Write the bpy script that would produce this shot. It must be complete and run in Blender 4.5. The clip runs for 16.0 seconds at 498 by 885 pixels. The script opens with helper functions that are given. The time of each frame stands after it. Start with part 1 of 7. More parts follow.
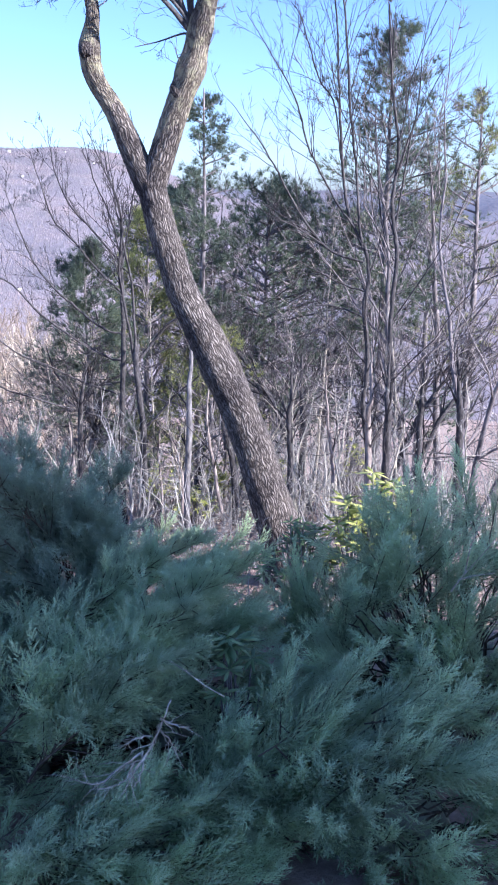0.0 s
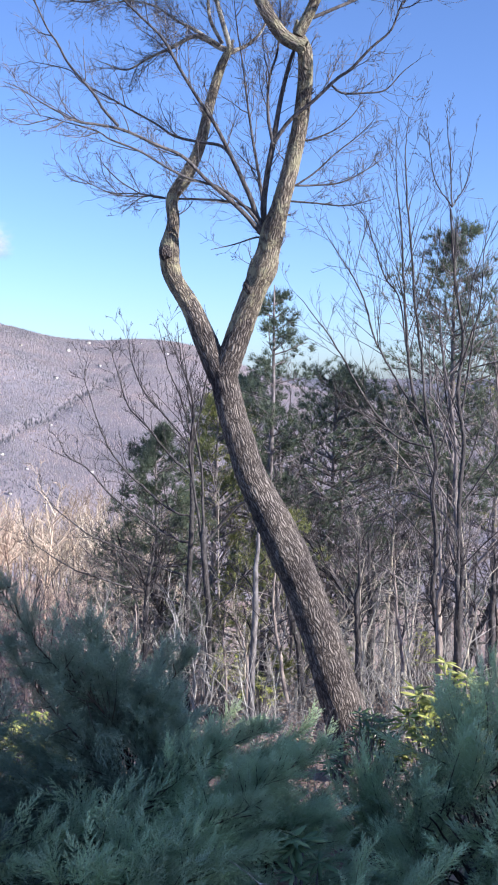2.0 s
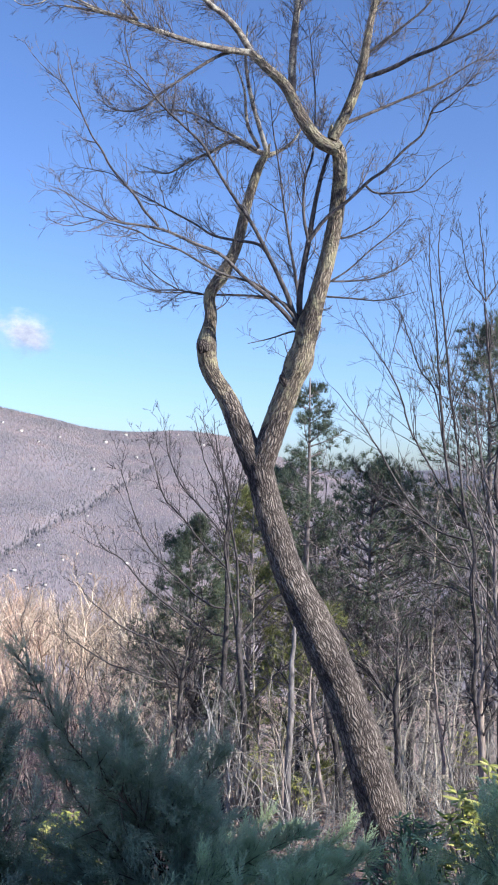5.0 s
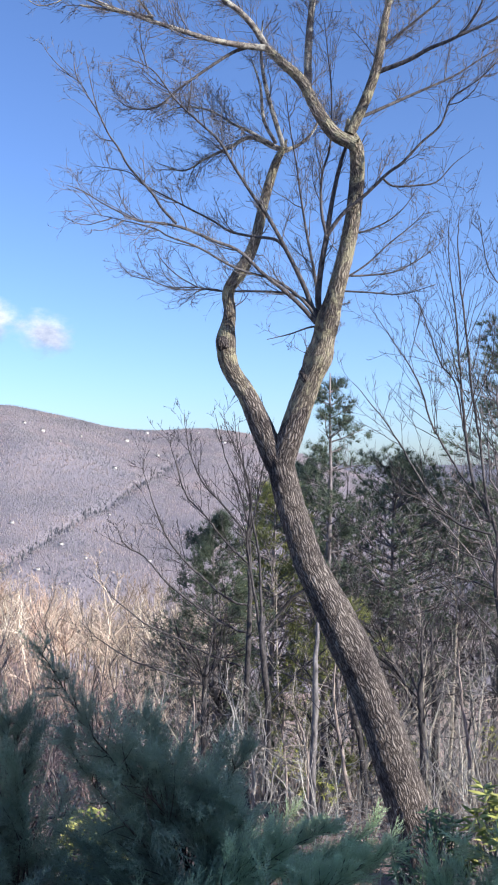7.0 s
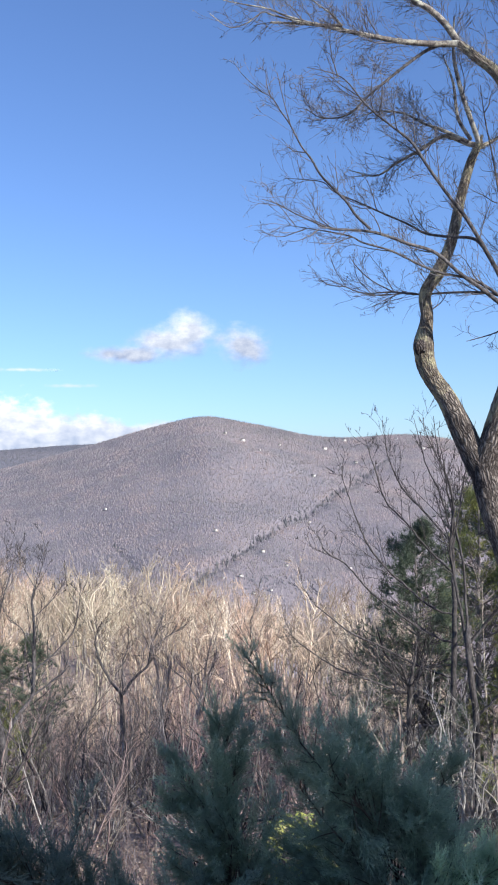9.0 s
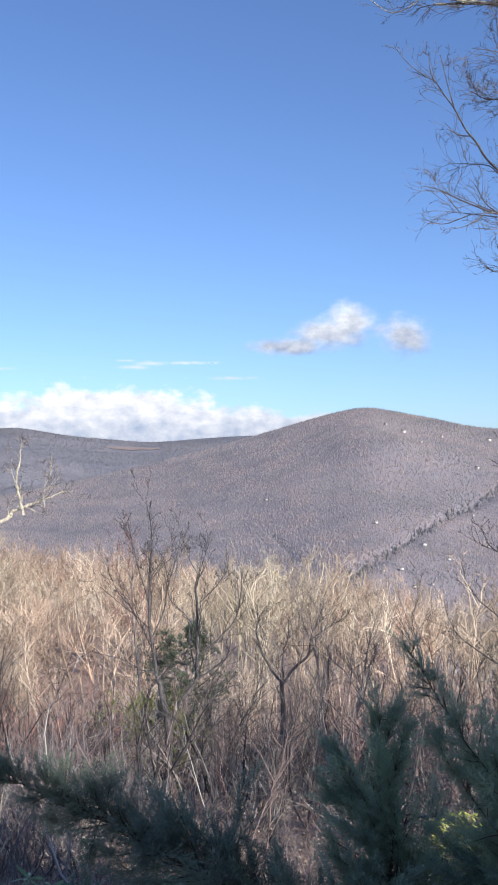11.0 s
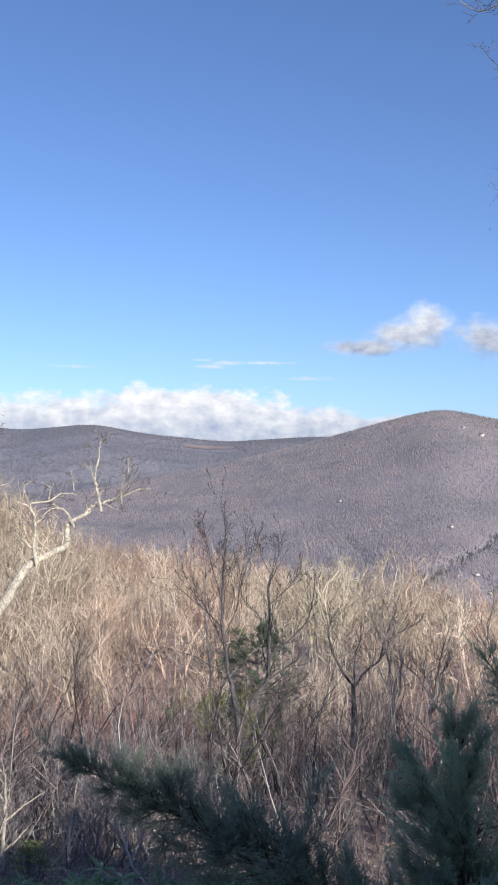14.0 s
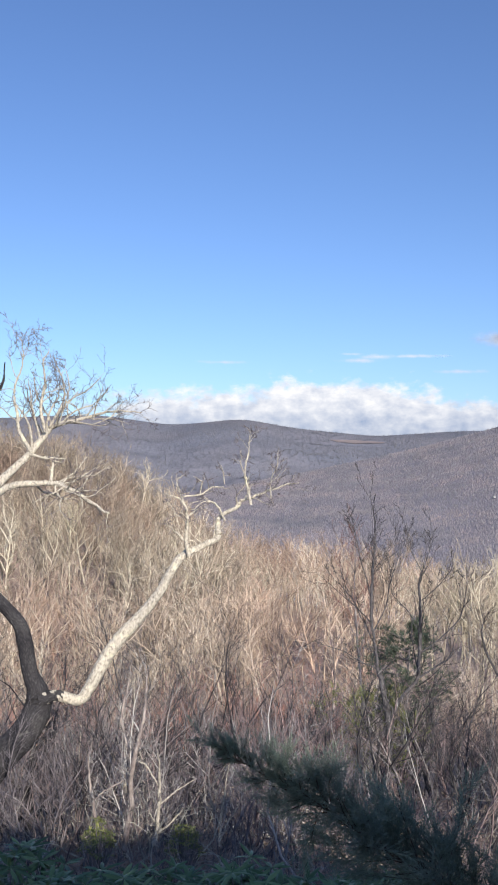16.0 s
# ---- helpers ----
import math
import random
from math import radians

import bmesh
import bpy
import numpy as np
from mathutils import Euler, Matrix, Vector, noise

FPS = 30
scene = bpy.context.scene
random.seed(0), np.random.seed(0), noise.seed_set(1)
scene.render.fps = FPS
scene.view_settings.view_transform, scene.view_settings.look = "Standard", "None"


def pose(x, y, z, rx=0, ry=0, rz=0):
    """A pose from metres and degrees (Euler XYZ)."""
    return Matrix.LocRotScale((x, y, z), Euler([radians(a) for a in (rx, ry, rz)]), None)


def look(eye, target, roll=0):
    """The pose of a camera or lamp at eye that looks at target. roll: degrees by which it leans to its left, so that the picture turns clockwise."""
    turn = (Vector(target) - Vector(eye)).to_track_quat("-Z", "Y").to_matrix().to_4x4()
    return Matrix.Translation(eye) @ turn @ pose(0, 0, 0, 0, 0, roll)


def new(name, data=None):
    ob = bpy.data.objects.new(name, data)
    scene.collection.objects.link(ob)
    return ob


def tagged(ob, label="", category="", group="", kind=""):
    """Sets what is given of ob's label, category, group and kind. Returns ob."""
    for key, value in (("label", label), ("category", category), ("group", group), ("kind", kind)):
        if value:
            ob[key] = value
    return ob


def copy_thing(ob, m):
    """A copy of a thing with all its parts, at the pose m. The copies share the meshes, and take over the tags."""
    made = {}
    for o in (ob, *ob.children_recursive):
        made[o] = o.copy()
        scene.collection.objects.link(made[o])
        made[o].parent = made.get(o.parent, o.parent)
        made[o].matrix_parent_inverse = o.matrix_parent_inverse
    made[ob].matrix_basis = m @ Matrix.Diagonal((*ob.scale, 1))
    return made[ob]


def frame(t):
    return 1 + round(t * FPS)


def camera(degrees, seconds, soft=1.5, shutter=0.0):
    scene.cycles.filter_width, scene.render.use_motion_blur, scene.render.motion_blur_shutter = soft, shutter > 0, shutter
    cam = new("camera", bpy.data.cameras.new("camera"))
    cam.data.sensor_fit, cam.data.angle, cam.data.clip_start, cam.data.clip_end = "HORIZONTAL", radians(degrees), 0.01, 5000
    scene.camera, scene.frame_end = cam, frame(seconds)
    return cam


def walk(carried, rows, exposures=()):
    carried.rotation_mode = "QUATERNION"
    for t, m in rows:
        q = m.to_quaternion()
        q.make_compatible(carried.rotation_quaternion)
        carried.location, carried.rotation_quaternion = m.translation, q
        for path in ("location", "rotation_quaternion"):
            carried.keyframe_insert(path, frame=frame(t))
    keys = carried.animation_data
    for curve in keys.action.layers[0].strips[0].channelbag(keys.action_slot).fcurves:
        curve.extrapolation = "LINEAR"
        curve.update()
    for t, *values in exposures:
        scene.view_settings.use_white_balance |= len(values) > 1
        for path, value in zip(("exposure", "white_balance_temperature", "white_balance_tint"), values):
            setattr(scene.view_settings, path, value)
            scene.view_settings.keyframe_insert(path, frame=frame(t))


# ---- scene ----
cam = camera(29.85, 16.0, soft=2.0)
EYE = 3.6
ROWS = [
    (0.0, 0.000, 0.000, 0.000, 0.00, -14.89, 0.36),
    (0.5, 0.002, -0.004, -0.001, 1.31, -13.34, -0.17),
    (1.0, -0.005, -0.007, 0.005, 2.61, -10.64, -0.44),
    (1.5, -0.012, -0.016, 0.005, 3.49, -7.24, -0.13),
    (2.0, -0.012, -0.027, 0.003, 4.18, -3.71, 0.39),
    (2.5, -0.016, -0.032, 0.001, 4.70, -0.96, 0.99),
    (3.0, -0.019, -0.032, -0.002, 5.23, 0.95, 1.24),
    (3.5, -0.019, -0.030, 0.006, 5.68, 1.87, 1.14),
    (4.0, -0.019, -0.027, 0.008, 5.99, 2.03, 0.91),
    (6.3, -0.018, -0.025, 0.008, 6.83, 1.63, 0.00),
    (6.5, -0.016, -0.023, 0.003, 6.94, 1.66, -0.06),
    (7.0, -0.017, -0.021, -0.001, 7.67, 1.68, -0.25),
    (7.5, -0.015, -0.030, -0.001, 9.43, 1.74, -0.47),
    (8.0, -0.008, -0.042, -0.003, 12.15, 1.91, -0.69),
    (8.5, -0.022, -0.022, 0.000, 16.05, 2.13, -0.94),
    (9.0, -0.028, -0.025, -0.004, 19.76, 2.27, -1.13),
    (9.5, -0.025, -0.021, -0.001, 23.08, 2.27, -1.25),
    (10.0, -0.026, -0.023, -0.005, 25.70, 2.22, -1.43),
    (10.2, -0.027, -0.026, -0.003, 26.65, 2.14, -1.35),
    (12.3, -0.046, -0.036, 0.002, 31.50, 1.86, 0.00),
    (12.5, -0.046, -0.041, 0.003, 31.56, 1.88, -0.02),
    (13.0, -0.041, -0.048, 0.008, 31.84, 1.94, 0.09),
    (13.5, -0.042, -0.059, 0.011, 32.63, 1.96, 0.24),
    (14.0, -0.038, -0.062, 0.006, 34.13, 1.93, 0.44),
    (14.5, -0.041, -0.057, 0.006, 36.31, 1.84, 0.74),
    (15.0, -0.037, -0.056, 0.006, 38.73, 1.72, 0.75),
    (15.5, -0.031, -0.056, 0.004, 40.95, 1.61, 0.70),
    (16.0, -0.029, -0.059, 0.005, 43.27, 1.51, 0.66),
]
walk(cam, [(t, pose(x, y, EYE + z, 90 + pitch, 0, yaw) @ pose(0, 0, 0, 0, 0, roll)) for t, x, y, z, yaw, pitch, roll in ROWS],
     exposures=((0.0, 1.47, 5650, 19), (1.0, 1.29, 5850, 17), (2.0, 1.05, 6150, 15), (3.0, 0.93, 6300, 13), (4.0, 0.93, 6300, 13), (7.5, 0.92, 6300, 12), (8.5, 0.82, 6350, 10), (9.5, 0.74, 6430, 10), (12.5, 0.57, 6500, 10), (16.0, 0.49, 6500, 10)))

# ---- light: a clear winter afternoon, the sun behind and to the right, an unseen house added behind to shade the hedge ----
SUN_BEARING, SUN_HEIGHT = -115.0, 24.0   # degrees left of the first view; degrees up
sky = bpy.data.worlds.new("sky")
scene.world = sky
sky.use_nodes = True
sn = sky.node_tree.nodes
sl = sky.node_tree.links
tex = sn.new("ShaderNodeTexSky")
tex.sky_type = "NISHITA"
tex.sun_disc = False
tex.sun_elevation = radians(SUN_HEIGHT)
tex.sun_rotation = radians(-SUN_BEARING)
tex.altitude = 900
tex.air_density, tex.dust_density, tex.ozone_density = 1.0, 1.5, 2.2
tint = sn.new("ShaderNodeMix")
tint.data_type, tint.blend_type = "RGBA", "MULTIPLY"
tint.inputs[0].default_value, tint.inputs[7].default_value = 1.0, (0.82, 0.965, 1.26, 1)
sl.new(tex.outputs[0], tint.inputs[6])
sl.new(tint.outputs[2], sn["Background"].inputs[0])
sn["Background"].inputs[1].default_value = 0.092
sun_data = bpy.data.lights.new("sun", "SUN")
sun_data.energy, sun_data.angle, sun_data.color = 4.6, radians(0.55), (1.0, 0.915, 0.81)
sun = new("sun", sun_data)
sb, sh = radians(SUN_BEARING), radians(SUN_HEIGHT)
SUNWARD = Vector((-math.sin(sb) * math.cos(sh), math.cos(sb) * math.cos(sh), math.sin(sh)))
sun.matrix_world = look(SUNWARD * 60, (0, 0, 0))

rng = np.random.default_rng(7)


def P(bearing, rise, d):
    """A point d metres away on the level, at a bearing (degrees to the left of the first view) and a rise above the eye's level."""
    a = radians(bearing)
    return np.array((-math.sin(a) * d, math.cos(a) * d, EYE + d * math.tan(radians(rise))))


# ---- materials ----
def nodes_of(name, rough=0.85, spec=0.25):
    m = bpy.data.materials.new(name)
    m.use_nodes = True
    n = m.node_tree.nodes
    b = n["Principled BSDF"]
    b.inputs["Roughness"].default_value = rough
    b.inputs["Specular IOR Level"].default_value = spec
    return m, n, m.node_tree.links, b


def ramp(n, stops):
    r = n.new("ShaderNodeValToRGB")
    e = r.color_ramp.elements
    while len(e) < len(stops):
        e.new(0.5)
    for el, (p, c) in zip(e, stops):
        el.position, el.color = p, (*c, 1)
    return r


def noise_tex(n, l, scale, detail=6, rough=0.6, vec=None, stretch=None, space="Object"):
    t = n.new("ShaderNodeTexNoise")
    t.inputs["Scale"].default_value = scale
    t.inputs["Detail"].default_value = detail
    t.inputs["Roughness"].default_value = rough
    c = n.new("ShaderNodeTexCoord")
    src = c.outputs[space]
    if stretch:
        mp = n.new("ShaderNodeMapping")
        mp.inputs["Scale"].default_value = stretch
        l.new(src, mp.inputs[0])
        src = mp.outputs[0]
    l.new(src, t.inputs["Vector"])
    return t


def mix(n, l, a, b, fac, mode="MIX"):
    m = n.new("ShaderNodeMix")
    m.data_type = "RGBA"
    m.blend_type = mode
    for sock, v in ((0, fac), (6, a), (7, b)):
        if isinstance(v, (int, float)):
            m.inputs[sock].default_value = v
        elif isinstance(v, tuple):
            m.inputs[sock].default_value = (*v, 1)
        else:
            l.new(v, m.inputs[sock])
    return m.outputs[2]


def bark(name, dark, mid, pale, scale=14.0, stretch=(1, 1, 0.18), bump=0.6, lichen=None, amount=0.0, furrows=0.0):
    """Bark; furrows: strength of long cracks that follow the limb (its mesh then carries the straightened place, "straight")."""
    m, n, l, b = nodes_of(name, 0.92, 0.15)
    fine = noise_tex(n, l, scale, 8, 0.7, stretch=stretch)
    height = fine.outputs[0]
    if furrows:
        at = n.new("ShaderNodeAttribute")
        at.attribute_name = "straight"
        mp = n.new("ShaderNodeMapping")
        mp.inputs["Scale"].default_value = stretch
        l.new(at.outputs["Vector"], mp.inputs[0])
        l.new(mp.outputs[0], fine.inputs["Vector"])
        bend = n.new("ShaderNodeTexNoise")
        bend.inputs["Scale"].default_value = 9.0
        bend.inputs["Detail"].default_value = 3.0
        l.new(at.outputs["Vector"], bend.inputs["Vector"])
        add = n.new("ShaderNodeVectorMath")
        add.operation = "MULTIPLY_ADD"
        add.inputs[1].default_value = (0.075, 0.075, 0.04)
        l.new(bend.outputs["Color"], add.inputs[0])
        l.new(mp.outputs[0], add.inputs[2])
        vor = n.new("ShaderNodeTexVoronoi")
        vor.feature = "DISTANCE_TO_EDGE"
        vor.inputs["Scale"].default_value = 34.0
        l.new(add.outputs[0], vor.inputs["Vector"])
        rv = ramp(n, ((0.0, (0.05, 0.05, 0.05)), (0.13, (0.45, 0.45, 0.45)), (0.4, (1, 1, 1))))
        l.new(vor.outputs["Distance"], rv.inputs[0])
        height = mix(n, l, fine.outputs[0], rv.outputs[0], furrows)
    r = ramp(n, ((0.34, dark), (0.5, mid), (0.66, pale)) if not furrows else ((0.22, dark), (0.52, mid), (0.8, pale)))
    l.new(height, r.inputs[0])
    col = r.outputs[0]
    wide = noise_tex(n, l, 1.7, 4)
    rw = ramp(n, ((0.36, (0.48, 0.47, 0.5)), (0.64, (1.22, 1.19, 1.12))) if furrows else ((0.3, (0.74, 0.74, 0.76)), (0.7, (1.15, 1.12, 1.08))))
    l.new(wide.outputs[0], rw.inputs[0])
    col = mix(n, l, col, rw.outputs[0], 1.0, "MULTIPLY")
    if lichen:
        patch = noise_tex(n, l, 5.5, 7, 0.72)
        rp = ramp(n, ((0.62 - amount, (0, 0, 0)), (0.72 - amount, (1, 1, 1))))
        l.new(patch.outputs[0], rp.inputs[0])
        col = mix(n, l, col, lichen, rp.outputs[0])
    l.new(col, b.inputs["Base Color"])
    bp = n.new("ShaderNodeBump")
    bp.inputs["Strength"].default_value = bump
    bp.inputs["Distance"].default_value = 0.03
    l.new(height, bp.inputs["Height"])
    l.new(bp.outputs[0], b.inputs["Normal"])
    return m


def foliage(name, stops, wide_scale=1.3, rough=0.7, trans=0.0, own=0.0, wide=((0.3, (0.72, 0.74, 0.78)), (0.7, (1.2, 1.2, 1.12)))):
    m, n, l, b = nodes_of(name, rough, 0.2)
    g = n.new("ShaderNodeNewGeometry")
    r = ramp(n, stops)
    l.new(g.outputs["Random Per Island"], r.inputs[0])
    if own:
        # every plant has a tone of its own, its twigs vary round it
        at = n.new("ShaderNodeAttribute")
        at.attribute_name = "own"
        blend = n.new("ShaderNodeMix")
        blend.inputs[0].default_value = own
        l.new(g.outputs["Random Per Island"], blend.inputs[2])
        l.new(at.outputs["Fac"], blend.inputs[3])
        l.new(blend.outputs[0], r.inputs[0])
    w = noise_tex(n, l, wide_scale, 4)
    rw = ramp(n, wide)
    l.new(w.outputs[0], rw.inputs[0])
    col = mix(n, l, r.outputs[0], rw.outputs[0], 1.0, "MULTIPLY")
    l.new(col, b.inputs["Base Color"])
    if trans:
        thin = n.new("ShaderNodeBsdfTranslucent")
        l.new(col, thin.inputs["Color"])
        both = n.new("ShaderNodeMixShader")
        both.inputs[0].default_value = trans
        l.new(b.outputs[0], both.inputs[1])
        l.new(thin.outputs[0], both.inputs[2])
        l.new(both.outputs[0], n["Material Output"].inputs["Surface"])
    return m


def plain(name, col, rough=0.8, scale=3.0):
    m, n, l, b = nodes_of(name, rough)
    t = noise_tex(n, l, scale, 6)
    r = ramp(n, ((0.3, tuple(c * 0.8 for c in col)), (0.7, col)))
    l.new(t.outputs[0], r.inputs[0])
    l.new(r.outputs[0], b.inputs["Base Color"])
    return m


M_OAK = bark("oak_bark", (0.0485, 0.042, 0.0403), (0.15, 0.136, 0.13), (0.28, 0.258, 0.243), 44, (1, 1, 0.14), 1.0, (0.349, 0.34, 0.265), -0.05, 0.66)
M_OAKLIMB = bark("oak_limb_bark", (0.08, 0.07, 0.06), (0.205, 0.185, 0.158), (0.37, 0.34, 0.285), 46, (1, 1, 0.18), 1.0, (0.33, 0.315, 0.215), 0.13, 0.55)
M_OAKTOP = bark("lichen_bark", (0.06, 0.055, 0.055), (0.17, 0.157, 0.148), (0.3, 0.277, 0.255), 24, (1, 1, 0.6), 0.9, (0.5, 0.485, 0.4), 0.15)
M_TWIG = bark("twig_bark", (0.104, 0.099, 0.103), (0.19, 0.178, 0.183), (0.294, 0.28, 0.282), 9, (1, 1, 0.5), 0.3)
M_BOUGH = bark("oak_bough_bark", (0.042, 0.041, 0.0445), (0.1, 0.097, 0.102), (0.185, 0.18, 0.186), 24, (1, 1, 0.4), 0.7, (0.285, 0.29, 0.269), -0.02)
M_OAKTWIG = bark("oak_twig_bark", (0.068, 0.067, 0.072), (0.132, 0.129, 0.137), (0.215, 0.21, 0.22), 9, (1, 1, 0.5), 0.3)
M_GREY = bark("grey_bark", (0.13, 0.11, 0.105), (0.3, 0.26, 0.24), (0.48, 0.43, 0.39), 11, (1, 1, 0.3), 0.6, (0.46, 0.43, 0.34), 0.02)
M_DARKBARK = bark("dark_bark", (0.076, 0.069, 0.0717), (0.199, 0.183, 0.186), (0.361, 0.336, 0.336), 11, (1, 1, 0.3), 0.6, (0.34, 0.345, 0.3), 0.0)
M_REDTWIG = bark("reddish_twigs", (0.12, 0.07, 0.06), (0.25, 0.14, 0.12), (0.36, 0.22, 0.19), 9, (1, 1, 0.5), 0.3)
M_FIELD = plain("dry_grass", (0.27, 0.225, 0.215), 0.95, 0.02)
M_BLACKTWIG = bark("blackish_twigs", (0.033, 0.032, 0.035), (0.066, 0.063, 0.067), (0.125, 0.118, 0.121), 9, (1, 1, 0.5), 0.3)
M_LITTER = foliage("fallen_leaves", ((0.0, (0.14, 0.105, 0.085)), (0.5, (0.32, 0.255, 0.21)), (0.85, (0.4, 0.325, 0.275)), (1.0, (0.48, 0.4, 0.345))), 0.6, 0.8)
M_BLACKBARK = bark("blackish_bark", (0.033, 0.032, 0.035), (0.073, 0.07, 0.073), (0.145, 0.139, 0.141), 18, (1, 1, 0.4), 0.8, (0.26, 0.27, 0.24), 0.01)
# shade on the white-limbed tree's trunk, put into the bark colour
M_TRUNKSHADE = bark("shaded_trunk_bark", (0.018, 0.018, 0.021), (0.056, 0.055, 0.06), (0.12, 0.117, 0.122), 46, (1, 1, 0.4), 1.0, (0.2, 0.2, 0.18), -0.02, 0.25)
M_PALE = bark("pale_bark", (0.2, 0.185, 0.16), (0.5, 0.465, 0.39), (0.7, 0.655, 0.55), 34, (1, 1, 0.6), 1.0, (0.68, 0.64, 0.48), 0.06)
# paler copy of the thicket bark, sun on the spur put into its colour
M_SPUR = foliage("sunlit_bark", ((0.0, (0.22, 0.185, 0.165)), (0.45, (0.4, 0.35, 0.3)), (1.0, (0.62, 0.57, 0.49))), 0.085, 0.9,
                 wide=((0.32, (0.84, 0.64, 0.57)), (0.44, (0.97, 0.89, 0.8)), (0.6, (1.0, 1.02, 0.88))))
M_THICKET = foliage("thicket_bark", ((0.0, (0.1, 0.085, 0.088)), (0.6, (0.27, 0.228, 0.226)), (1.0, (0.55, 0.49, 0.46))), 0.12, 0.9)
# same for the sown woods: sunlight painted in as pale tones
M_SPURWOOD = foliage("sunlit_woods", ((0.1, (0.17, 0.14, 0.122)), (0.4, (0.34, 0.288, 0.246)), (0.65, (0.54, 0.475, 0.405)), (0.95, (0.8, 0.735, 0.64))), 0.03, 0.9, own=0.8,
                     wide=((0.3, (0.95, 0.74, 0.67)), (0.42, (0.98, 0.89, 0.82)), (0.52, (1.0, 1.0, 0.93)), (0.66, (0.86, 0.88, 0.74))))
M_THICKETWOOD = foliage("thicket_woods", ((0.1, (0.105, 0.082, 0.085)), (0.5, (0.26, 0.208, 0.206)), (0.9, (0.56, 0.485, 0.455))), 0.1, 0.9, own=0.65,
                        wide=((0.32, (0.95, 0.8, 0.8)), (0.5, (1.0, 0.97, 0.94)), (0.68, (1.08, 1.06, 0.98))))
M_REDBRUSH = foliage("reddish_brush", ((0.1, (0.22, 0.105, 0.085)), (0.5, (0.42, 0.215, 0.172)), (0.9, (0.6, 0.36, 0.295))), 0.12, 0.9, own=0.6)
M_DARKTWIG = bark("dark_twigs", (0.095, 0.085, 0.0918), (0.18, 0.163, 0.174), (0.294, 0.27, 0.286), 9, (1, 1, 0.5), 0.3)
M_MIDBARK = bark("brown_grey_bark", (0.072, 0.07, 0.0735), (0.189, 0.184, 0.189), (0.335, 0.328, 0.334), 11, (1, 1, 0.3), 0.6, (0.342, 0.34, 0.314), -0.02)
M_WOODBRUSH = foliage("grey_brush", ((0.1, (0.11, 0.11, 0.115)), (0.5, (0.27, 0.262, 0.262)), (0.9, (0.62, 0.6, 0.57))), 0.1, 0.9, own=0.65)
M_BLEACHED = foliage("bleached_wood", ((0.0, (0.2, 0.19, 0.17)), (0.5, (0.4, 0.38, 0.34)), (1.0, (0.66, 0.63, 0.56))), 0.4, 0.9)
M_PALETWIG = foliage("pale_twigs", ((0.0, (0.175, 0.16, 0.159)), (0.6, (0.291, 0.27, 0.265)), (1.0, (0.524, 0.5, 0.488))), 0.4, 0.9)
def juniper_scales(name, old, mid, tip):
    """Glaucous scale leaves: inner ones painted dark for shade, tips pale blue-green for light."""
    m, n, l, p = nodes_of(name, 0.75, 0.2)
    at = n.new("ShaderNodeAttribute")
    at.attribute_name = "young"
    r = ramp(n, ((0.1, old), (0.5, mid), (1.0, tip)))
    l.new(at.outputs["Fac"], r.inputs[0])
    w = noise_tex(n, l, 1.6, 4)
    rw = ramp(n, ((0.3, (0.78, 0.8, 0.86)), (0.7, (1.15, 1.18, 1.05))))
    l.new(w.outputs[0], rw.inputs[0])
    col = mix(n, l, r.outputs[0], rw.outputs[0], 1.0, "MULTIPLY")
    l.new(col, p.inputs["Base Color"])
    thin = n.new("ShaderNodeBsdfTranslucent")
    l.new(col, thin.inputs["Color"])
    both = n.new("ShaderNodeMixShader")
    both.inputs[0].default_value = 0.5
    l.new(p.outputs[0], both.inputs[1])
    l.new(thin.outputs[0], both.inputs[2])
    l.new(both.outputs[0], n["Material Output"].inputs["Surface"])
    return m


# paler and darker copies of the scales, matched to each bush's light
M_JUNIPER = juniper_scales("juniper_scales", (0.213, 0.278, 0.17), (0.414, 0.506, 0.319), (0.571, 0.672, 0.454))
M_MIDJUNIPER = juniper_scales("mid_juniper_scales", (0.181, 0.226, 0.147), (0.362, 0.446, 0.277), (0.565, 0.678, 0.446))
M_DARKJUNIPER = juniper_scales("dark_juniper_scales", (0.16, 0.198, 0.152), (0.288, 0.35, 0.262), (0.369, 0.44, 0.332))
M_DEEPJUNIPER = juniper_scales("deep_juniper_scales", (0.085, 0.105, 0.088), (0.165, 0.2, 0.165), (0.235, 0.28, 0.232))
M_JUNSTEM = bark("juniper_bark", (0.03, 0.025, 0.02), (0.085, 0.07, 0.055), (0.16, 0.135, 0.105), 20, (1, 1, 0.2), 0.5)
# colour of the filler inside the bushes, standing in for inner shade
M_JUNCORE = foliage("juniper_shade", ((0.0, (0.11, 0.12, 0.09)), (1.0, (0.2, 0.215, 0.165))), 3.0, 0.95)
M_PINE = foliage("pine_needles", ((0.0, (0.075, 0.103, 0.08)), (0.6, (0.132, 0.17, 0.126)), (1.0, (0.21, 0.246, 0.168))), 0.7, 0.7, 0.45)
# brighter copy of the pine needles, with sunlit yellow painted in
M_YELLOWPINE = foliage("sun_yellow_needles", ((0.0, (0.11, 0.138, 0.052)), (0.6, (0.24, 0.262, 0.1)), (1.0, (0.39, 0.39, 0.16))), 0.7, 0.7, 0.3)
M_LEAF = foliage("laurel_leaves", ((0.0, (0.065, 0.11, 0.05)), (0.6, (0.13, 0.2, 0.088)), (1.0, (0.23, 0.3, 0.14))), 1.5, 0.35)
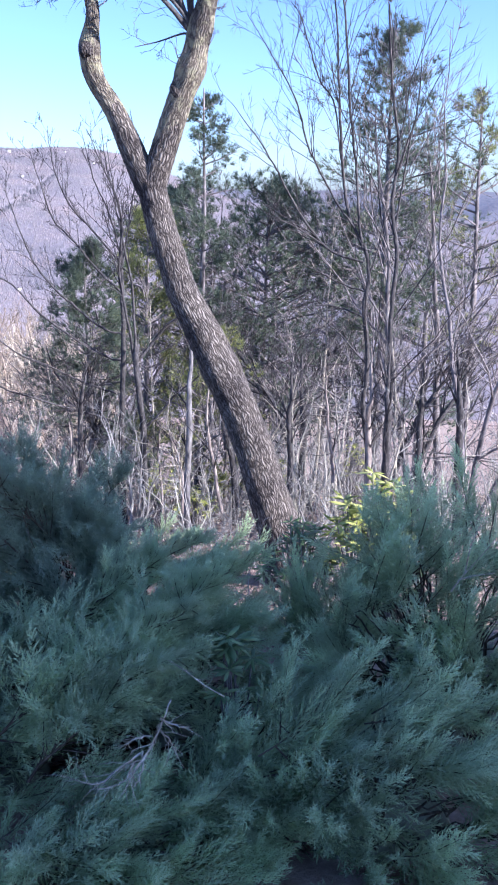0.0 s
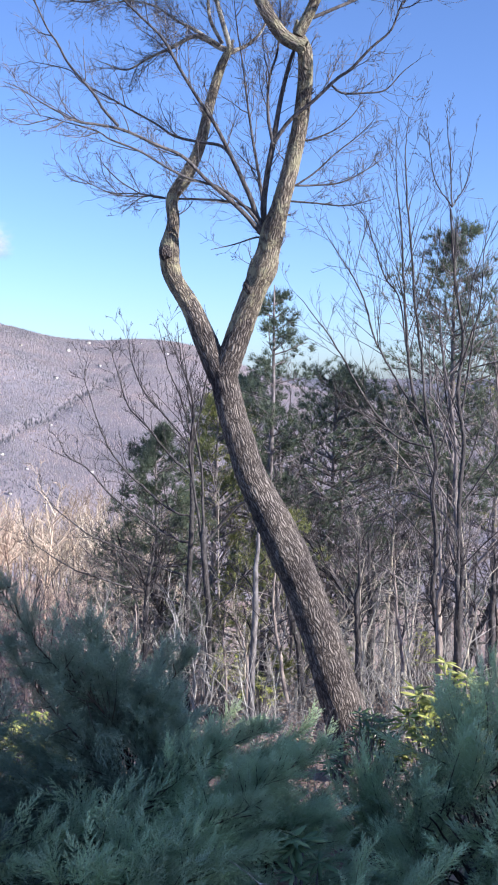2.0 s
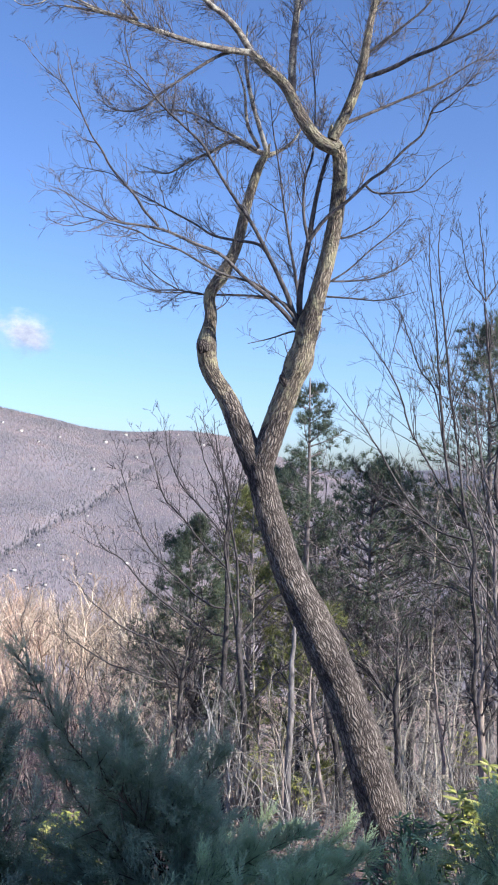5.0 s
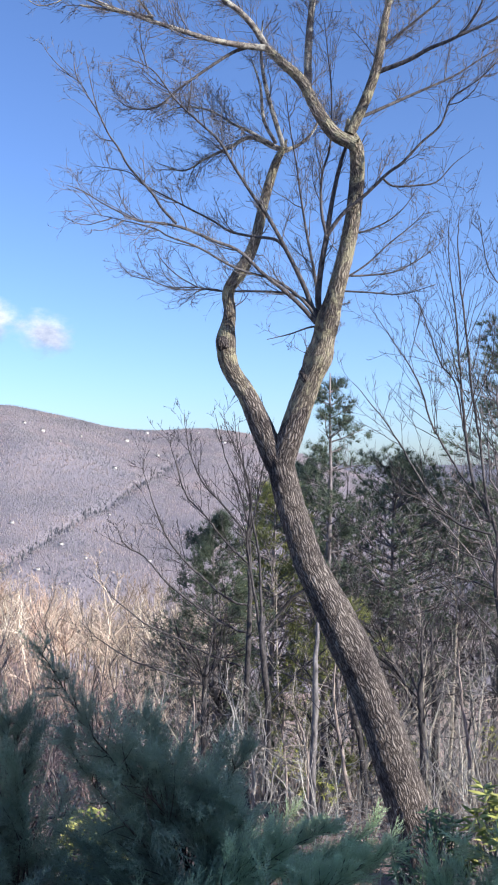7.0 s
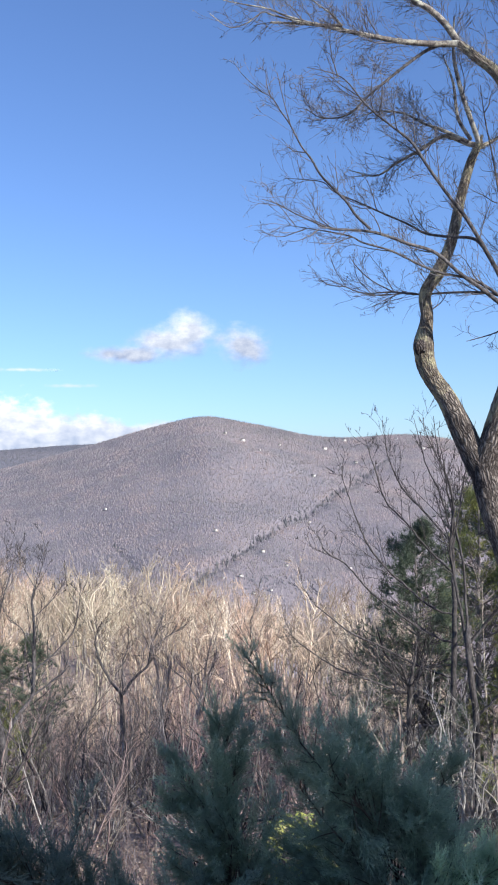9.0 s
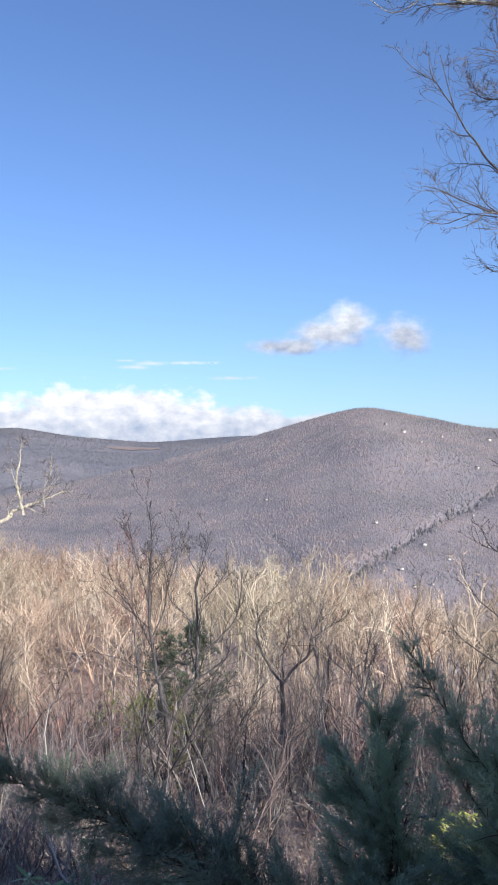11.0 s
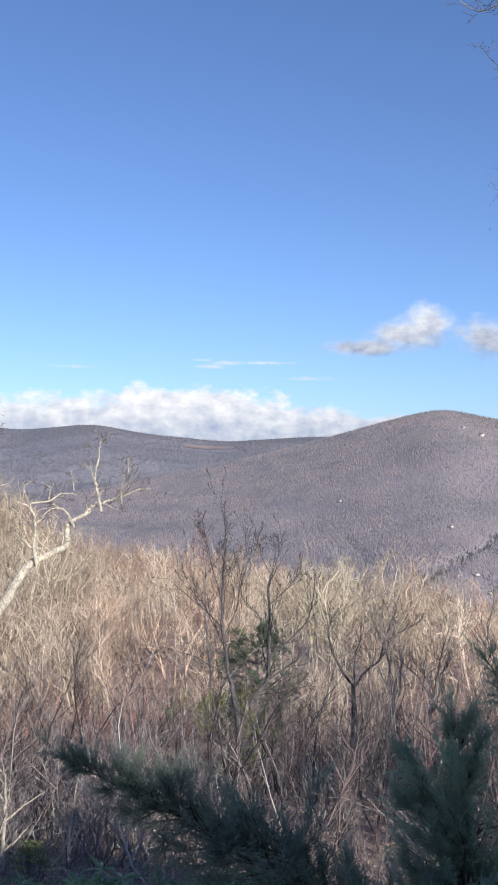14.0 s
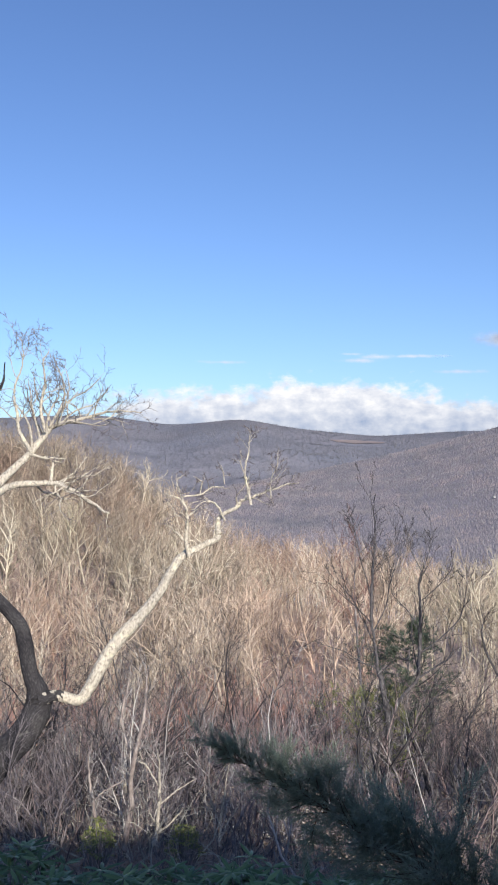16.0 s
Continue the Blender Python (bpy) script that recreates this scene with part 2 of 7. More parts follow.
# lit copy of the laurel leaves: sunlight put in as bright yellow-green
M_SUNLITLEAF = foliage("sunlit_laurel_leaves", ((0.0, (0.17, 0.2, 0.05)), (0.6, (0.36, 0.38, 0.1)), (1.0, (0.55, 0.54, 0.2))), 1.5, 0.4)
M_DEAD = bark("dead_wood", (0.17, 0.155, 0.13), (0.42, 0.39, 0.33), (0.62, 0.585, 0.51), 14, (1, 1, 0.4), 0.5)
# winter-grey far trees, distance haze put in as pale lilac and blue
M_FAR = foliage("hazed_bare_trees", ((0.0, (0.42, 0.402, 0.43)), (0.5, (0.46, 0.438, 0.464)), (1.0, (0.52, 0.492, 0.506))), 0.016, 0.95, 0.5,
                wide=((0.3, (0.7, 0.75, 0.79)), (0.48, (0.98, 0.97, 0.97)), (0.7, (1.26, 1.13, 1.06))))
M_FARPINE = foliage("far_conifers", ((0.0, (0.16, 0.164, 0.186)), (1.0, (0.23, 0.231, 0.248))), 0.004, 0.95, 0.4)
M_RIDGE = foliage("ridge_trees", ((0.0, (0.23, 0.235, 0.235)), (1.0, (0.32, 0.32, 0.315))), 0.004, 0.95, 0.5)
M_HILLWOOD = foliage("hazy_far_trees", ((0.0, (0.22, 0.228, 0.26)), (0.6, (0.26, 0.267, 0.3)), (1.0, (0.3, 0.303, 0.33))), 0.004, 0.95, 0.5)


def ground_material():
    m, n, l, b = nodes_of("leaf_litter", 0.95, 0.1)
    fine = noise_tex(n, l, 6.0, 10, 0.75)
    r = ramp(n, ((0.3, (0.24, 0.185, 0.165)), (0.5, (0.42, 0.338, 0.3)), (0.7, (0.59, 0.5, 0.45))))
    l.new(fine.outputs[0], r.inputs[0])
    wide = noise_tex(n, l, 0.02, 6)
    rw = ramp(n, ((0.32, (0.82, 0.7, 0.65)), (0.5, (0.95, 0.9, 0.84)), (0.68, (1.08, 1.04, 0.94))))
    l.new(wide.outputs[0], rw.inputs[0])
    l.new(mix(n, l, r.outputs[0], rw.outputs[0], 1.0, "MULTIPLY"), b.inputs["Base Color"])
    bp = n.new("ShaderNodeBump")
    bp.inputs["Distance"].default_value = 0.1
    l.new(fine.outputs[0], bp.inputs["Height"])
    l.new(bp.outputs[0], b.inputs["Normal"])
    return m


def mountain_material(name, lo, mid, hi, scale=0.02):
    m, n, l, b = nodes_of(name, 1.0, 0.0)
    fine = noise_tex(n, l, scale * 6, 8, 0.7)
    r = ramp(n, ((0.32, lo), (0.5, mid), (0.68, hi)))
    l.new(fine.outputs[0], r.inputs[0])
    wide = noise_tex(n, l, scale * 0.18, 5)
    rw = ramp(n, ((0.35, (0.86, 0.88, 0.94)), (0.65, (1.12, 1.05, 1.03))))
    l.new(wide.outputs[0], rw.inputs[0])
    l.new(mix(n, l, r.outputs[0], rw.outputs[0], 1.0, "MULTIPLY"), b.inputs["Base Color"])
    return m


M_GROUND = ground_material()
# slopes carry the same painted haze in their base colours
M_MOUNT = mountain_material("hazed_mountainside", (0.2, 0.191, 0.209), (0.24, 0.227, 0.245), (0.28, 0.264, 0.277))
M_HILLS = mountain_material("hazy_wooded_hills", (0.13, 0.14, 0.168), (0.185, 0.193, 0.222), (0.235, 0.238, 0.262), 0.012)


# walls of the unseen house, white to bounce light onto the hedge
M_WALL = plain("painted_siding", (0.82, 0.81, 0.78))
M_ROOF = plain("shingle_roof", (0.16, 0.15, 0.15))
M_PANE = plain("dark_window", (0.05, 0.06, 0.08), 0.2)


# ---- geometry tools ----
def mesh_of(name, v, f, material, smooth=False):
    v = np.ascontiguousarray(v, dtype=np.float32).reshape(-1, 3)
    f = np.ascontiguousarray(f, dtype=np.int32)
    k = f.shape[1]
    me = bpy.data.meshes.new(name)
    me.vertices.add(len(v))
    me.vertices.foreach_set("co", v.ravel())
    me.loops.add(f.size)
    me.loops.foreach_set("vertex_index", f.ravel())
    me.polygons.add(len(f))
    me.polygons.foreach_set("loop_start", np.arange(0, f.size, k, dtype=np.int32))
    if smooth:
        me.polygons.foreach_set("use_smooth", np.ones(len(f), dtype=bool))
    me.update(calc_edges=True)
    me.materials.append(material)
    return me


def thing(name, at, label, category, group="", kind=""):
    ob = new(name)
    ob.location = [float(c) for c in at]
    return tagged(ob, label, category, group, kind)


def part(name, v, f, material, parent, label="", smooth=False, kind="", straight=None):
    me = mesh_of(name, v, f, material, smooth)
    if straight is not None:
        me.attributes.new("straight", "FLOAT_VECTOR", "POINT").data.foreach_set("vector", np.ascontiguousarray(straight, dtype=np.float32).ravel())
    ob = new(name, me)
    ob.parent = parent
    return tagged(ob, label, kind=kind)


def join(pieces):
    vs, fs, k = [], [], 0
    for v, f in pieces:
        if len(v):
            vs.append(np.asarray(v).reshape(-1, 3))
            fs.append(np.asarray(f) + k)
            k += len(vs[-1])
    return np.concatenate(vs), np.concatenate(fs)


def unit(v):
    return v / np.maximum(np.linalg.norm(v, axis=-1, keepdims=True), 1e-9)


def tubes(pts, rad, sides=3, rough=0.0, r=None, pointed=False):
    """Tapered tubes along N lines of K points; the end is closed to a point when thin."""
    pts, rad = np.asarray(pts, float), np.asarray(rad, float)
    N, K, _ = pts.shape
    tan = unit(np.gradient(pts, axis=1))
    ref = np.where(np.abs(tan[:, :1, 2:3]) > 0.9, np.array([1.0, 0, 0]), np.array([0, 0, 1.0]))
    ref = np.broadcast_to(ref, tan.shape)
    a = unit(np.cross(tan, ref))
    b = np.cross(tan, a)
    ang = np.arange(sides) * 2 * np.pi / sides
    rr = np.repeat(rad[:, :, None], sides, 2)
    if rough:
        rr = rr * (1 + rough * (r or rng).normal(size=rr.shape))
    v = pts[:, :, None] + rr[..., None] * (np.cos(ang)[:, None] * a[:, :, None] + np.sin(ang)[:, None] * b[:, :, None])
    if pointed:
        v = np.concatenate([v[:, :-1].reshape(N, -1, 3), pts[:, -1:]], 1)
        m = (K - 1) * sides
        i = np.arange(N)[:, None, None] * (m + 1) + np.arange(m).reshape(K - 1, sides)
        last, end = i[:, -1], np.repeat((np.arange(N) * (m + 1) + m)[:, None], sides, 1)
        f = [np.stack([last, np.roll(last, -1, 1), end], -1).reshape(-1, 3)]
        p, q = i[:, :-1], i[:, 1:]
        p2, q2 = np.roll(p, -1, 2), np.roll(q, -1, 2)
        f += [np.stack([p, p2, q2], -1).reshape(-1, 3), np.stack([p, q2, q], -1).reshape(-1, 3)]
        return v.reshape(-1, 3), np.concatenate(f)
    i = np.arange(N * K * sides).reshape(N, K, sides)
    p, q = i[:, :-1], i[:, 1:]
    p2, q2 = np.roll(p, -1, 2), np.roll(q, -1, 2)
    f = np.concatenate([np.stack([p, p2, q2], -1).reshape(-1, 3), np.stack([p, q2, q], -1).reshape(-1, 3)])
    return v.reshape(-1, 3), f


def blades(pts, width, r):
    """Thin twigs: each line becomes flat slivers that taper to its end, turned every way."""
    N, K, _ = pts.shape
    way = unit(pts[:, -1] - pts[:, 0])
    s = unit(np.cross(way, r.normal(size=way.shape))) * np.asarray(width).reshape(-1, 1) / 2
    v = np.stack([pts[:, 0] - s, pts[:, 0] + s, pts[:, -1]], 1)
    return v.reshape(-1, 3), np.arange(3 * N).reshape(-1, 3)


def grow(start, way, length, radius, K, wobble, up, r, tip=0.25):
    """Wandering lines from start points: N x K x 3, with tapering radii."""
    N = len(start)
    pts, d = np.zeros((N, K, 3)), unit(way)
    pts[:, 0] = start
    step = (np.asarray(length) / (K - 1))[:, None]
    for k in range(1, K):
        d = unit(d + wobble * r.normal(size=(N, 3)) + np.array([0, 0, up]))
        pts[:, k] = pts[:, k - 1] + d * step
    taper = np.linspace(1, tip, K)
    return pts, np.asarray(radius)[:, None] * taper


def spawn(pts, rad, count, lo, hi, angle, ratio, thin, r, up=0.0):
    """Side shoots on lines: starts, ways, lengths, radii."""
    N, K, _ = pts.shape
    own = np.repeat(np.arange(N), count)   # one number, or one for each line
    u = r.uniform(lo, hi, len(own))
    x = u * (K - 1)
    k = np.minimum(x.astype(int), K - 2)
    fr = (x - k)[:, None]
    s = pts[own, k] * (1 - fr) + pts[own, k + 1] * fr
    t = unit(pts[own, k + 1] - pts[own, k])
    side = unit(np.cross(t, r.normal(size=t.shape)))
    a = np.radians(r.normal(angle, angle * 0.25, len(own)))[:, None]
    way = unit(t * np.cos(a) + side * np.sin(a) + np.array([0, 0, up]))
    whole = np.linalg.norm(np.diff(pts, axis=1), axis=2).sum(1)[own]
    L = whole * ratio * r.uniform(0.55, 1.25, len(own)) * (1.15 - 0.55 * u)
    R = (rad[own, k] * (1 - fr[:, 0]) + rad[own, k + 1] * fr[:, 0]) * thin
    return s, way, L, R


def smooth_line(ctrl, K):
    """A smooth line through few points, resampled to K."""
    c = np.asarray(ctrl, float)
    n = len(c)
    tan = np.gradient(c, axis=0)
    u = np.linspace(0, n - 1, K)
    k = np.minimum(u.astype(int), n - 2)
    t = (u - k)[:, None]
    return ((2 * t**3 - 3 * t**2 + 1) * c[k] + (t**3 - 2 * t**2 + t) * tan[k] + (3 * t**2 - 2 * t**3) * c[k + 1] + (t**3 - t**2) * tan[k + 1])


def scatter(tv, tf, pos, rot, scale):
    """Copies of a small template joined into one set of arrays."""
    N, m = len(pos), len(tv)
    v = np.einsum("nij,mj->nmi", rot, tv) * np.asarray(scale).reshape(N, 1, -1) + pos[:, None]
    f = tf[None] + (np.arange(N) * m)[:, None, None]
    return v.reshape(-1, 3), f.reshape(-1, tf.shape[1])


def frames_along(way, r):
    """Turn matrices whose local z lies along way, with a random spin."""
    z = unit(way)
    x = unit(np.cross(z, r.normal(size=z.shape)))
    return np.stack([x, np.cross(z, x), z], -1)


def turn_z(angle):
    c, s, o, i = np.cos(angle), np.sin(angle), np.zeros_like(angle), np.ones_like(angle)
    return np.stack([np.stack([c, -s, o], -1), np.stack([s, c, o], -1), np.stack([o, o, i], -1)], 1)


# ---- the land ----
CREST_B = [-180, -20, 5, 12, 16, 21, 26, 31, 35, 41, 44, 47, 49, 52, 58, 70, 110, 180]
CREST_RISE = [-14, -14, -13, -11, -9.5, -7.7, -7.0, -6.3, -5.7, -4.4, -3.9, -2.3, -0.6, 1.2, 3.0, 5.0, 2.0, -10]
CREST_D = [260, 260, 260, 255, 245, 235, 225, 215, 205, 192, 185, 178, 172, 165, 155, 150, 150, 200]


def ground_z(bearing, d):
    """Height of the land at bearings (degrees) and distances."""
    bearing, d = np.broadcast_arrays(np.asarray(bearing, float), np.asarray(d, float))
    c = np.interp(bearing, CREST_B, CREST_D)
    top = EYE + c * np.tan(np.radians(np.interp(bearing, CREST_B, CREST_RISE))) - 12.2
    z = np.interp(d, [0, 4, 12, 20, 40, 60, 80], [0, 0, -1.65, -3.5, -9.0, -14.5, -19.5])
    s = np.clip((d - 70) / (c - 70), 0, 1)
    z = np.where(d > 70, -17.0 + (top + 17.0) * (s * 0.75 + 0.25 * s * s), z)
    fall = np.clip((d - c) / (900 - c), 0, 1)
    z = np.where(d > c, top + (-205 - top) * np.sin(fall * np.pi / 2), z)
    a = np.radians(bearing)
    x, y = -np.sin(a) * d, np.cos(a) * d
    z = z + np.clip((d - 5) / 60, 0, 1) * (0.5 * np.sin(x * 0.11 + 1) * np.sin(y * 0.09) + 1.1 * np.sin(x * 0.031) * np.sin(y * 0.027 + 2) * np.clip(d / 100, 0, 1))
    return z


def polar_sheet(bearings, dists, height):
    B, D = np.meshgrid(bearings, dists, indexing="ij")
    Z = height(B, D)
    a = np.radians(B)
    v = np.stack([-np.sin(a) * D, np.cos(a) * D, Z], -1).reshape(-1, 3)
    i = np.arange(B.size).reshape(B.shape)
    f = np.stack([i[:-1, :-1], i[1:, :-1], i[1:, 1:], i[:-1, 1:]], -1).reshape(-1, 4)
    return v, f


def on_ground(bearing, d):
    a = np.radians(bearing)
    return np.stack([-np.sin(a) * d, np.cos(a) * d, ground_z(bearing, d)], -1)


bearings = np.concatenate([np.arange(-180, -20, 5.0), np.arange(-20, 63.5, 0.7), np.arange(64, 180.1, 4.0)])
dists = np.concatenate([[0.0, 1.5], np.arange(3, 30, 1.0), np.arange(30, 100, 3.0), np.arange(100, 320, 5.0), np.geomspace(330, 4900, 30)])
v, f = polar_sheet(bearings, dists, ground_z)
ground = new("ground", mesh_of("ground", v, f, M_GROUND, True))
tagged(ground, "sloping hillside covered with dry tan leaf litter", "ground", kind="structure")


def fbm(x, y, r, octaves=5, base=1.0):
    out = np.zeros_like(x)
    amp = 1.0
    for o in range(octaves):
        for _ in range(3):
            t, ph = r.uniform(0, np.pi), r.uniform(0, 6.3)
            out += amp * np.sin((x * np.cos(t) + y * np.sin(t)) * base + ph) / 3
        base, amp = base * 2.03, amp * 0.52
    return out


MB = [-180, -60, -20, -12, -4, -1.3, 2.4, 4.2, 7.6, 10.7, 12.8, 14.9, 16.7, 18.2, 19.4, 21.2, 22.2, 23.6, 26.4, 28.8, 33, 40, 50, 70, 180]
MR = [-3, -3, -1.6, -1.2, -1.0, -0.6, 0.2, 1.0, 2.4, 2.75, 2.55, 2.6, 2.85, 3.3, 3.5, 3.9, 4.15, 3.95, 3.25, 2.55, 1.4, -0.2, -2.0, -3, -3]

TABLE_B = np.arange(-180, 180.01, 0.1)
KERNEL = np.exp(-0.5 * (np.arange(-25, 26) / 7.0) ** 2)
TABLE_R = np.convolve(np.pad(np.interp(TABLE_B, MB, MR), 25, mode="edge"), KERNEL / KERNEL.sum(), mode="valid")


def mountain_base(B, D):
    s = np.clip((D - 850) / 1150, 0, 1)
    top = EYE + 2000 * np.tan(np.radians(np.interp(B, TABLE_B, TABLE_R))) - 5
    z = -215 + (top + 215) * s**0.85
    z = np.where(D > 2000, top - (D - 2000) * 0.35, z)
    r = np.random.default_rng(3)
    a = np.radians(B)
    x, y = -np.sin(a) * D, np.cos(a) * D
    bulge = np.sin(np.pi * np.clip((D - 850) / 1150, 0, 1))
    return z + bulge * (20 * fbm(x, y, r, 3, 0.0065) + 5 * fbm(x * 0.5 + y * 0.2, y, r, 2, 0.03))


def met_at(surface, bearing, rise):
    """The distance at which a line of sight meets a surface."""
    d = np.arange(950, 2000, 4.0)
    over = surface(np.full_like(d, bearing), d) - (EYE + d * math.tan(radians(rise)))
    return d[int(np.argmax(over > 0))] if (over > 0).any() else d[-1]


# ravines that cut down the mountainside: bearings, rises of the line, depth
RAVINES = [(np.array([11.2, 12.95, 15.2, 17.1, 21.3, 23.75]), [1.02, -0.15, -1.48, -2.48, -4.97, -6.6], 5.0),
           (np.array([23.6, 25.5, 27.0, 28.4]), [-6.8, -6.2, -5.0, -3.6], 3.0)]
RAVINES = [(b, np.array([met_at(mountain_base, float(p), e) for p, e in zip(b, rises)]), deep) for b, rises, deep in RAVINES]


def mountain_z(B, D):
    z = mountain_base(B, D)
    for b, line_d, deep in RAVINES:
        fade = np.clip(np.minimum(B - b[0], b[-1] - B) / 0.8 + 0.2, 0, 1)
        z = z - deep * fade * np.exp(-((D - np.interp(B, b, line_d)) / 20.0) ** 2)
    return z


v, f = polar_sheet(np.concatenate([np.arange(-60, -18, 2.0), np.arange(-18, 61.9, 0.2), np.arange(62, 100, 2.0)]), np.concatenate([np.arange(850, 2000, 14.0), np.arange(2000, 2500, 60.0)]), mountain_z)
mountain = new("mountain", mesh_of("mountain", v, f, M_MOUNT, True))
tagged(mountain, "broad mountain covered in bare purplish-grey winter woods", "mountain", kind="structure")

HB = [-180, -60, -18, -10, 0, 8, 18, 28.6, 31.4, 35.6, 40.5, 43.7, 46, 48.1, 52.3, 56, 60, 70, 180]
HR = [0.2, 0.3, 0.1, 0.3, 0.2, 0.6, 1.5, 2.35, 2.25, 1.95, 2.4, 2.98, 2.7, 2.5, 3.05, 2.9, 2.6, 2.3, 0.5]


HILL_R = np.convolve(np.pad(np.interp(TABLE_B, HB, HR), 25, mode="edge"), KERNEL / KERNEL.sum(), mode="valid")


def hills_z(B, D):
    s = np.clip((D - 2300) / 1500, 0, 1)
    top = EYE + 3800 * np.tan(np.radians(np.interp(B, TABLE_B, HILL_R)))
    r = np.random.default_rng(5)
    a = np.radians(B)
    x, y = -np.sin(a) * D, np.cos(a) * D
    z = -230 + (top + 230) * s**0.8
    z = np.where(D > 3800, top - (D - 3800) * 0.3, z)
    return z + np.sin(np.pi * s) * 44 * fbm(x, y, r, 5, 0.004)


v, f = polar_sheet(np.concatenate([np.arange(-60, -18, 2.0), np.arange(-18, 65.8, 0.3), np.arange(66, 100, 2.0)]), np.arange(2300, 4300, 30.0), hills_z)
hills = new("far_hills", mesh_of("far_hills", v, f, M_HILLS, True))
tagged(hills, "long hazy blue-grey wooded ridges along the horizon", "hills", kind="structure")
# ---- things ----

B, D = np.meshgrid(np.linspace(35.0, 38.3, 40), np.linspace(3540, 3650, 8), indexing="ij")
edge = np.sin((B - 35.0) / 3.3 * np.pi)
D = 3603 + (D - 3595) * 0.62 * (0.12 + 0.88 * edge) * (1 + 0.1 * np.sin(B * 5)) + 5 * np.sin(B * 2.3)
a = np.radians(B)
v = np.stack([-np.sin(a) * D, np.cos(a) * D, hills_z(B, D) + 2.5], -1).reshape(-1, 3)
i = np.arange(B.size).reshape(B.shape)
f = np.stack([i[:-1, :-1], i[1:, :-1], i[1:, 1:], i[:-1, 1:]], -1).reshape(-1, 4)
tagged(new("field", mesh_of("field", v, f, M_FIELD, True)), "bare tan hay field on the distant ridge", "field", kind="structure")
# the oak with two crooked main limbs
OAK_D = 12.0
oak_at = P(-2.65, -24.0, OAK_D)
oak = thing("oak_tree", oak_at, "crooked leafless oak with forked lichen-spotted trunk above the juniper hedge", "tree")
r = np.random.default_rng(11)


def line(pairs, d0, d1, K):
    n = len(pairs)
    return smooth_line([P(b, e, d0 + (d1 - d0) * i / (n - 1)) for i, (b, e) in enumerate(pairs)], K)


def knobbly(pts, radii, sides, rough, r, knots=()):
    """A stout limb with ridges and burls; gives its arrays and each vertex's place on the limb as if straightened."""
    K = len(pts)
    rad = np.interp(np.linspace(0, 1, K), np.linspace(0, 1, len(radii)), radii)
    for at, size in knots:
        rad = rad * (1 + size * np.exp(-((np.linspace(0, 1, K) - at) / 0.035) ** 2))
    along = np.concatenate([[0], np.cumsum(np.linalg.norm(np.diff(pts, axis=0), axis=1))])
    ang = np.arange(sides) * 2 * np.pi / sides
    ph = r.uniform(0, 6.28, 9)
    S, A = np.meshgrid(along, ang, indexing="ij")
    bump = np.zeros_like(S)
    for i in range(9):
        m = 1 + i
        bump += np.sin(m * A + ph[i] + 1.6 * np.sin(S * (1.1 + 0.37 * i) + ph[-1 - i])) * (0.9 / (1 + 0.5 * i))
    bump += 0.5 * r.normal(size=bump.shape)
    v, f = tubes(pts[None], rad[None], sides)
    v = v.reshape(K, sides, 3)
    c = pts[:, None]
    v = c + (v - c) * (1 + rough * bump)[..., None]
    R = rad[:, None]
    flat = np.stack([np.cos(A) * R, np.sin(A) * R, S], -1)
    return v.reshape(-1, 3), f, flat.reshape(-1, 3)


oak_lines, oak_rads = [], []
TRUNK = line([(-2.75, -25.5), (-2.58, -23.04), (-2.28, -21.34), (-1.92, -19.89), (-1.38, -18.41), (-0.85, -16.9), (-0.34, -15.36), (0.27, -13.79), (0.91, -12.2), (1.67, -10.58), (2.46, -8.93), (3.32, -7.27), (4.15, -5.58), (4.66, -3.87), (5.22, -2.16), (5.64, -0.43), (5.9, 0.7)], OAK_D, OAK_D, 260)
v, f, flat = knobbly(TRUNK, [0.36, 0.325, 0.3, 0.285, 0.275, 0.266, 0.26, 0.255, 0.243, 0.23, 0.218, 0.208, 0.195, 0.187, 0.18, 0.176, 0.175], 44, 0.022, r, ((0.57, 0.12), (0.64, 0.07)))
part("trunk", v - oak_at, f, M_OAK, oak, "leaning trunk with deeply furrowed grey bark", straight=flat)
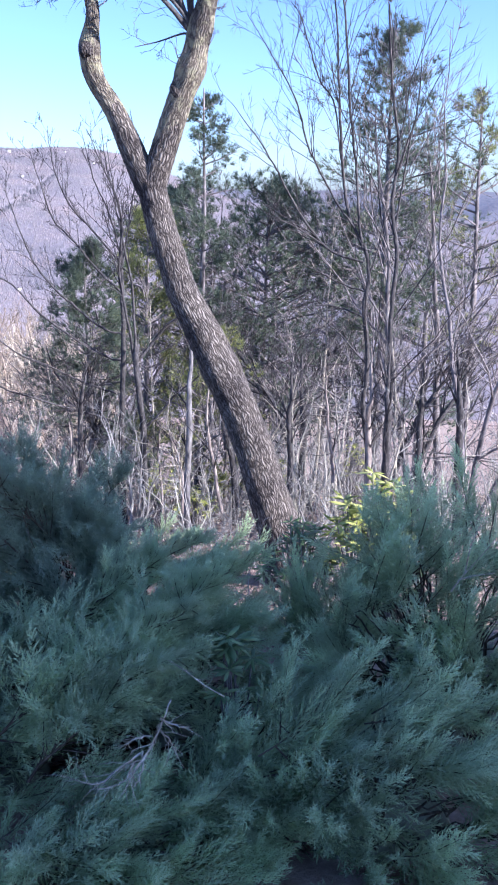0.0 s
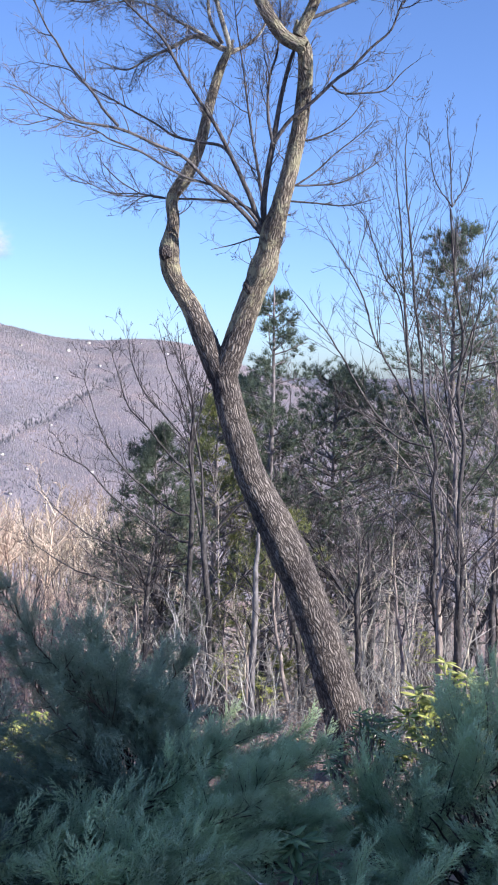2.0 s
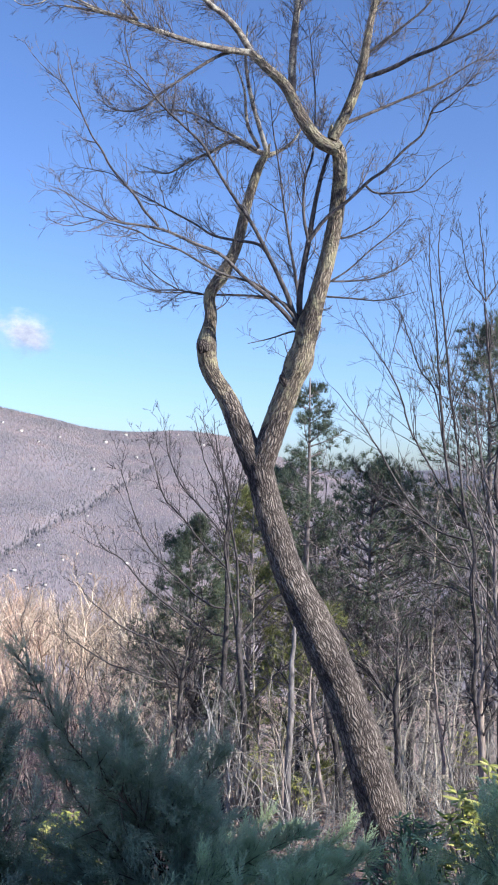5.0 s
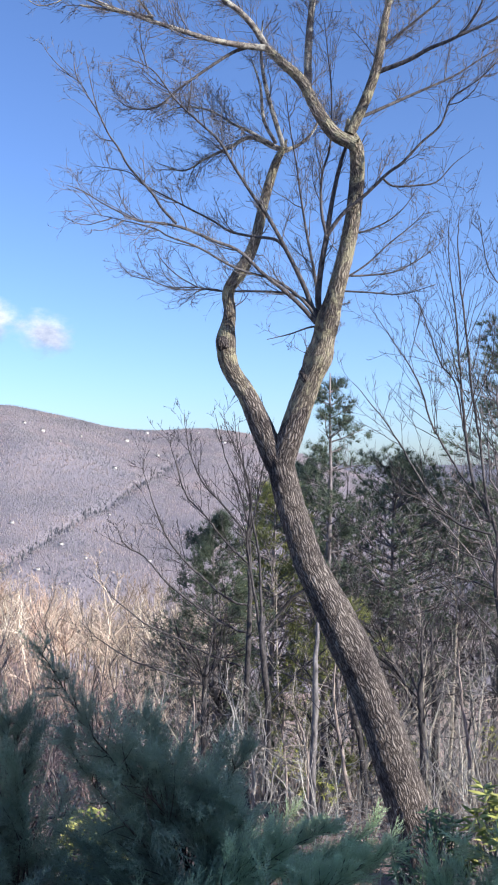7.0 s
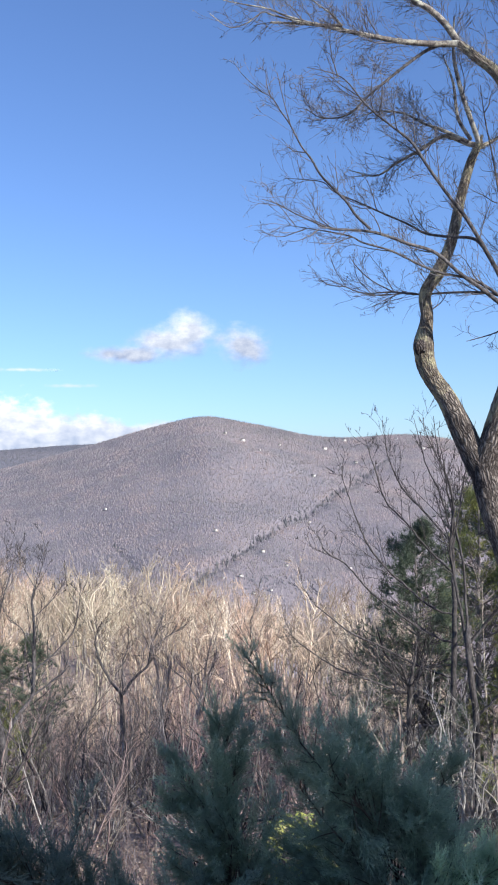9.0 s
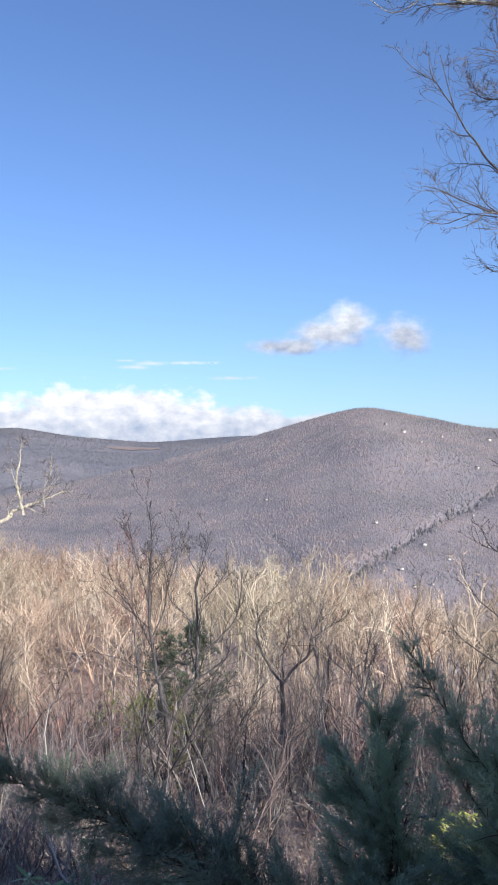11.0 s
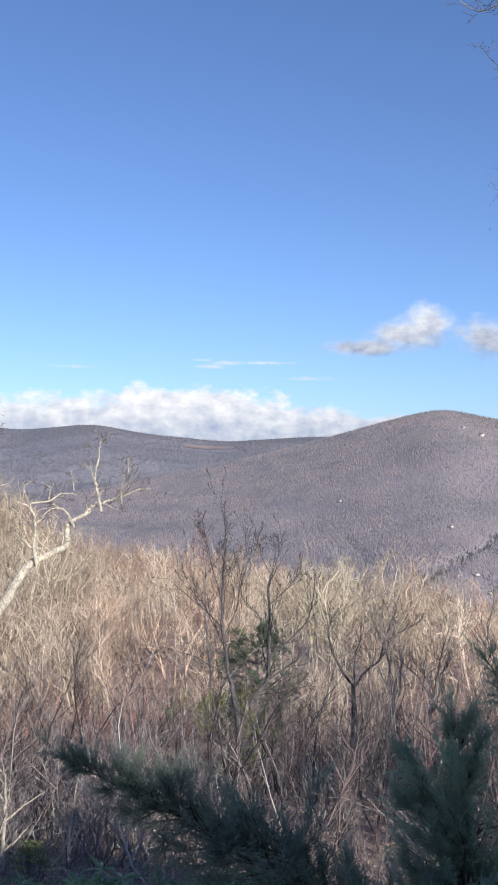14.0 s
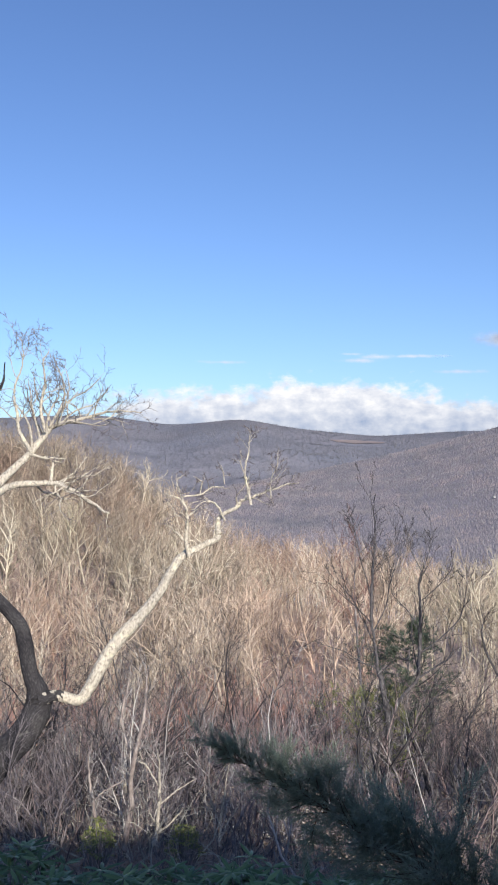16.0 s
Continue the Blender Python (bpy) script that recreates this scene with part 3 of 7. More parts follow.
OAK_BOUGHS = {
    "left": ([(5.95, 0.2), (6.95, 2.51), (7.86, 4.57), (8.9, 6.28), (9.15, 7.83), (8.91, 9.55), (8.98, 10.91), (8.2, 12.11), (7.36, 13.81), (6.71, 16.31), (6.05, 18.26), (5.6, 19.07), (5.35, 19.65)],
             [0.16, 0.15, 0.128, 0.112, 0.102, 0.08, 0.078, 0.078, 0.07, 0.064, 0.056, 0.042, 0.012], 11.8, 90, ((0.34, 0.3), (0.28, 0.15), (0.58, 0.15))),
    "right": ([(5.85, 0.2), (4.87, 3.07), (4.11, 5.17), (3.37, 7.09), (2.89, 8.98), (2.39, 10.7), (1.74, 13.06), (1.26, 15.38), (1.02, 17.66), (1.08, 19.1), (1.5, 20.0), (1.55, 20.7)],
              [0.165, 0.158, 0.15, 0.145, 0.132, 0.108, 0.1, 0.094, 0.09, 0.086, 0.06, 0.012], 11.8, 90, ((0.26, 0.22), (0.37, 0.15))),
    "A": ([(1.05, 19.25), (2.39, 19.89), (3.48, 21.29), (4.39, 22.82), (5.65, 23.86), (6.55, 24.59)], [0.08, 0.08, 0.074, 0.066, 0.056, 0.048], 10.95, 40, ()),
    "A1": ([(6.55, 24.59), (8.15, 24.75), (10.09, 25.05), (11.86, 25.46), (13.61, 25.87), (15.36, 26.25), (18.1, 26.47)], [0.042, 0.038, 0.033, 0.029, 0.025, 0.02, 0.01], 11.0, 40, ()),
    "A2": ([(6.55, 24.59), (7.28, 25.6), (8.19, 26.44), (9.45, 27.25), (10.54, 28.6), (11.5, 31)], [0.046, 0.042, 0.037, 0.033, 0.028, 0.015], 11.1, 30, ()),
    "A3": ([(4.03, 22.36), (3.97, 24.47), (3.83, 25.94), (3.61, 27.38), (3.55, 29.05), (3.2, 32)], [0.052, 0.048, 0.043, 0.037, 0.03, 0.015], 11.4, 30, ()),
    "A4": ([(13.63, 26.09), (15.38, 26.30), (17.14, 26.78), (18.20, 27.15), (19.79, 27.42), (21.03, 27.63)], [0.018, 0.015, 0.012, 0.01, 0.007, 0.004], 10.65, 30, ()),
    "A5": ([(15.74, 26.32), (17.85, 26.80), (18.56, 26.99), (19.56, 26.46), (20.70, 26.27), (21.89, 26.97)], [0.012, 0.01, 0.008, 0.007, 0.006, 0.003], 10.6, 30, ()),
    "A6": ([(13.63, 26.09), (14.31, 26.76), (15.18, 27.32), (16.05, 27.99)], [0.014, 0.012, 0.009, 0.005], 10.7, 24, ()),
    "B": ([(1.47, 19.86), (0.46, 21.71), (-0.21, 23.36), (-0.53, 24.69), (-0.85, 26.13), (-1.17, 27.26), (-1.49, 28.91), (-2.2, 32)], [0.066, 0.062, 0.056, 0.05, 0.042, 0.034, 0.026, 0.012], 10.95, 40, ()),
    "B1": ([(-0.11, 23.06), (-2.11, 23.61), (-3.48, 24.15), (-5.17, 24.65), (-6.17, 25.59), (-6.67, 26.41), (-7.15, 27.49)], [0.03, 0.026, 0.022, 0.018, 0.014, 0.01, 0.005], 11.0, 36, ()),
    "B2": ([(0.61, 20.79), (-1.11, 21.37), (-2.83, 21.94), (-4.87, 22.6), (-6.88, 23.53), (-8.2, 24.02)], [0.022, 0.019, 0.016, 0.012, 0.008, 0.004], 11.3, 30, ()),
    "B3": ([(-0.57, 24.39), (-2.42, 25.5), (-4.12, 26.57), (-5.12, 27.63)], [0.02, 0.016, 0.012, 0.006], 11.1, 24, ()),
    "B4": ([(-5.17, 24.65), (-7.19, 25.24), (-8.9, 26.1), (-10.47, 26.64)], [0.018, 0.014, 0.009, 0.004], 10.4, 24, ()),
    "C1": ([(2.95, 8.3), (3.77, 9.16), (4.59, 10.06), (5.66, 11.0), (6.9, 11.98), (8.33, 13.28), (9.91, 13.9), (11.84, 14.64), (13.4, 14.89), (14.6, 14.99), (15.81, 15.5), (16.84, 15.98), (17.87, 16.54), (18.88, 16.87)],
           [0.036, 0.034, 0.03, 0.026, 0.023, 0.021, 0.019, 0.017, 0.014, 0.012, 0.01, 0.008, 0.006, 0.004], 11.7, 60, ()),
    "H1": ([(12.19, 14.86), (13.08, 15.73), (13.61, 16.51), (14.5, 17.41), (15.2, 18.16), (15.74, 19.06), (16.34, 19.8), (16.98, 20.97), (17.51, 21.68), (18.14, 22.52), (19.4, 23.13)],
           [0.017, 0.016, 0.015, 0.014, 0.013, 0.012, 0.01, 0.009, 0.007, 0.005, 0.003], 10.9, 44, ()),
    "H3": ([(18.14, 22.52), (18.4, 23.23), (18.43, 24.11)], [0.006, 0.005, 0.003], 10.6, 16, ()),
    "H4": ([(16.98, 20.97), (17.36, 22.29), (17.75, 23.88)], [0.008, 0.006, 0.003], 10.7, 18, ()),
    "L2": ([(3.3, 8.9), (4.4, 10.3), (6.02, 11.5), (7.95, 12.06), (9.19, 12.59), (10.95, 13.53), (12.69, 14.11), (13.56, 14.56), (15.97, 15.07), (17.33, 15.3)], [0.021, 0.02, 0.018, 0.016, 0.015, 0.013, 0.011, 0.009, 0.006, 0.003], 11.6, 40, ()),
    "L3": ([(5.4, 13.3), (6.07, 13.94), (7.47, 14.14), (8.88, 14.43), (9.94, 15.05), (11.52, 15.8), (12.75, 16.39), (14.32, 17.11), (15.02, 17.7), (16.39, 17.92), (17.4, 18.0)], [0.02, 0.02, 0.018, 0.016, 0.014, 0.012, 0.011, 0.009, 0.007, 0.005, 0.003], 11.45, 40, ()),
    "L4": ([(3.2, 9.2), (4.2, 10.3), (5.48, 10.76), (7.4, 10.89), (9.49, 10.9), (10.89, 11.12), (12.62, 11.12), (13.83, 11.57), (14.87, 12.08)], [0.018, 0.017, 0.016, 0.014, 0.012, 0.01, 0.008, 0.006, 0.003], 11.7, 36, ()),
    "L5": ([(10.89, 11.12), (12.12, 11.81), (13.0, 12.61), (13.53, 13.41)], [0.009, 0.008, 0.006, 0.003], 11.95, 20, ()),
    "C2": ([(2.95, 8.5), (3.75, 9.67), (4.26, 11.02), (5.17, 12.86), (6.45, 15.15), (7.53, 16.6), (8.62, 18.18), (9.52, 19.57), (10.77, 20.61), (12.2, 21.77), (13.45, 23.2), (14.5, 23.72), (15.88, 24.05)],
           [0.036, 0.034, 0.031, 0.028, 0.024, 0.02, 0.018, 0.016, 0.013, 0.011, 0.008, 0.006, 0.003], 11.7, 50, ()),
    "C3": ([(2.85, 8.9), (3.4, 10.18), (3.77, 12.37), (4.16, 14.37), (4.48, 16.33), (4.76, 18.27), (5.16, 20.47), (5.38, 22.32)], [0.024, 0.022, 0.019, 0.016, 0.013, 0.01, 0.007, 0.004], 11.75, 36, ()),
    "C4": ([(2.9, 8.6), (3.45, 9.94), (3.31, 12.04), (2.93, 14.05), (2.45, 16.67), (1.8, 18.92), (1.12, 20.02), (0.6, 22.0)], [0.042, 0.04, 0.037, 0.034, 0.027, 0.021, 0.015, 0.007], 11.7, 36, ()),
    "C5": ([(2.93, 14.05), (3.24, 15.69), (3.17, 17.64), (2.68, 19.23), (2.56, 22.03), (2.79, 24.44), (3.0, 26.19)], [0.02, 0.018, 0.015, 0.013, 0.01, 0.007, 0.004], 11.2, 36, ()),
    "R1": ([(2.83, 14.22), (1.91, 15.37), (0.53, 16.41), (-0.83, 17.56), (-1.69, 18.09), (-2.87, 19.16), (-4.05, 20.06), (-4.71, 21.41), (-6.22, 22.23), (-7.55, 23.19)], [0.026, 0.024, 0.021, 0.019, 0.017, 0.015, 0.012, 0.009, 0.006, 0.003], 11.2, 44, ()),
    "R6": ([(-0.5, 17.3), (-1.19, 16.82), (-2.57, 16.79), (-3.76, 16.92), (-4.77, 17.84), (-5.77, 18.49)], [0.014, 0.013, 0.011, 0.009, 0.006, 0.003], 11.05, 26, ()),
    "R3": ([(1.84, 11.72), (0.45, 11.72), (-1.27, 11.89), (-2.97, 12.71), (-4.32, 13.67)], [0.014, 0.012, 0.01, 0.007, 0.003], 11.7, 26, ()),
    "R7": ([(1.84, 11.55), (0.46, 12.39), (-0.9, 13.55), (-2.26, 14.53), (-3.27, 15.49)], [0.013, 0.011, 0.009, 0.006, 0.003], 11.5, 26, ()),
    "R4": ([(2.52, 10.87), (0.43, 10.71), (-1.64, 10.55), (-3.68, 11.03)], [0.014, 0.011, 0.008, 0.003], 11.8, 24, ()),
    "R5": ([(1.5, 14.1), (1.2, 14.25), (0.5, 14.32), (-0.88, 14.87), (-1.9, 15.67), (-2.57, 16.63)], [0.016, 0.013, 0.01, 0.007, 0.003], 11.6, 26, ()),
    "K1": ([(8.95, 9.2), (9.4, 10.9), (12.3, 11.0), (14.6, 11.9)], [0.012, 0.009, 0.006, 0.003], 12.0, 24, ()),
    "K2": ([(3.0, 8.6), (3.87, 8.71), (5.26, 8.28), (6.64, 7.97)], [0.013, 0.012, 0.008, 0.004], 11.75, 18, ()),
    "G2": ([(5.54, 19.2), (6.5, 22.1), (6.9, 24.2), (6.8, 26.0)], [0.034, 0.028, 0.02, 0.01], 11.9, 24, ()),
    "H2": ([(7.72, 24.66), (8.77, 24.33), (10.49, 23.37), (12.04, 22.38), (13.4, 21.39), (14.95, 21.28), (15.99, 21.81)], [0.024, 0.021, 0.018, 0.015, 0.012, 0.008, 0.004], 11.0, 34, ()),
    "F": ([(5.54, 19.07), (6.19, 19.26), (7.6, 19.79), (8.99, 19.18), (10.37, 18.59), (11.75, 17.89), (13.32, 18.28)], [0.04, 0.036, 0.03, 0.024, 0.018, 0.012, 0.005], 12.0, 34, ()),
    "F2": ([(6.19, 19.35), (7.61, 20.1), (8.67, 20.54), (10.09, 21.26), (11.84, 21.42), (13.38, 20.87)], [0.026, 0.022, 0.018, 0.014, 0.01, 0.005], 11.9, 30, ()),
    "F3": ([(6.02, 19.45), (6.75, 20.75), (6.97, 22.59), (7.53, 24.08)], [0.026, 0.022, 0.016, 0.008], 11.9, 24, ()),
    "G": ([(5.54, 19.0), (4.49, 19.4), (3.6, 20.2), (3.0, 21.6)], [0.032, 0.022, 0.016, 0.008], 12.1, 20, ()),
}
LENGTHWISE = {"left": 11.9, "right": 10.9, "A": 11.0, "A1": 10.6, "A2": 10.9, "B": 10.9, "C1": 10.4, "F": 12.6, "L2": 10.7, "L3": 12.5, "C2": 10.6, "C4": 11.0, "R1": 10.5, "B1": 10.4, "B2": 12.0, "R3": 12.3, "L4": 12.4, "F2": 12.3}
for key, (pairs, radii, d0, K, knots) in OAK_BOUGHS.items():
    pts = line(pairs, OAK_D if key in ("left", "right") else d0, LENGTHWISE.get(key, d0), K)
    stout = radii[0] > 0.07
    v, f, flat = knobbly(pts, radii, 30 if stout else 8, 0.025, r, knots)
    limb = part("limb", v - oak_at, f, M_OAKLIMB if key in ("left", "right", "A", "B") else M_OAKTOP if key[0] in "AFG" else M_BOUGH, oak, "", not stout, straight=flat)
    if key in ("left", "right"):
        # the old furrowed bark runs some way up both limbs and ends unevenly
        limb_mesh = limb.data
        limb_mesh.materials.append(M_OAK)
        up_to = (1.05 if key == "left" else 0.75) + 0.16 * np.sin(np.arctan2(flat[:, 1], flat[:, 0]) * 2 + 1) + 0.07 * r.normal(size=len(flat))
        old = flat[:, 2] < up_to
        limb_mesh.polygons.foreach_set("material_index", old[f].all(1).astype(np.int32))
    if key not in ("left", "right"):
        oak_lines.append(smooth_line(pts[:: max(1, K // 12)], 14))
        oak_rads.append(np.interp(np.linspace(0, 1, 14), np.linspace(0, 1, len(radii)), radii))
oak_lines, oak_rads = np.array(oak_lines), np.array(oak_rads)


def shoots(lines, rads, r, counts, lo=0.15, angle=42, ratios=(0.42, 0.5, 0.45), wob=0.13, up=0.03, thins=(0.6, 0.6, 0.6), floor=0.0025, sides=(5, 3, 3), Ks=(8, 6, 4)):
    """Three orders of ever finer side shoots; returns the lines of each order."""
    out, p, q = [], lines, rads
    for n, ratio, thin, sd, K in zip(counts, ratios, thins, sides, Ks):
        s, w, L, R = spawn(p, q, n, lo, 1.0, angle, ratio, thin, r, up * 4)
        p, q = grow(s, w, L, np.maximum(R, floor), K, wob, up, r, 0.3)
        q = np.maximum(q, floor * 0.7)
        out.append((p, q, sd))
    return out


def lengths(p):
    return np.linalg.norm(np.diff(p, axis=1), axis=2).sum(1)


oak_lines = oak_lines - oak_at
sparse = {"C1": 0.75, "H1": 0.55, "H3": 0.5, "H4": 0.5, "L2": 0.8, "L3": 0.8, "L5": 0.7, "A4": 0.7, "A5": 0.6, "A6": 0.7, "K1": 0.6, "K2": 0.6, "F": 2.2, "F2": 2.2, "F3": 1.0, "G": 1.6, "G2": 0.9, "H2": 2.4, "A": 2.1, "A1": 1.9, "A2": 2.3, "A3": 1.9, "B": 2.1, "B2": 1.4, "B3": 1.6, "C5": 1.3, "C4": 0.5}
fullness = np.array([sparse.get(k, 1.0) for k in OAK_BOUGHS if k not in ("left", "right")])
boughs_on = np.maximum(1, np.round(lengths(oak_lines) * 3.0 * fullness)).astype(int)
st, w, L, R = spawn(oak_lines, oak_rads, boughs_on, 0.2, 0.97, 42, 0.5, 0.55, r, 0.12)
bp, bq = grow(st, w, np.clip(L * 0.6, 0.18, 0.6), np.clip(L * 0.008, 0.004, 0.008), 14, 0.1, 0.035, r, 0.3)
for i in range(len(bp)):
    part("branch", *tubes(bp[i:i + 1], bq[i:i + 1], 5, pointed=True), M_OAKTWIG, oak, "", True)
all_p, all_q = np.concatenate([oak_lines, bp]), np.concatenate([oak_rads, bq])
n1 = np.maximum(2, np.round(lengths(all_p) * 11.0 * np.concatenate([fullness, np.repeat(fullness, boughs_on)]))).astype(int)
st, w, L, R = spawn(all_p, all_q, n1, 0.15, 1.0, 44, 0.5, 0.45, r, 0.12)
t1, u1 = grow(st, w, np.clip(L, 0.14, 0.5), np.full(len(L), 0.0032), 7, 0.13, 0.03, r, 0.5)
st, w, L, R = spawn(t1, u1, 3, 0.2, 1.0, 42, 0.55, 0.7, r, 0.1)
t2, u2 = grow(st, w, np.clip(L, 0.08, 0.3), np.full(len(L), 0.0024), 4, 0.14, 0.03, r, 0.6)
st, w, L, R = spawn(t2, u2, 2, 0.2, 1.0, 42, 0.6, 0.7, r, 0.08)
t3, u3 = grow(st, w, np.clip(L, 0.04, 0.14), np.full(len(L), 0.002), 2, 0.1, 0.02, r, 0.6)
part("twigwork", *join([tubes(t1, u1, 3, pointed=True), tubes(t2, u2, 3, pointed=True), blades(t3, 0.005, r)]), M_OAKTWIG, oak, "fine bare twigs", False, "stuff")
for i, (bb, ee, size) in enumerate(((4.3, 5.75, 0.08), (9.35, 7.75, 0.075), (1.75, -8.7, 0.085), (2.8, 7.6, 0.065))):
    bm = bmesh.new()
    bmesh.ops.create_icosphere(bm, subdivisions=3, radius=size)
    for q in bm.verts:
        q.co *= 1 + 0.35 * noise.noise(q.co * (2.2 / size * 0.5) + Vector((i * 3.1, 0, 0))) + 0.15 * noise.noise(q.co * (5 / size * 0.5))
    c = P(bb, ee, OAK_D - (0.3 if ee > 0 else 0.05)) - oak_at
    hv = np.array([q.co[:] for q in bm.verts]) * np.array([1, 1, 1.25]) + c
    hf = np.array([[q.index for q in fc.verts] for fc in bm.faces])
    bm.free()
    part("burl", hv, hf, M_OAK, oak, "", True, straight=hv)
# short shoots on the two main limbs
up_limbs = [smooth_line(line(OAK_BOUGHS[k][0], OAK_D, LENGTHWISE[k], 60)[::5], 14) - oak_at for k in ("left", "right")]
o2 = shoots(np.array(up_limbs), np.full((2, 14), 0.02), r, (16, 6, 4), 0.25, 55, (0.1, 0.5, 0.5), 0.15, 0.05, floor=0.0026)
part("twigwork", *join([tubes(*o[:2], 3, pointed=True) for o in o2]), M_OAKTWIG, oak, "short bare shoots on the limbs", False, "stuff")


# ---- bare trees and saplings, a few kinds, then copied ----
def bare_tree(name, height, spread, seed, wood, twig, counts=(16, 7, 5), forks=1, lean=0.06, radius=0.07, first=0.3, label="", floor=0.0045, up=0.05, angle=42, fine=True, crook=0.06):
    r = np.random.default_rng(seed)
    ob = thing(name, (0, 0, 0), label, "tree", "bare trees in the winter wood")
    n = forks
    way = np.array([[0, 0, 1.0]]) + r.normal(size=(n, 3)) * (lean if n == 1 else 0.2) * np.array([1, 1, 0])
    p, q = grow(np.zeros((n, 3)) + np.array([0, 0, -0.5]), way, r.uniform(0.8, 1.0, n) * (height + 0.5), np.full(n, radius), 16 if fine else 9, crook, 0.05, r, 0.1)
    for i in range(n):
        part("trunk", *tubes(p[i:i + 1], q[i:i + 1], 9 if fine else 6, 0.05, r), wood, ob, "", True)
    s, w, L, R = spawn(p, q, counts[0], first, 0.97, angle + 6, 0.3 * spread, 0.5, r, 0.25)
    p1, q1 = grow(s, w, L, np.maximum(R, floor * 1.5), 9 if fine else 5, 0.14, up, r, 0.25)
    if fine:
        for i in range(len(p1)):
            part("branch", *tubes(p1[i:i + 1], q1[i:i + 1], 5, pointed=True), wood, ob, "", True)
    s, w, L, R = spawn(p1, q1, counts[1], 0.15, 1.0, angle, 0.5, 0.6, r, 0.1)
    p2, q2 = grow(s, w, L, np.maximum(R, floor), 6 if fine else 4, 0.15, up, r, 0.45)
    s, w, L, R = spawn(p2, q2, counts[2], 0.2, 1.0, angle, 0.55, 0.6, r, 0.06)
    p3, q3 = grow(s, w, L, np.maximum(R, floor * 0.8), 4 if fine else 2, 0.15, up * 0.5, r, 0.5)
    rest = [tubes(p2, q2, 3, pointed=True), blades(p3, floor * 2.2, r)] + ([] if fine else [tubes(p1, q1, 3, pointed=True)])
    part("crown", *join(rest), twig, ob, "", False, "stuff")
    return ob


def stand(ob, bearing, d, scale=1.0, spin=0.0, first=False, squeeze=1.0):
    x, y, z = on_ground(bearing, d)
    m = pose(x, y, z - 0.05, 0, 0, spin)
    ob = ob if first else copy_thing(ob, m)
    ob.matrix_basis = m @ Matrix.Diagonal((scale * squeeze, scale * squeeze, scale, 1))
    return ob


def top_scale(bearing, d, rise, height):
    """The scale that brings a tree's top to a rise above the eye's level."""
    return (EYE + d * math.tan(radians(rise)) - float(ground_z(bearing, d))) / height


KINDS = [
    bare_tree("bare_tree", 8.0, 1.1, 21, M_DARKBARK, M_TWIG, (20, 8, 5), 1, radius=0.07, label="slender leafless grey tree in the hillside wood"),
    bare_tree("bare_tree", 8.0, 0.9, 22, M_BLACKBARK, M_BLACKTWIG, (12, 8, 5), 2, crook=0.1, radius=0.055, label="twin-stemmed leafless tree with dark bark"),
    bare_tree("bare_tree", 8.0, 1.35, 23, M_DARKBARK, M_TWIG, (20, 8, 5), 1, radius=0.08, first=0.22, label="spreading leafless tree with fine brown twigs"),
    bare_tree("bare_tree", 8.0, 0.8, 24, M_DARKBARK, M_TWIG, (9, 8, 5), 3, crook=0.11, radius=0.045, first=0.2, label="clump of thin dark leafless stems"),
    bare_tree("bare_tree", 8.0, 0.9, 25, M_PALE, M_THICKET, (16, 7, 5), 1, radius=0.05, label="pale-barked leafless young tree"),
    bare_tree("bare_tree", 8.0, 1.3, 26, M_GREY, M_TWIG, (16, 8, 6), 1, radius=0.075, label="leafless grey tree in the thicket", floor=0.007, fine=False, crook=0.15, angle=48),
    bare_tree("bare_tree", 8.0, 1.3, 27, M_DARKBARK, M_THICKET, (10, 8, 6), 2, radius=0.06, first=0.2, label="leafless brown twin-stemmed tree", floor=0.007, fine=False, crook=0.15, angle=48),
    bare_tree("bare_tree", 8.0, 1.6, 28, M_DARKBARK, M_THICKET, (16, 8, 6), 1, radius=0.07, first=0.2, label="bushy leafless brown tree", floor=0.007, fine=False, crook=0.15, angle=48),
    bare_tree("bare_tree", 8.0, 1.2, 29, M_PALE, M_SPUR, (11, 6, 4), 1, radius=0.065, label="pale leafless tree catching the sun", floor=0.007, fine=False, crook=0.15, angle=48),
    bare_tree("bare_tree", 8.0, 1.5, 30, M_BLACKBARK, M_BLACKTWIG, (13, 7, 5), 1, radius=0.12, first=0.22, label="dark leafless tree in the thicket", floor=0.007, fine=False, crook=0.15, angle=48),
    bare_tree("bare_tree", 8.0, 1.4, 33, M_BLACKBARK, M_BLACKTWIG, (8, 7, 5), 2, radius=0.1, first=0.2, label="dark twin-stemmed leafless tree", floor=0.007, fine=False, crook=0.15, angle=48),
    bare_tree("bare_tree", 8.0, 1.5, 34, M_GREY, M_DARKTWIG, (13, 8, 5), 2, radius=0.12, first=0.4, label="forked grey tree with open leafless crown", floor=0.006, angle=34),
    bare_tree("bare_tree", 8.0, 1.3, 35, M_PALE, M_PALETWIG, (8, 5, 4), 2, radius=0.1, first=0.25, crook=0.13, label="crooked white-barked sapling at the thicket's edge", floor=0.006, angle=46),
]
maple = bare_tree("bare_tree", 8.0, 0.8, 36, M_DARKBARK, M_REDTWIG, (16, 8, 5), 1, radius=0.05, first=0.45, label="slender leafless maple with reddish buds", floor=0.005, angle=32)
used = [False] * len(KINDS)


def plant(kind, bearing, d, rise, spin, squeeze=1.0):
    stand(KINDS[kind], bearing, d, top_scale(bearing, d, rise, 8.0), spin, not used[kind], squeeze)
    used[kind] = True


stand(maple, 36.2, 31, top_scale(36.2, 31, -0.9, 8.0), 20, True)
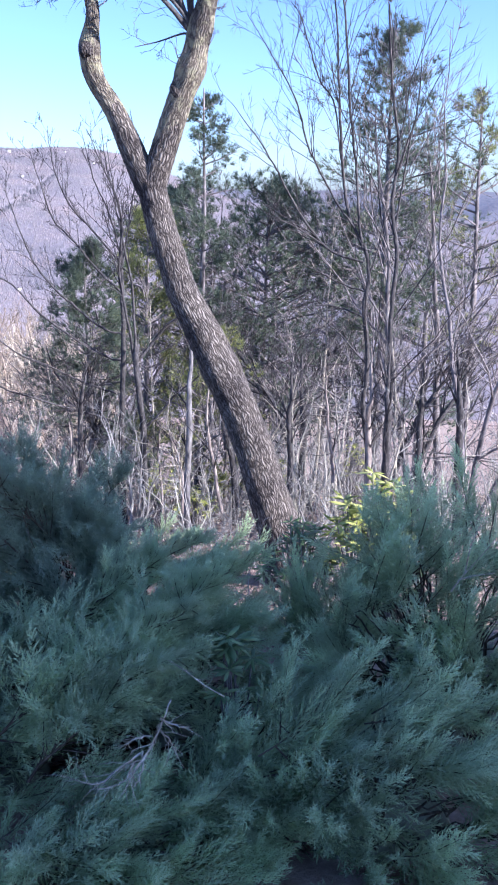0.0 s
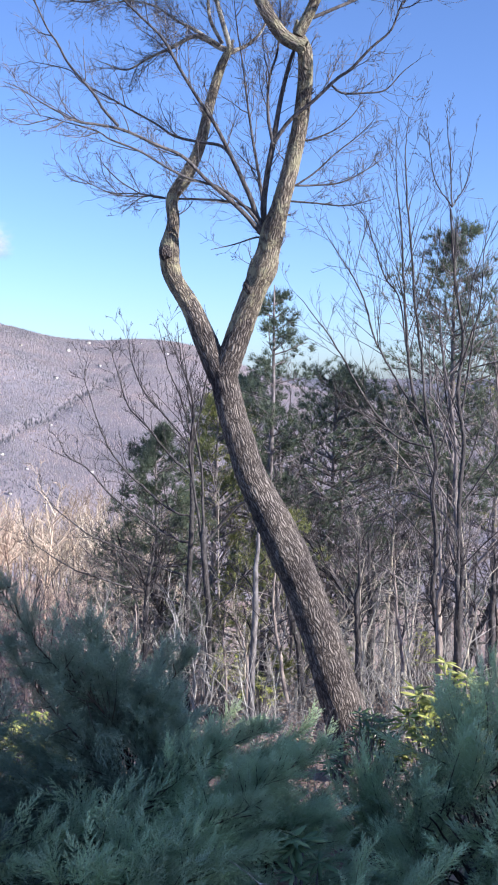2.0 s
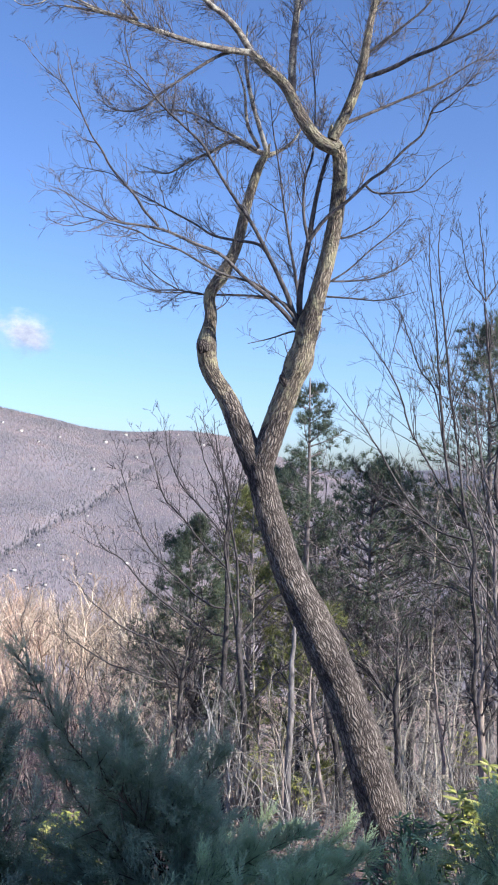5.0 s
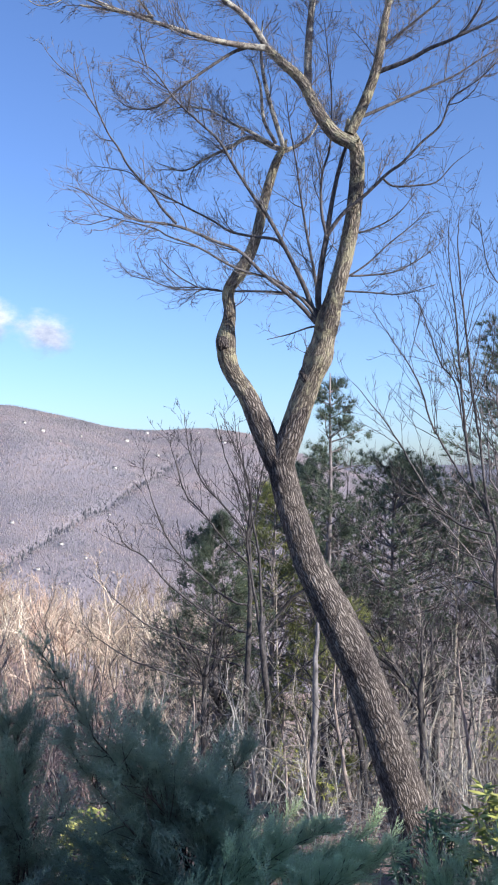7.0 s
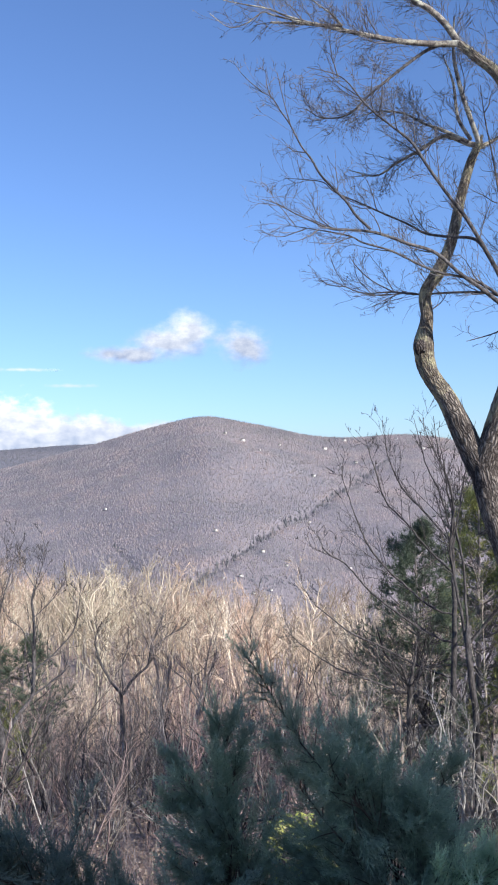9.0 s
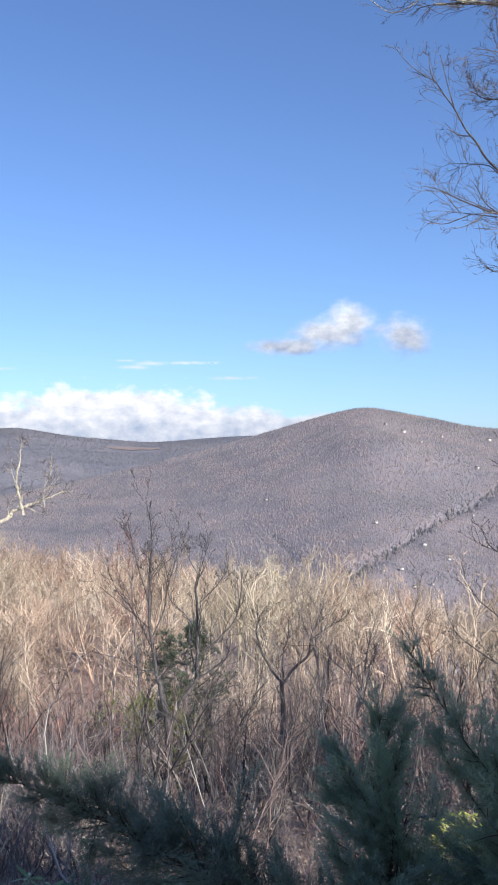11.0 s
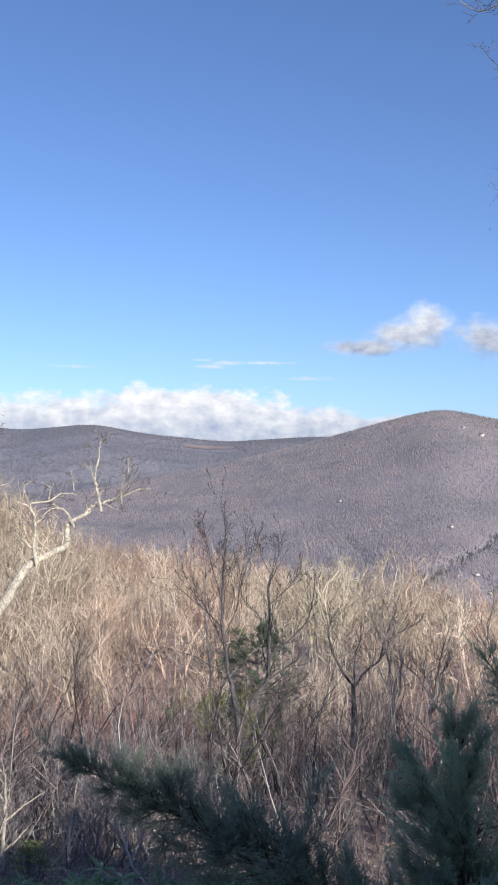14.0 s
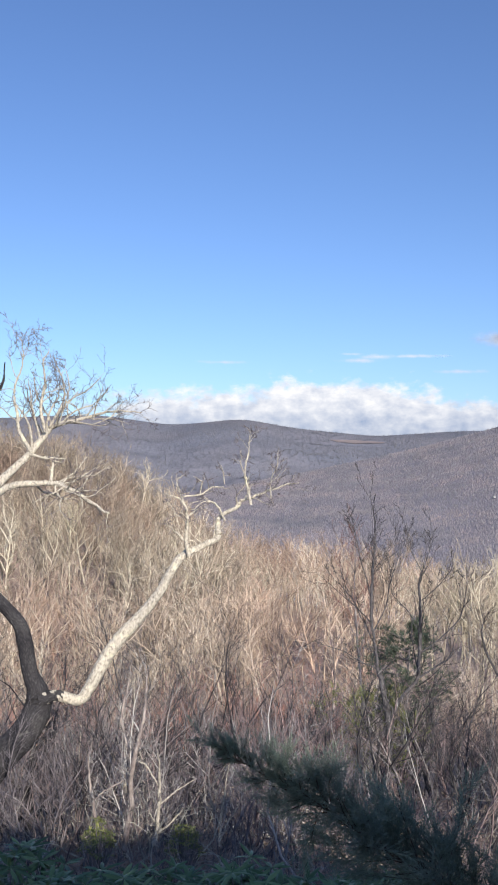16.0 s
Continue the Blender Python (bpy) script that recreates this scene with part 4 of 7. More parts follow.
# the wood right of and behind the oak: kind, bearing, distance, rise of the top, spin
for row in ((3, -13.6, 18, 15.5, 100),
            (2, -12, 24, 11, 140), (4, -4, 25, 2, 210), (0, 4.4, 26, 4.5, 300), (3, -2, 27, 1, 15),
            (4, 5.8, 21, -4, 20), (4, 11.5, 20, -6, 70), (12, 9.9, 17, -10.5, 60), (12, 4.3, 17.5, -9.5, 140), (12, 1.2, 19, -9, 230), (4, -3.2, 18, -6, 30), (12, -5.6, 18, -9, 310), (4, -9.8, 19, -4, 110), (9, 3.4, 20, -3, 10), (9, -4.6, 21, -2, 80), (9, 8.4, 22, -3, 190), (0, 1.5, 24, 0.5, 170), (2, -8.5, 30, 4, 250), (2, -10.5, 21, 10.5, 200)):
    plant(*row)
for bb, dd, ee in ((19.5, 66, -10.5), (26.3, 70, -10.2), (33.0, 68, -9.8), (40.4, 62, -9.6), (43.6, 66, -8.8), (51.5, 60, -8.5), (37.2, 72, -9.4)):
    plant(8, bb, dd, ee, bb * 37)
r = np.random.default_rng(31)
for i in range(26):
    b, d = r.uniform(-18, 11), r.uniform(19, 60)
    plant(int(r.choice((5, 9, 9, 10, 7, 10))), b, d, r.uniform(-10, -2.5), r.uniform(0, 360), r.uniform(0.8, 1.3))
# the thicket below, towards the spur
for row in ((0, 45.8, 24, -10, 200), (11, 27.4, 24, -10.5, 60), (9, 31.8, 30, -11, 10), (11, 25.0, 26, -7.8, 90), (2, 38.5, 28, -8.5, 10),
            (12, 50.6, 17.5, -12.2, 10), (12, 48.8, 17, -15.5, 50), (12, 46.2, 17.5, -15.2, 300), (12, 41.2, 17.5, -15, 90), (12, 38.8, 17.5, -15.2, 150), (12, 40.1, 17.5, -16.5, 200), (12, 53.4, 18, -13.5, 20), (12, 34.0, 18, -15.5, 75), (12, 29.4, 15, -18, 250),
            (12, 52.2, 17, -15, 300), (12, 20.2, 18, -17, 210), (4, 53.5, 22, -14, 33), (4, 46.9, 20, -15, 80), (4, 18.6, 17, -18, 20), (12, 16.6, 15, -20, 130),
            (12, 19.2, 11, -21, 40), (12, 17.6, 10.5, -22, 170), (12, 21.2, 12, -20.4, 280), (12, 26.4, 12.5, -20.6, 330)):
    plant(*row)
for i in range(75):
    b, d = r.uniform(11, 62), r.uniform(20, 75)
    rise = -19 + 6.5 * (d - 20) / 50 + r.uniform(0, 3.8)
    plant(int(r.choice((5, 6, 6, 7, 7, 9, 9, 10, 10))), b, d, rise, r.uniform(0, 360), r.uniform(1.1, 1.7))


for i in range(56):
    b, d = r.uniform(12, 60), r.uniform(16, 36)
    plant(int(r.choice((1, 3, 3, 7, 10, 0))), b, d, -18.5 + 5.5 * (d - 16) / 20 + r.uniform(0, 4.0), r.uniform(0, 360), r.uniform(0.9, 1.3))


# ---- trees whose limbs can be told apart ----
drawn = {}


def drawn_tree(name, bearing, d, label, wood):
    at = on_ground(bearing, d)
    ob = thing(name, at, label, "tree", "bare trees in the winter wood")
    drawn[ob.name] = (at, [], [], wood)
    return ob


def bough(tree, pairs, d, r0, r1, count):
    """One limb of a tree, tapering from r0 to r1; count 0 is the trunk. Shoots are added later, count of them on each."""
    at, lines, rads, wood = drawn[tree.name]
    stem = r0 > 0.055 and not lines
    r0, r1 = r0 * 0.8, r1 * 0.85
    pts = [P(b, e, d + 0.25 * math.sin(7.3 * i + 40 * r0) * (0.2 + i / len(pairs))) for i, (b, e) in enumerate(pairs)]
    if stem:
        pts = [on_ground(pairs[0][0], d) - np.array((0, 0, 0.35))] + pts[1:]
    pts = smooth_line(pts, 8 * len(pairs)) - at
    rng_b = np.random.default_rng(int(r0 * 1e4) + len(lines))
    pts[2:] += np.cumsum(rng_b.normal(size=(len(pts) - 2, 3)) * 0.006, axis=0)
    v, f, flat = knobbly(pts, [r0, r0 * 0.8 + r1 * 0.2, r1], 12 if r0 > 0.05 else 7, 0.03, rng_b)
    part("trunk" if stem else "limb", v, f, wood, tree, "", True, straight=flat)
    k = np.linspace(0, len(pts) - 1, 14).astype(int)
    lines.append(pts[k])
    rads.append((np.linspace(r0, r1, 14), count))


def leaf_out(tree, seed, twig, floor=0.0045, size=1.0):
    """Bare side shoots and twigs on every limb of a drawn tree."""
    at, lines, rads, wood = drawn[tree.name]
    p, q, n = np.array(lines), np.array([a for a, _ in rads]), np.array([c for _, c in rads])
    o = shoots(p, np.minimum(q, 0.03), np.random.default_rng(seed), ((n * 1.3).astype(int), 4, 3), 0.2, 40, (0.32 * size, 0.5, 0.5), 0.1, 0.05, floor=floor, Ks=(7, 5, 3))
    part("twigwork", *join([tubes(*x[:2], 3, pointed=True) for x in o]), twig, tree, "fine bare twigs", False, "stuff")


forked = drawn_tree("forked_tree", 35.2, 25, "forked grey leafless tree rising above the thicket", M_BOUGH)
sapling_a = drawn_tree("bare_tree", -7.6, 17, "slender dark leafless tree with upswept branches", M_BLACKBARK)
sapling_b = drawn_tree("bare_tree", -8.8, 17.5, "straight dark leafless tree beside a white pine", M_BLACKBARK)
dark_tree = drawn_tree("bare_tree", 6.6, 18, "dark leafless tree with crooked side limbs", M_BLACKBARK)
fan_tree = drawn_tree("bare_tree", 8.5, 18.5, "leafless tree with a wide fan of thin limbs", M_BLACKBARK)
bough(forked, [(34.89, -18.06), (34.76, -15.42), (35.0, -13.66), (35.45, -12.04)], 25, 0.106, 0.076, 0)
bough(forked, [(35.45, -12.04), (35.65, -10.56), (35.93, -8.9), (35.94, -7.23), (35.87, -5.54), (35.81, -3.49), (36.15, -1.26)], 25, 0.0528, 0.008, 13)
bough(forked, [(34.76, -15.42), (34.14, -13.67), (33.11, -12.39), (32.94, -10.92), (32.94, -8.93), (33.01, -6.91), (32.77, -5.89)], 25, 0.066, 0.024, 9)
bough(forked, [(32.94, -10.92), (32.08, -10.26), (30.88, -9.1), (30.43, -7.59), (30.29, -5.89)], 25, 0.0264, 0.0072, 8)
bough(forked, [(33.04, -12.33), (31.91, -11.58), (31.22, -10.92), (30.98, -9.93)], 25, 0.033, 0.0112, 4)
bough(forked, [(35.69, -9.74), (35.01, -8.24), (34.67, -6.56), (34.15, -4.87), (33.81, -3.15)], 25, 0.0231, 0.0064, 10)
bough(forked, [(33.18, -9.43), (33.63, -8.42), (34.42, -7.85), (34.49, -6.9)], 25, 0.0165, 0.0064, 6)
bough(forked, [(32.98, -7.92), (32.08, -7.08), (31.22, -5.89), (30.98, -4.87)], 25, 0.0198, 0.0064, 8)
bough(forked, [(35.79, -10.23), (36.89, -8.22), (37.75, -7.21), (38.26, -6.02)], 25, 0.0198, 0.0056, 8)
bough(forked, [(35.9, -7.73), (36.38, -5.87), (36.73, -4.17), (36.91, -2.97)], 25, 0.0185, 0.0056, 9)
bough(forked, [(32.77, -5.96), (32.25, -4.19), (32.43, -2.81)], 25, 0.0145, 0.0048, 7)
bough(forked, [(32.91, -6.06), (33.63, -4.53), (33.53, -3.15)], 25, 0.0132, 0.0048, 7)
bough(forked, [(35.51, -11.88), (36.54, -11.53), (37.57, -11.02), (39.26, -10.5)], 25, 0.0231, 0.008, 6)
bough(sapling_a, [(-7.6, -19.2), (-7.45, -15.6), (-7.05, -12.6), (-7.2, -9.6), (-6.8, -6.9), (-7.0, -4.8), (-6.7, -2.7)], 17, 0.06, 0.036, 4)
bough(sapling_a, [(-6.7, -2.9), (-5.7, -0.9), (-5.2, 2.2), (-4.9, 5.6), (-4.7, 8.3), (-4.4, 11.7), (-4.2, 15.0)], 17, 0.035, 0.006, 12)
bough(sapling_a, [(-6.7, -3.1), (-6.1, 1.5), (-5.6, 4.9), (-5.1, 9.7), (-4.8, 13.0), (-4.9, 15.3)], 17, 0.03, 0.006, 10)
bough(sapling_a, [(-6.8, -3.9), (-4.9, -3.3), (-3.3, -1.6), (-2.1, 0.4), (-1.0, 2.5), (0.2, 4.2), (1.3, 5.6)], 17, 0.028, 0.006, 12)
bough(sapling_a, [(-6.2, -1.9), (-4.7, 0.1), (-3.3, 2.5), (-2.5, 5.2), (-1.1, 7.6), (0.3, 9.7)], 17, 0.024, 0.005, 12)
bough(sapling_a, [(-5.5, 0.5), (-4.8, 4.9), (-3.7, 6.6), (-2.8, 9.7), (-1.9, 10.7)], 17, 0.02, 0.005, 9)
bough(sapling_a, [(-6.9, -5.6), (-5.7, -5.3), (-4.7, -4.8), (-3.0, -3.9)], 17, 0.022, 0.006, 6)
bough(sapling_a, [(-7.0, -7.2), (-5.4, -6.6), (-4.1, -6.4), (-2.4, -6.8)], 17, 0.02, 0.006, 6)
bough(sapling_b, [(-8.8, -19.1), (-8.55, -14.8), (-8.8, -11.3), (-8.5, -7.6), (-8.7, -3.5), (-8.25, -0.4), (-8.4, 2.6), (-7.9, 6.6), (-7.8, 10.3)], 17.5, 0.056, 0.02, 8)
bough(sapling_b, [(-7.8, 10.3), (-7.7, 13.2), (-7.5, 15.8)], 17.5, 0.018, 0.006, 5)
bough(sapling_b, [(-7.8, 10.3), (-7.0, 11.6), (-6.5, 13.3), (-6.2, 15.2)], 17.5, 0.016, 0.005, 6)
bough(sapling_b, [(-7.8, 10.3), (-8.5, 11.6), (-8.9, 14.2)], 17.5, 0.016, 0.005, 5)
bough(sapling_b, [(-8.6, -1.8), (-9.0, 1.6), (-9.5, 4.9), (-9.8, 8.6)], 17.5, 0.025, 0.006, 9)
bough(sapling_b, [(-8.6, -3.8), (-7.8, -1.8), (-7.4, 0.9), (-7.2, 4.2)], 17.5, 0.02, 0.005, 7)
bough(dark_tree, [(6.6, -19.9), (6.7, -15.6), (6.9, -12.3), (7.1, -10.0), (7.0, -9.0)], 18, 0.08, 0.06, 0)
bough(dark_tree, [(7.1, -9.9), (7.6, -7.0), (8.0, -4.3), (7.8, -2.2), (8.0, -0.5), (8.8, 1.6), (9.7, 3.7)], 18, 0.035, 0.006, 12)
bough(dark_tree, [(7.0, -9.1), (7.1, -5.6), (7.4, -3.2), (7.9, -0.5), (8.2, 3.0)], 18, 0.032, 0.006, 10)
bough(dark_tree, [(7.0, -10.0), (6.0, -8.8), (5.2, -7.8), (4.2, -7.1)], 18, 0.04, 0.025, 3)
bough(dark_tree, [(6.7, -14.1), (5.4, -12.8), (4.4, -11.8), (3.2, -10.9)], 18, 0.03, 0.015, 4)
bough(fan_tree, [(7.97, -19.84), (8.02, -14.85), (7.79, -9.93), (7.66, -6.55), (7.65, -4.15)], 18.5, 0.07, 0.035, 0)
bough(fan_tree, [(8.05, -13.72), (8.81, -13.4), (11.23, -12.59), (13.29, -11.93), (14.99, -11.26), (16.69, -10.26), (18.04, -9.09)], 18.5, 0.03, 0.006, 13)
bough(fan_tree, [(7.81, -11.92), (9.89, -11.28), (11.97, -10.29), (14.03, -9.29), (15.75, -7.96), (16.6, -6.95)], 18.5, 0.028, 0.006, 12)
bough(fan_tree, [(7.72, -9.93), (8.56, -9.6), (10.3, -8.62), (12.39, -6.95), (13.79, -5.26), (15.17, -4.26), (15.69, -3.24)], 18.5, 0.03, 0.006, 13)
bough(fan_tree, [(7.66, -8.25), (8.94, -7.93), (10.69, -6.59), (12.44, -4.91), (13.33, -3.21), (13.89, -1.17), (14.33, 0.19)], 18.5, 0.028, 0.006, 12)
bough(fan_tree, [(7.64, -5.87), (9.02, -4.52), (10.44, -2.83), (11.67, -1.47), (12.4, 0.58), (12.89, 2.46)], 18.5, 0.026, 0.006, 12)
bough(fan_tree, [(7.65, -4.15), (9.07, -2.46), (10.48, -0.76), (11.21, 0.95), (11.55, 3.7)], 18.5, 0.024, 0.005, 11)
bough(fan_tree, [(7.65, -4.15), (8.33, -1.41), (9.32, 0.99), (9.89, 3.57)], 18.5, 0.022, 0.005, 9)
bough(fan_tree, [(7.65, -4.15), (7.64, -1.39), (8.45, 1.01), (8.68, 3.43)], 18.5, 0.022, 0.005, 9)
bough(fan_tree, [(7.65, -4.15), (7.19, -1.38), (6.73, 1.4), (6.97, 4.51)], 18.5, 0.02, 0.005, 7)
crooked = drawn_tree("bare_tree", 27.9, 28, "crooked dark leafless tree with raised arms in the thicket", M_BOUGH)
bough(crooked, [(27.9, -21.5), (27.9, -18.5), (27.86, -16.15), (27.76, -14.55), (27.8, -12.5)], 28, 0.1, 0.065, 0)
bough(crooked, [(27.8, -12.57), (28.57, -11.63), (29.12, -10.4), (29.3, -9.5), (29.1, -8.6)], 28, 0.05, 0.012, 9)
bough(crooked, [(27.74, -12.58), (26.94, -11.54), (26.25, -11.05), (25.95, -9.9), (25.6, -8.9), (25.3, -8.2)], 28, 0.055, 0.012, 12)
bough(crooked, [(26.06, -10.1), (25.02, -9.31), (23.7, -8.52)], 28, 0.03, 0.01, 8)
bough(crooked, [(27.74, -12.58), (27.78, -11.02), (27.5, -10.0), (27.4, -9.0)], 28, 0.035, 0.008, 9)
for ob, seed, twig, floor in ((crooked, 206, M_BLACKTWIG, 0.006), (forked, 201, M_BLACKTWIG, 0.006), (sapling_a, 202, M_BLACKTWIG, 0.004), (sapling_b, 203, M_BLACKTWIG, 0.004), (dark_tree, 204, M_BLACKTWIG, 0.0045), (fan_tree, 205, M_BLACKTWIG, 0.0045)):
    leaf_out(ob, seed, twig, floor, 0.8 if ob is fan_tree or ob is dark_tree else 1.15)


# trunks that stand behind the hedge, in and out of the sun
for wood, d, r0, pairs, words, forks in (
    (M_MIDBARK, 16, 0.064, [(3.94, -19.4), (3.94, -17.16), (3.79, -14.74), (3.8, -11.98), (3.7, -9.23), (3.74, -6.85)], "straight grey trunk in the sunlit wood", []),
    (M_GREY, 15.5, 0.036, [(1.71, -19.25), (2.19, -16.83), (2.63, -14.58), (2.65, -12.68), (2.48, -10.27)], "thin pale leaning trunk beside the oak", []),
    (M_GREY, 16.5, 0.032, [(4.24, -19.22), (4.36, -17.5), (4.66, -15.86), (5.18, -14.55), (5.54, -13.0)], "thin pale crooked trunk under the pines", [(0.028, 0.012, [(5.57, -19.19), (5.55, -17.13), (5.66, -15.41), (5.51, -13.51)])]),
    (M_BLACKBARK, 17, 0.055, [(10.64, -16.11), (10.52, -14.07), (10.27, -11.86), (9.95, -9.83)], "dark trunk among green pine boughs", []),
    (M_GREY, 15, 0.045, [(11.2, -17.27), (11.15, -15.91), (11.19, -14.89), (11.38, -13.35)], "pale sunlit trunk beside the juniper", [(0.02, 0.008, [(11.23, -16.59), (11.85, -16.05), (12.27, -15.78)])]),
    (M_BLACKBARK, 18, 0.075, [(0.78, -17.35), (0.93, -16.14), (1.25, -14.93), (1.65, -13.03), (2.0, -10.95)], "dark leaning trunk beyond the oak", []),
    (M_BLACKBARK, 17, 0.06, [(-2.68, -17.31), (-2.62, -15.41), (-2.48, -13.51), (-2.56, -11.96), (-2.59, -9.55)], "dark trunk with sunlit patches in the wood", []),
    (M_BLACKBARK, 20, 0.08, [(-3.4, -16.43), (-3.38, -14.01), (-3.27, -11.94), (-3.28, -9.54)], "stout grey trunk deep in the wood", []),
    (M_GREY, 16, 0.034, [(-5.36, -17.24), (-5.32, -15.87), (-5.08, -14.49), (-4.88, -11.91), (-4.86, -9.85)], "slim pale trunk in the sunlit wood", []),
    (M_GREY, 16, 0.06, [(-7.6, -17.67), (-7.57, -15.27), (-7.43, -13.38), (-7.5, -11.84), (-7.43, -9.11)], "pale grey trunk above the yellow laurel", []),
    (M_BLACKBARK, 15.8, 0.078, [(-8.75, -17.45), (-8.59, -15.23), (-8.57, -13.17), (-8.44, -11.81), (-8.41, -8.91)], "dark straight trunk above the yellow laurel", []),
    (M_BLACKBARK, 18, 0.07, [(-10.71, -16.15), (-10.62, -14.45), (-10.67, -11.72), (-10.66, -9.68)], "dark trunk behind white branches", []),
    (M_BLACKBARK, 17, 0.08, [(-13.29, -16.32), (-13.08, -14.31), (-12.94, -11.61), (-12.68, -9.1)], "dark trunk at the wood's edge", []),
    (M_PALE, 14.5, 0.02, [(-8.98, -17.44), (-9.21, -16.05), (-9.5, -14.67), (-9.86, -13.29), (-10.47, -11.73), (-11.09, -10.68)], "thin white leaning sapling over the hedge", [(0.012, 0.004, [(-9.5, -14.67), (-9.19, -13.83), (-9.49, -12.79)])]),
    (M_PALE, 14.5, 0.02, [(-13.73, -17.3), (-13.56, -15.29), (-13.42, -13.95), (-13.58, -12.59), (-13.38, -10.91)], "thin white broken sapling at the wood's edge", [(0.012, 0.005, [(-13.55, -15.21), (-14.43, -15.09), (-14.93, -14.94)]), (0.012, 0.005, [(-13.56, -15.37), (-12.42, -15.7), (-11.38, -15.68)])]),
):
    trunk_tree = drawn_tree("bare_tree", pairs[0][0], d, words, wood)
    bough(trunk_tree, pairs, d, r0 * 1.2, r0 * 0.2, 8)
    for f0, f1, fork in forks:
        bough(trunk_tree, fork, d, f0, f1, 4)
    leaf_out(trunk_tree, int(d * 100 + r0 * 1e4), M_PALETWIG if wood is M_PALE else M_BLACKTWIG, 0.0045, 0.8)
# pale and dark stems at the foot of the thicket
for wood, d, r0, pairs, words, forks in (
    (M_GREY, 12.6, 0.042, [(50.8, -21.98), (50.6, -19.67), (50.63, -17.94), (50.3, -15.96), (49.89, -13.93), (49.82, -12.08)], "grey-white crooked trunk in the thicket", [(0.022, 0.008, [(50.6, -16.62), (51.16, -15.04), (50.83, -12.99), (50.73, -11.6)]), (0.016, 0.006, [(50.6, -18.16), (51.94, -18.77), (52.65, -19.17)])]),
    (M_PALE, 12.6, 0.028, [(48.92, -21.83), (48.83, -19.72), (48.8, -18.2), (49.07, -16.65)], "short pale broken trunk with side branches", [(0.018, 0.006, [(48.85, -19.72), (47.82, -18.98), (46.48, -18.34)]), (0.018, 0.006, [(48.88, -21.2), (47.79, -20.49), (47.07, -19.75)]), (0.014, 0.006, [(48.8, -18.64), (49.42, -17.53), (50.03, -17.3)])]),
    (M_GREY, 12.8, 0.024, [(52.41, -21.71), (52.64, -19.6), (52.86, -17.87), (52.7, -16.12)], "thin grey trunk beside a yellow shrub", []),
    (M_PALE, 12.2, 0.018, [(45.09, -21.88), (44.99, -20.4), (44.64, -18.89), (44.3, -17.13)], "thin pale twin stems in the thicket", [(0.014, 0.005, [(45.09, -21.67), (44.5, -20.4), (43.78, -19.11)])]),
    (M_TRUNKSHADE, 15, 0.066, [(56.34, -21.48), (56.35, -18.56), (56.25, -16.41), (56.48, -13.73)], "dark trunk standing behind the white-limbed tree", []),
):
    trunk_tree = drawn_tree("bare_tree", pairs[0][0], d, words, wood)
    bough(trunk_tree, pairs, d, r0 * 1.2, r0 * 0.2, 7)
    for f0, f1, fork in forks:
        bough(trunk_tree, fork, d, f0, f1, 4)
    leaf_out(trunk_tree, int(d * 100 + r0 * 1e4), M_PALETWIG if wood is not M_TRUNKSHADE else M_BLACKTWIG, 0.0045, 0.8)

# ---- brush: low tangled stems between the trees ----
def sapling(seed, stems=2, branches=7, twigs=5, crook=0.2, spread=0.33, angle=44, thick=0.0065):
    """A thin leafless sapling 1 m high with upswept branches; the finest twigs are slivers."""
    r = np.random.default_rng(seed)
    way = np.array([[0, 0, 1.0]]) + r.normal(size=(stems, 3)) * spread * np.array([1, 1, 0.2])
    p, q = grow(r.normal(size=(stems, 3)) * 0.06 * np.array([1, 1, 0]), way, r.uniform(0.65, 1.0, stems), np.full(stems, thick), 6, crook, 0.08, r, 0.25)
    s, w, L, R = spawn(p, q, branches, 0.25, 0.98, angle, 0.4, 0.5, r, 0.25)
    p1, q1 = grow(s, w, L, R, 3, 0.18, 0.1, r, 0.4)
    s, w, L, R = spawn(p1, q1, twigs, 0.15, 1.0, 34, 0.45, 0.7, r, 0.15)
    p2, q2 = grow(s, w, L, R, 2, 0.1, 0.05, r, 0.3)
    return join([tubes(p, q, 3, pointed=True), tubes(p1, q1, 3, pointed=True), blades(p2, 0.0024, r)])


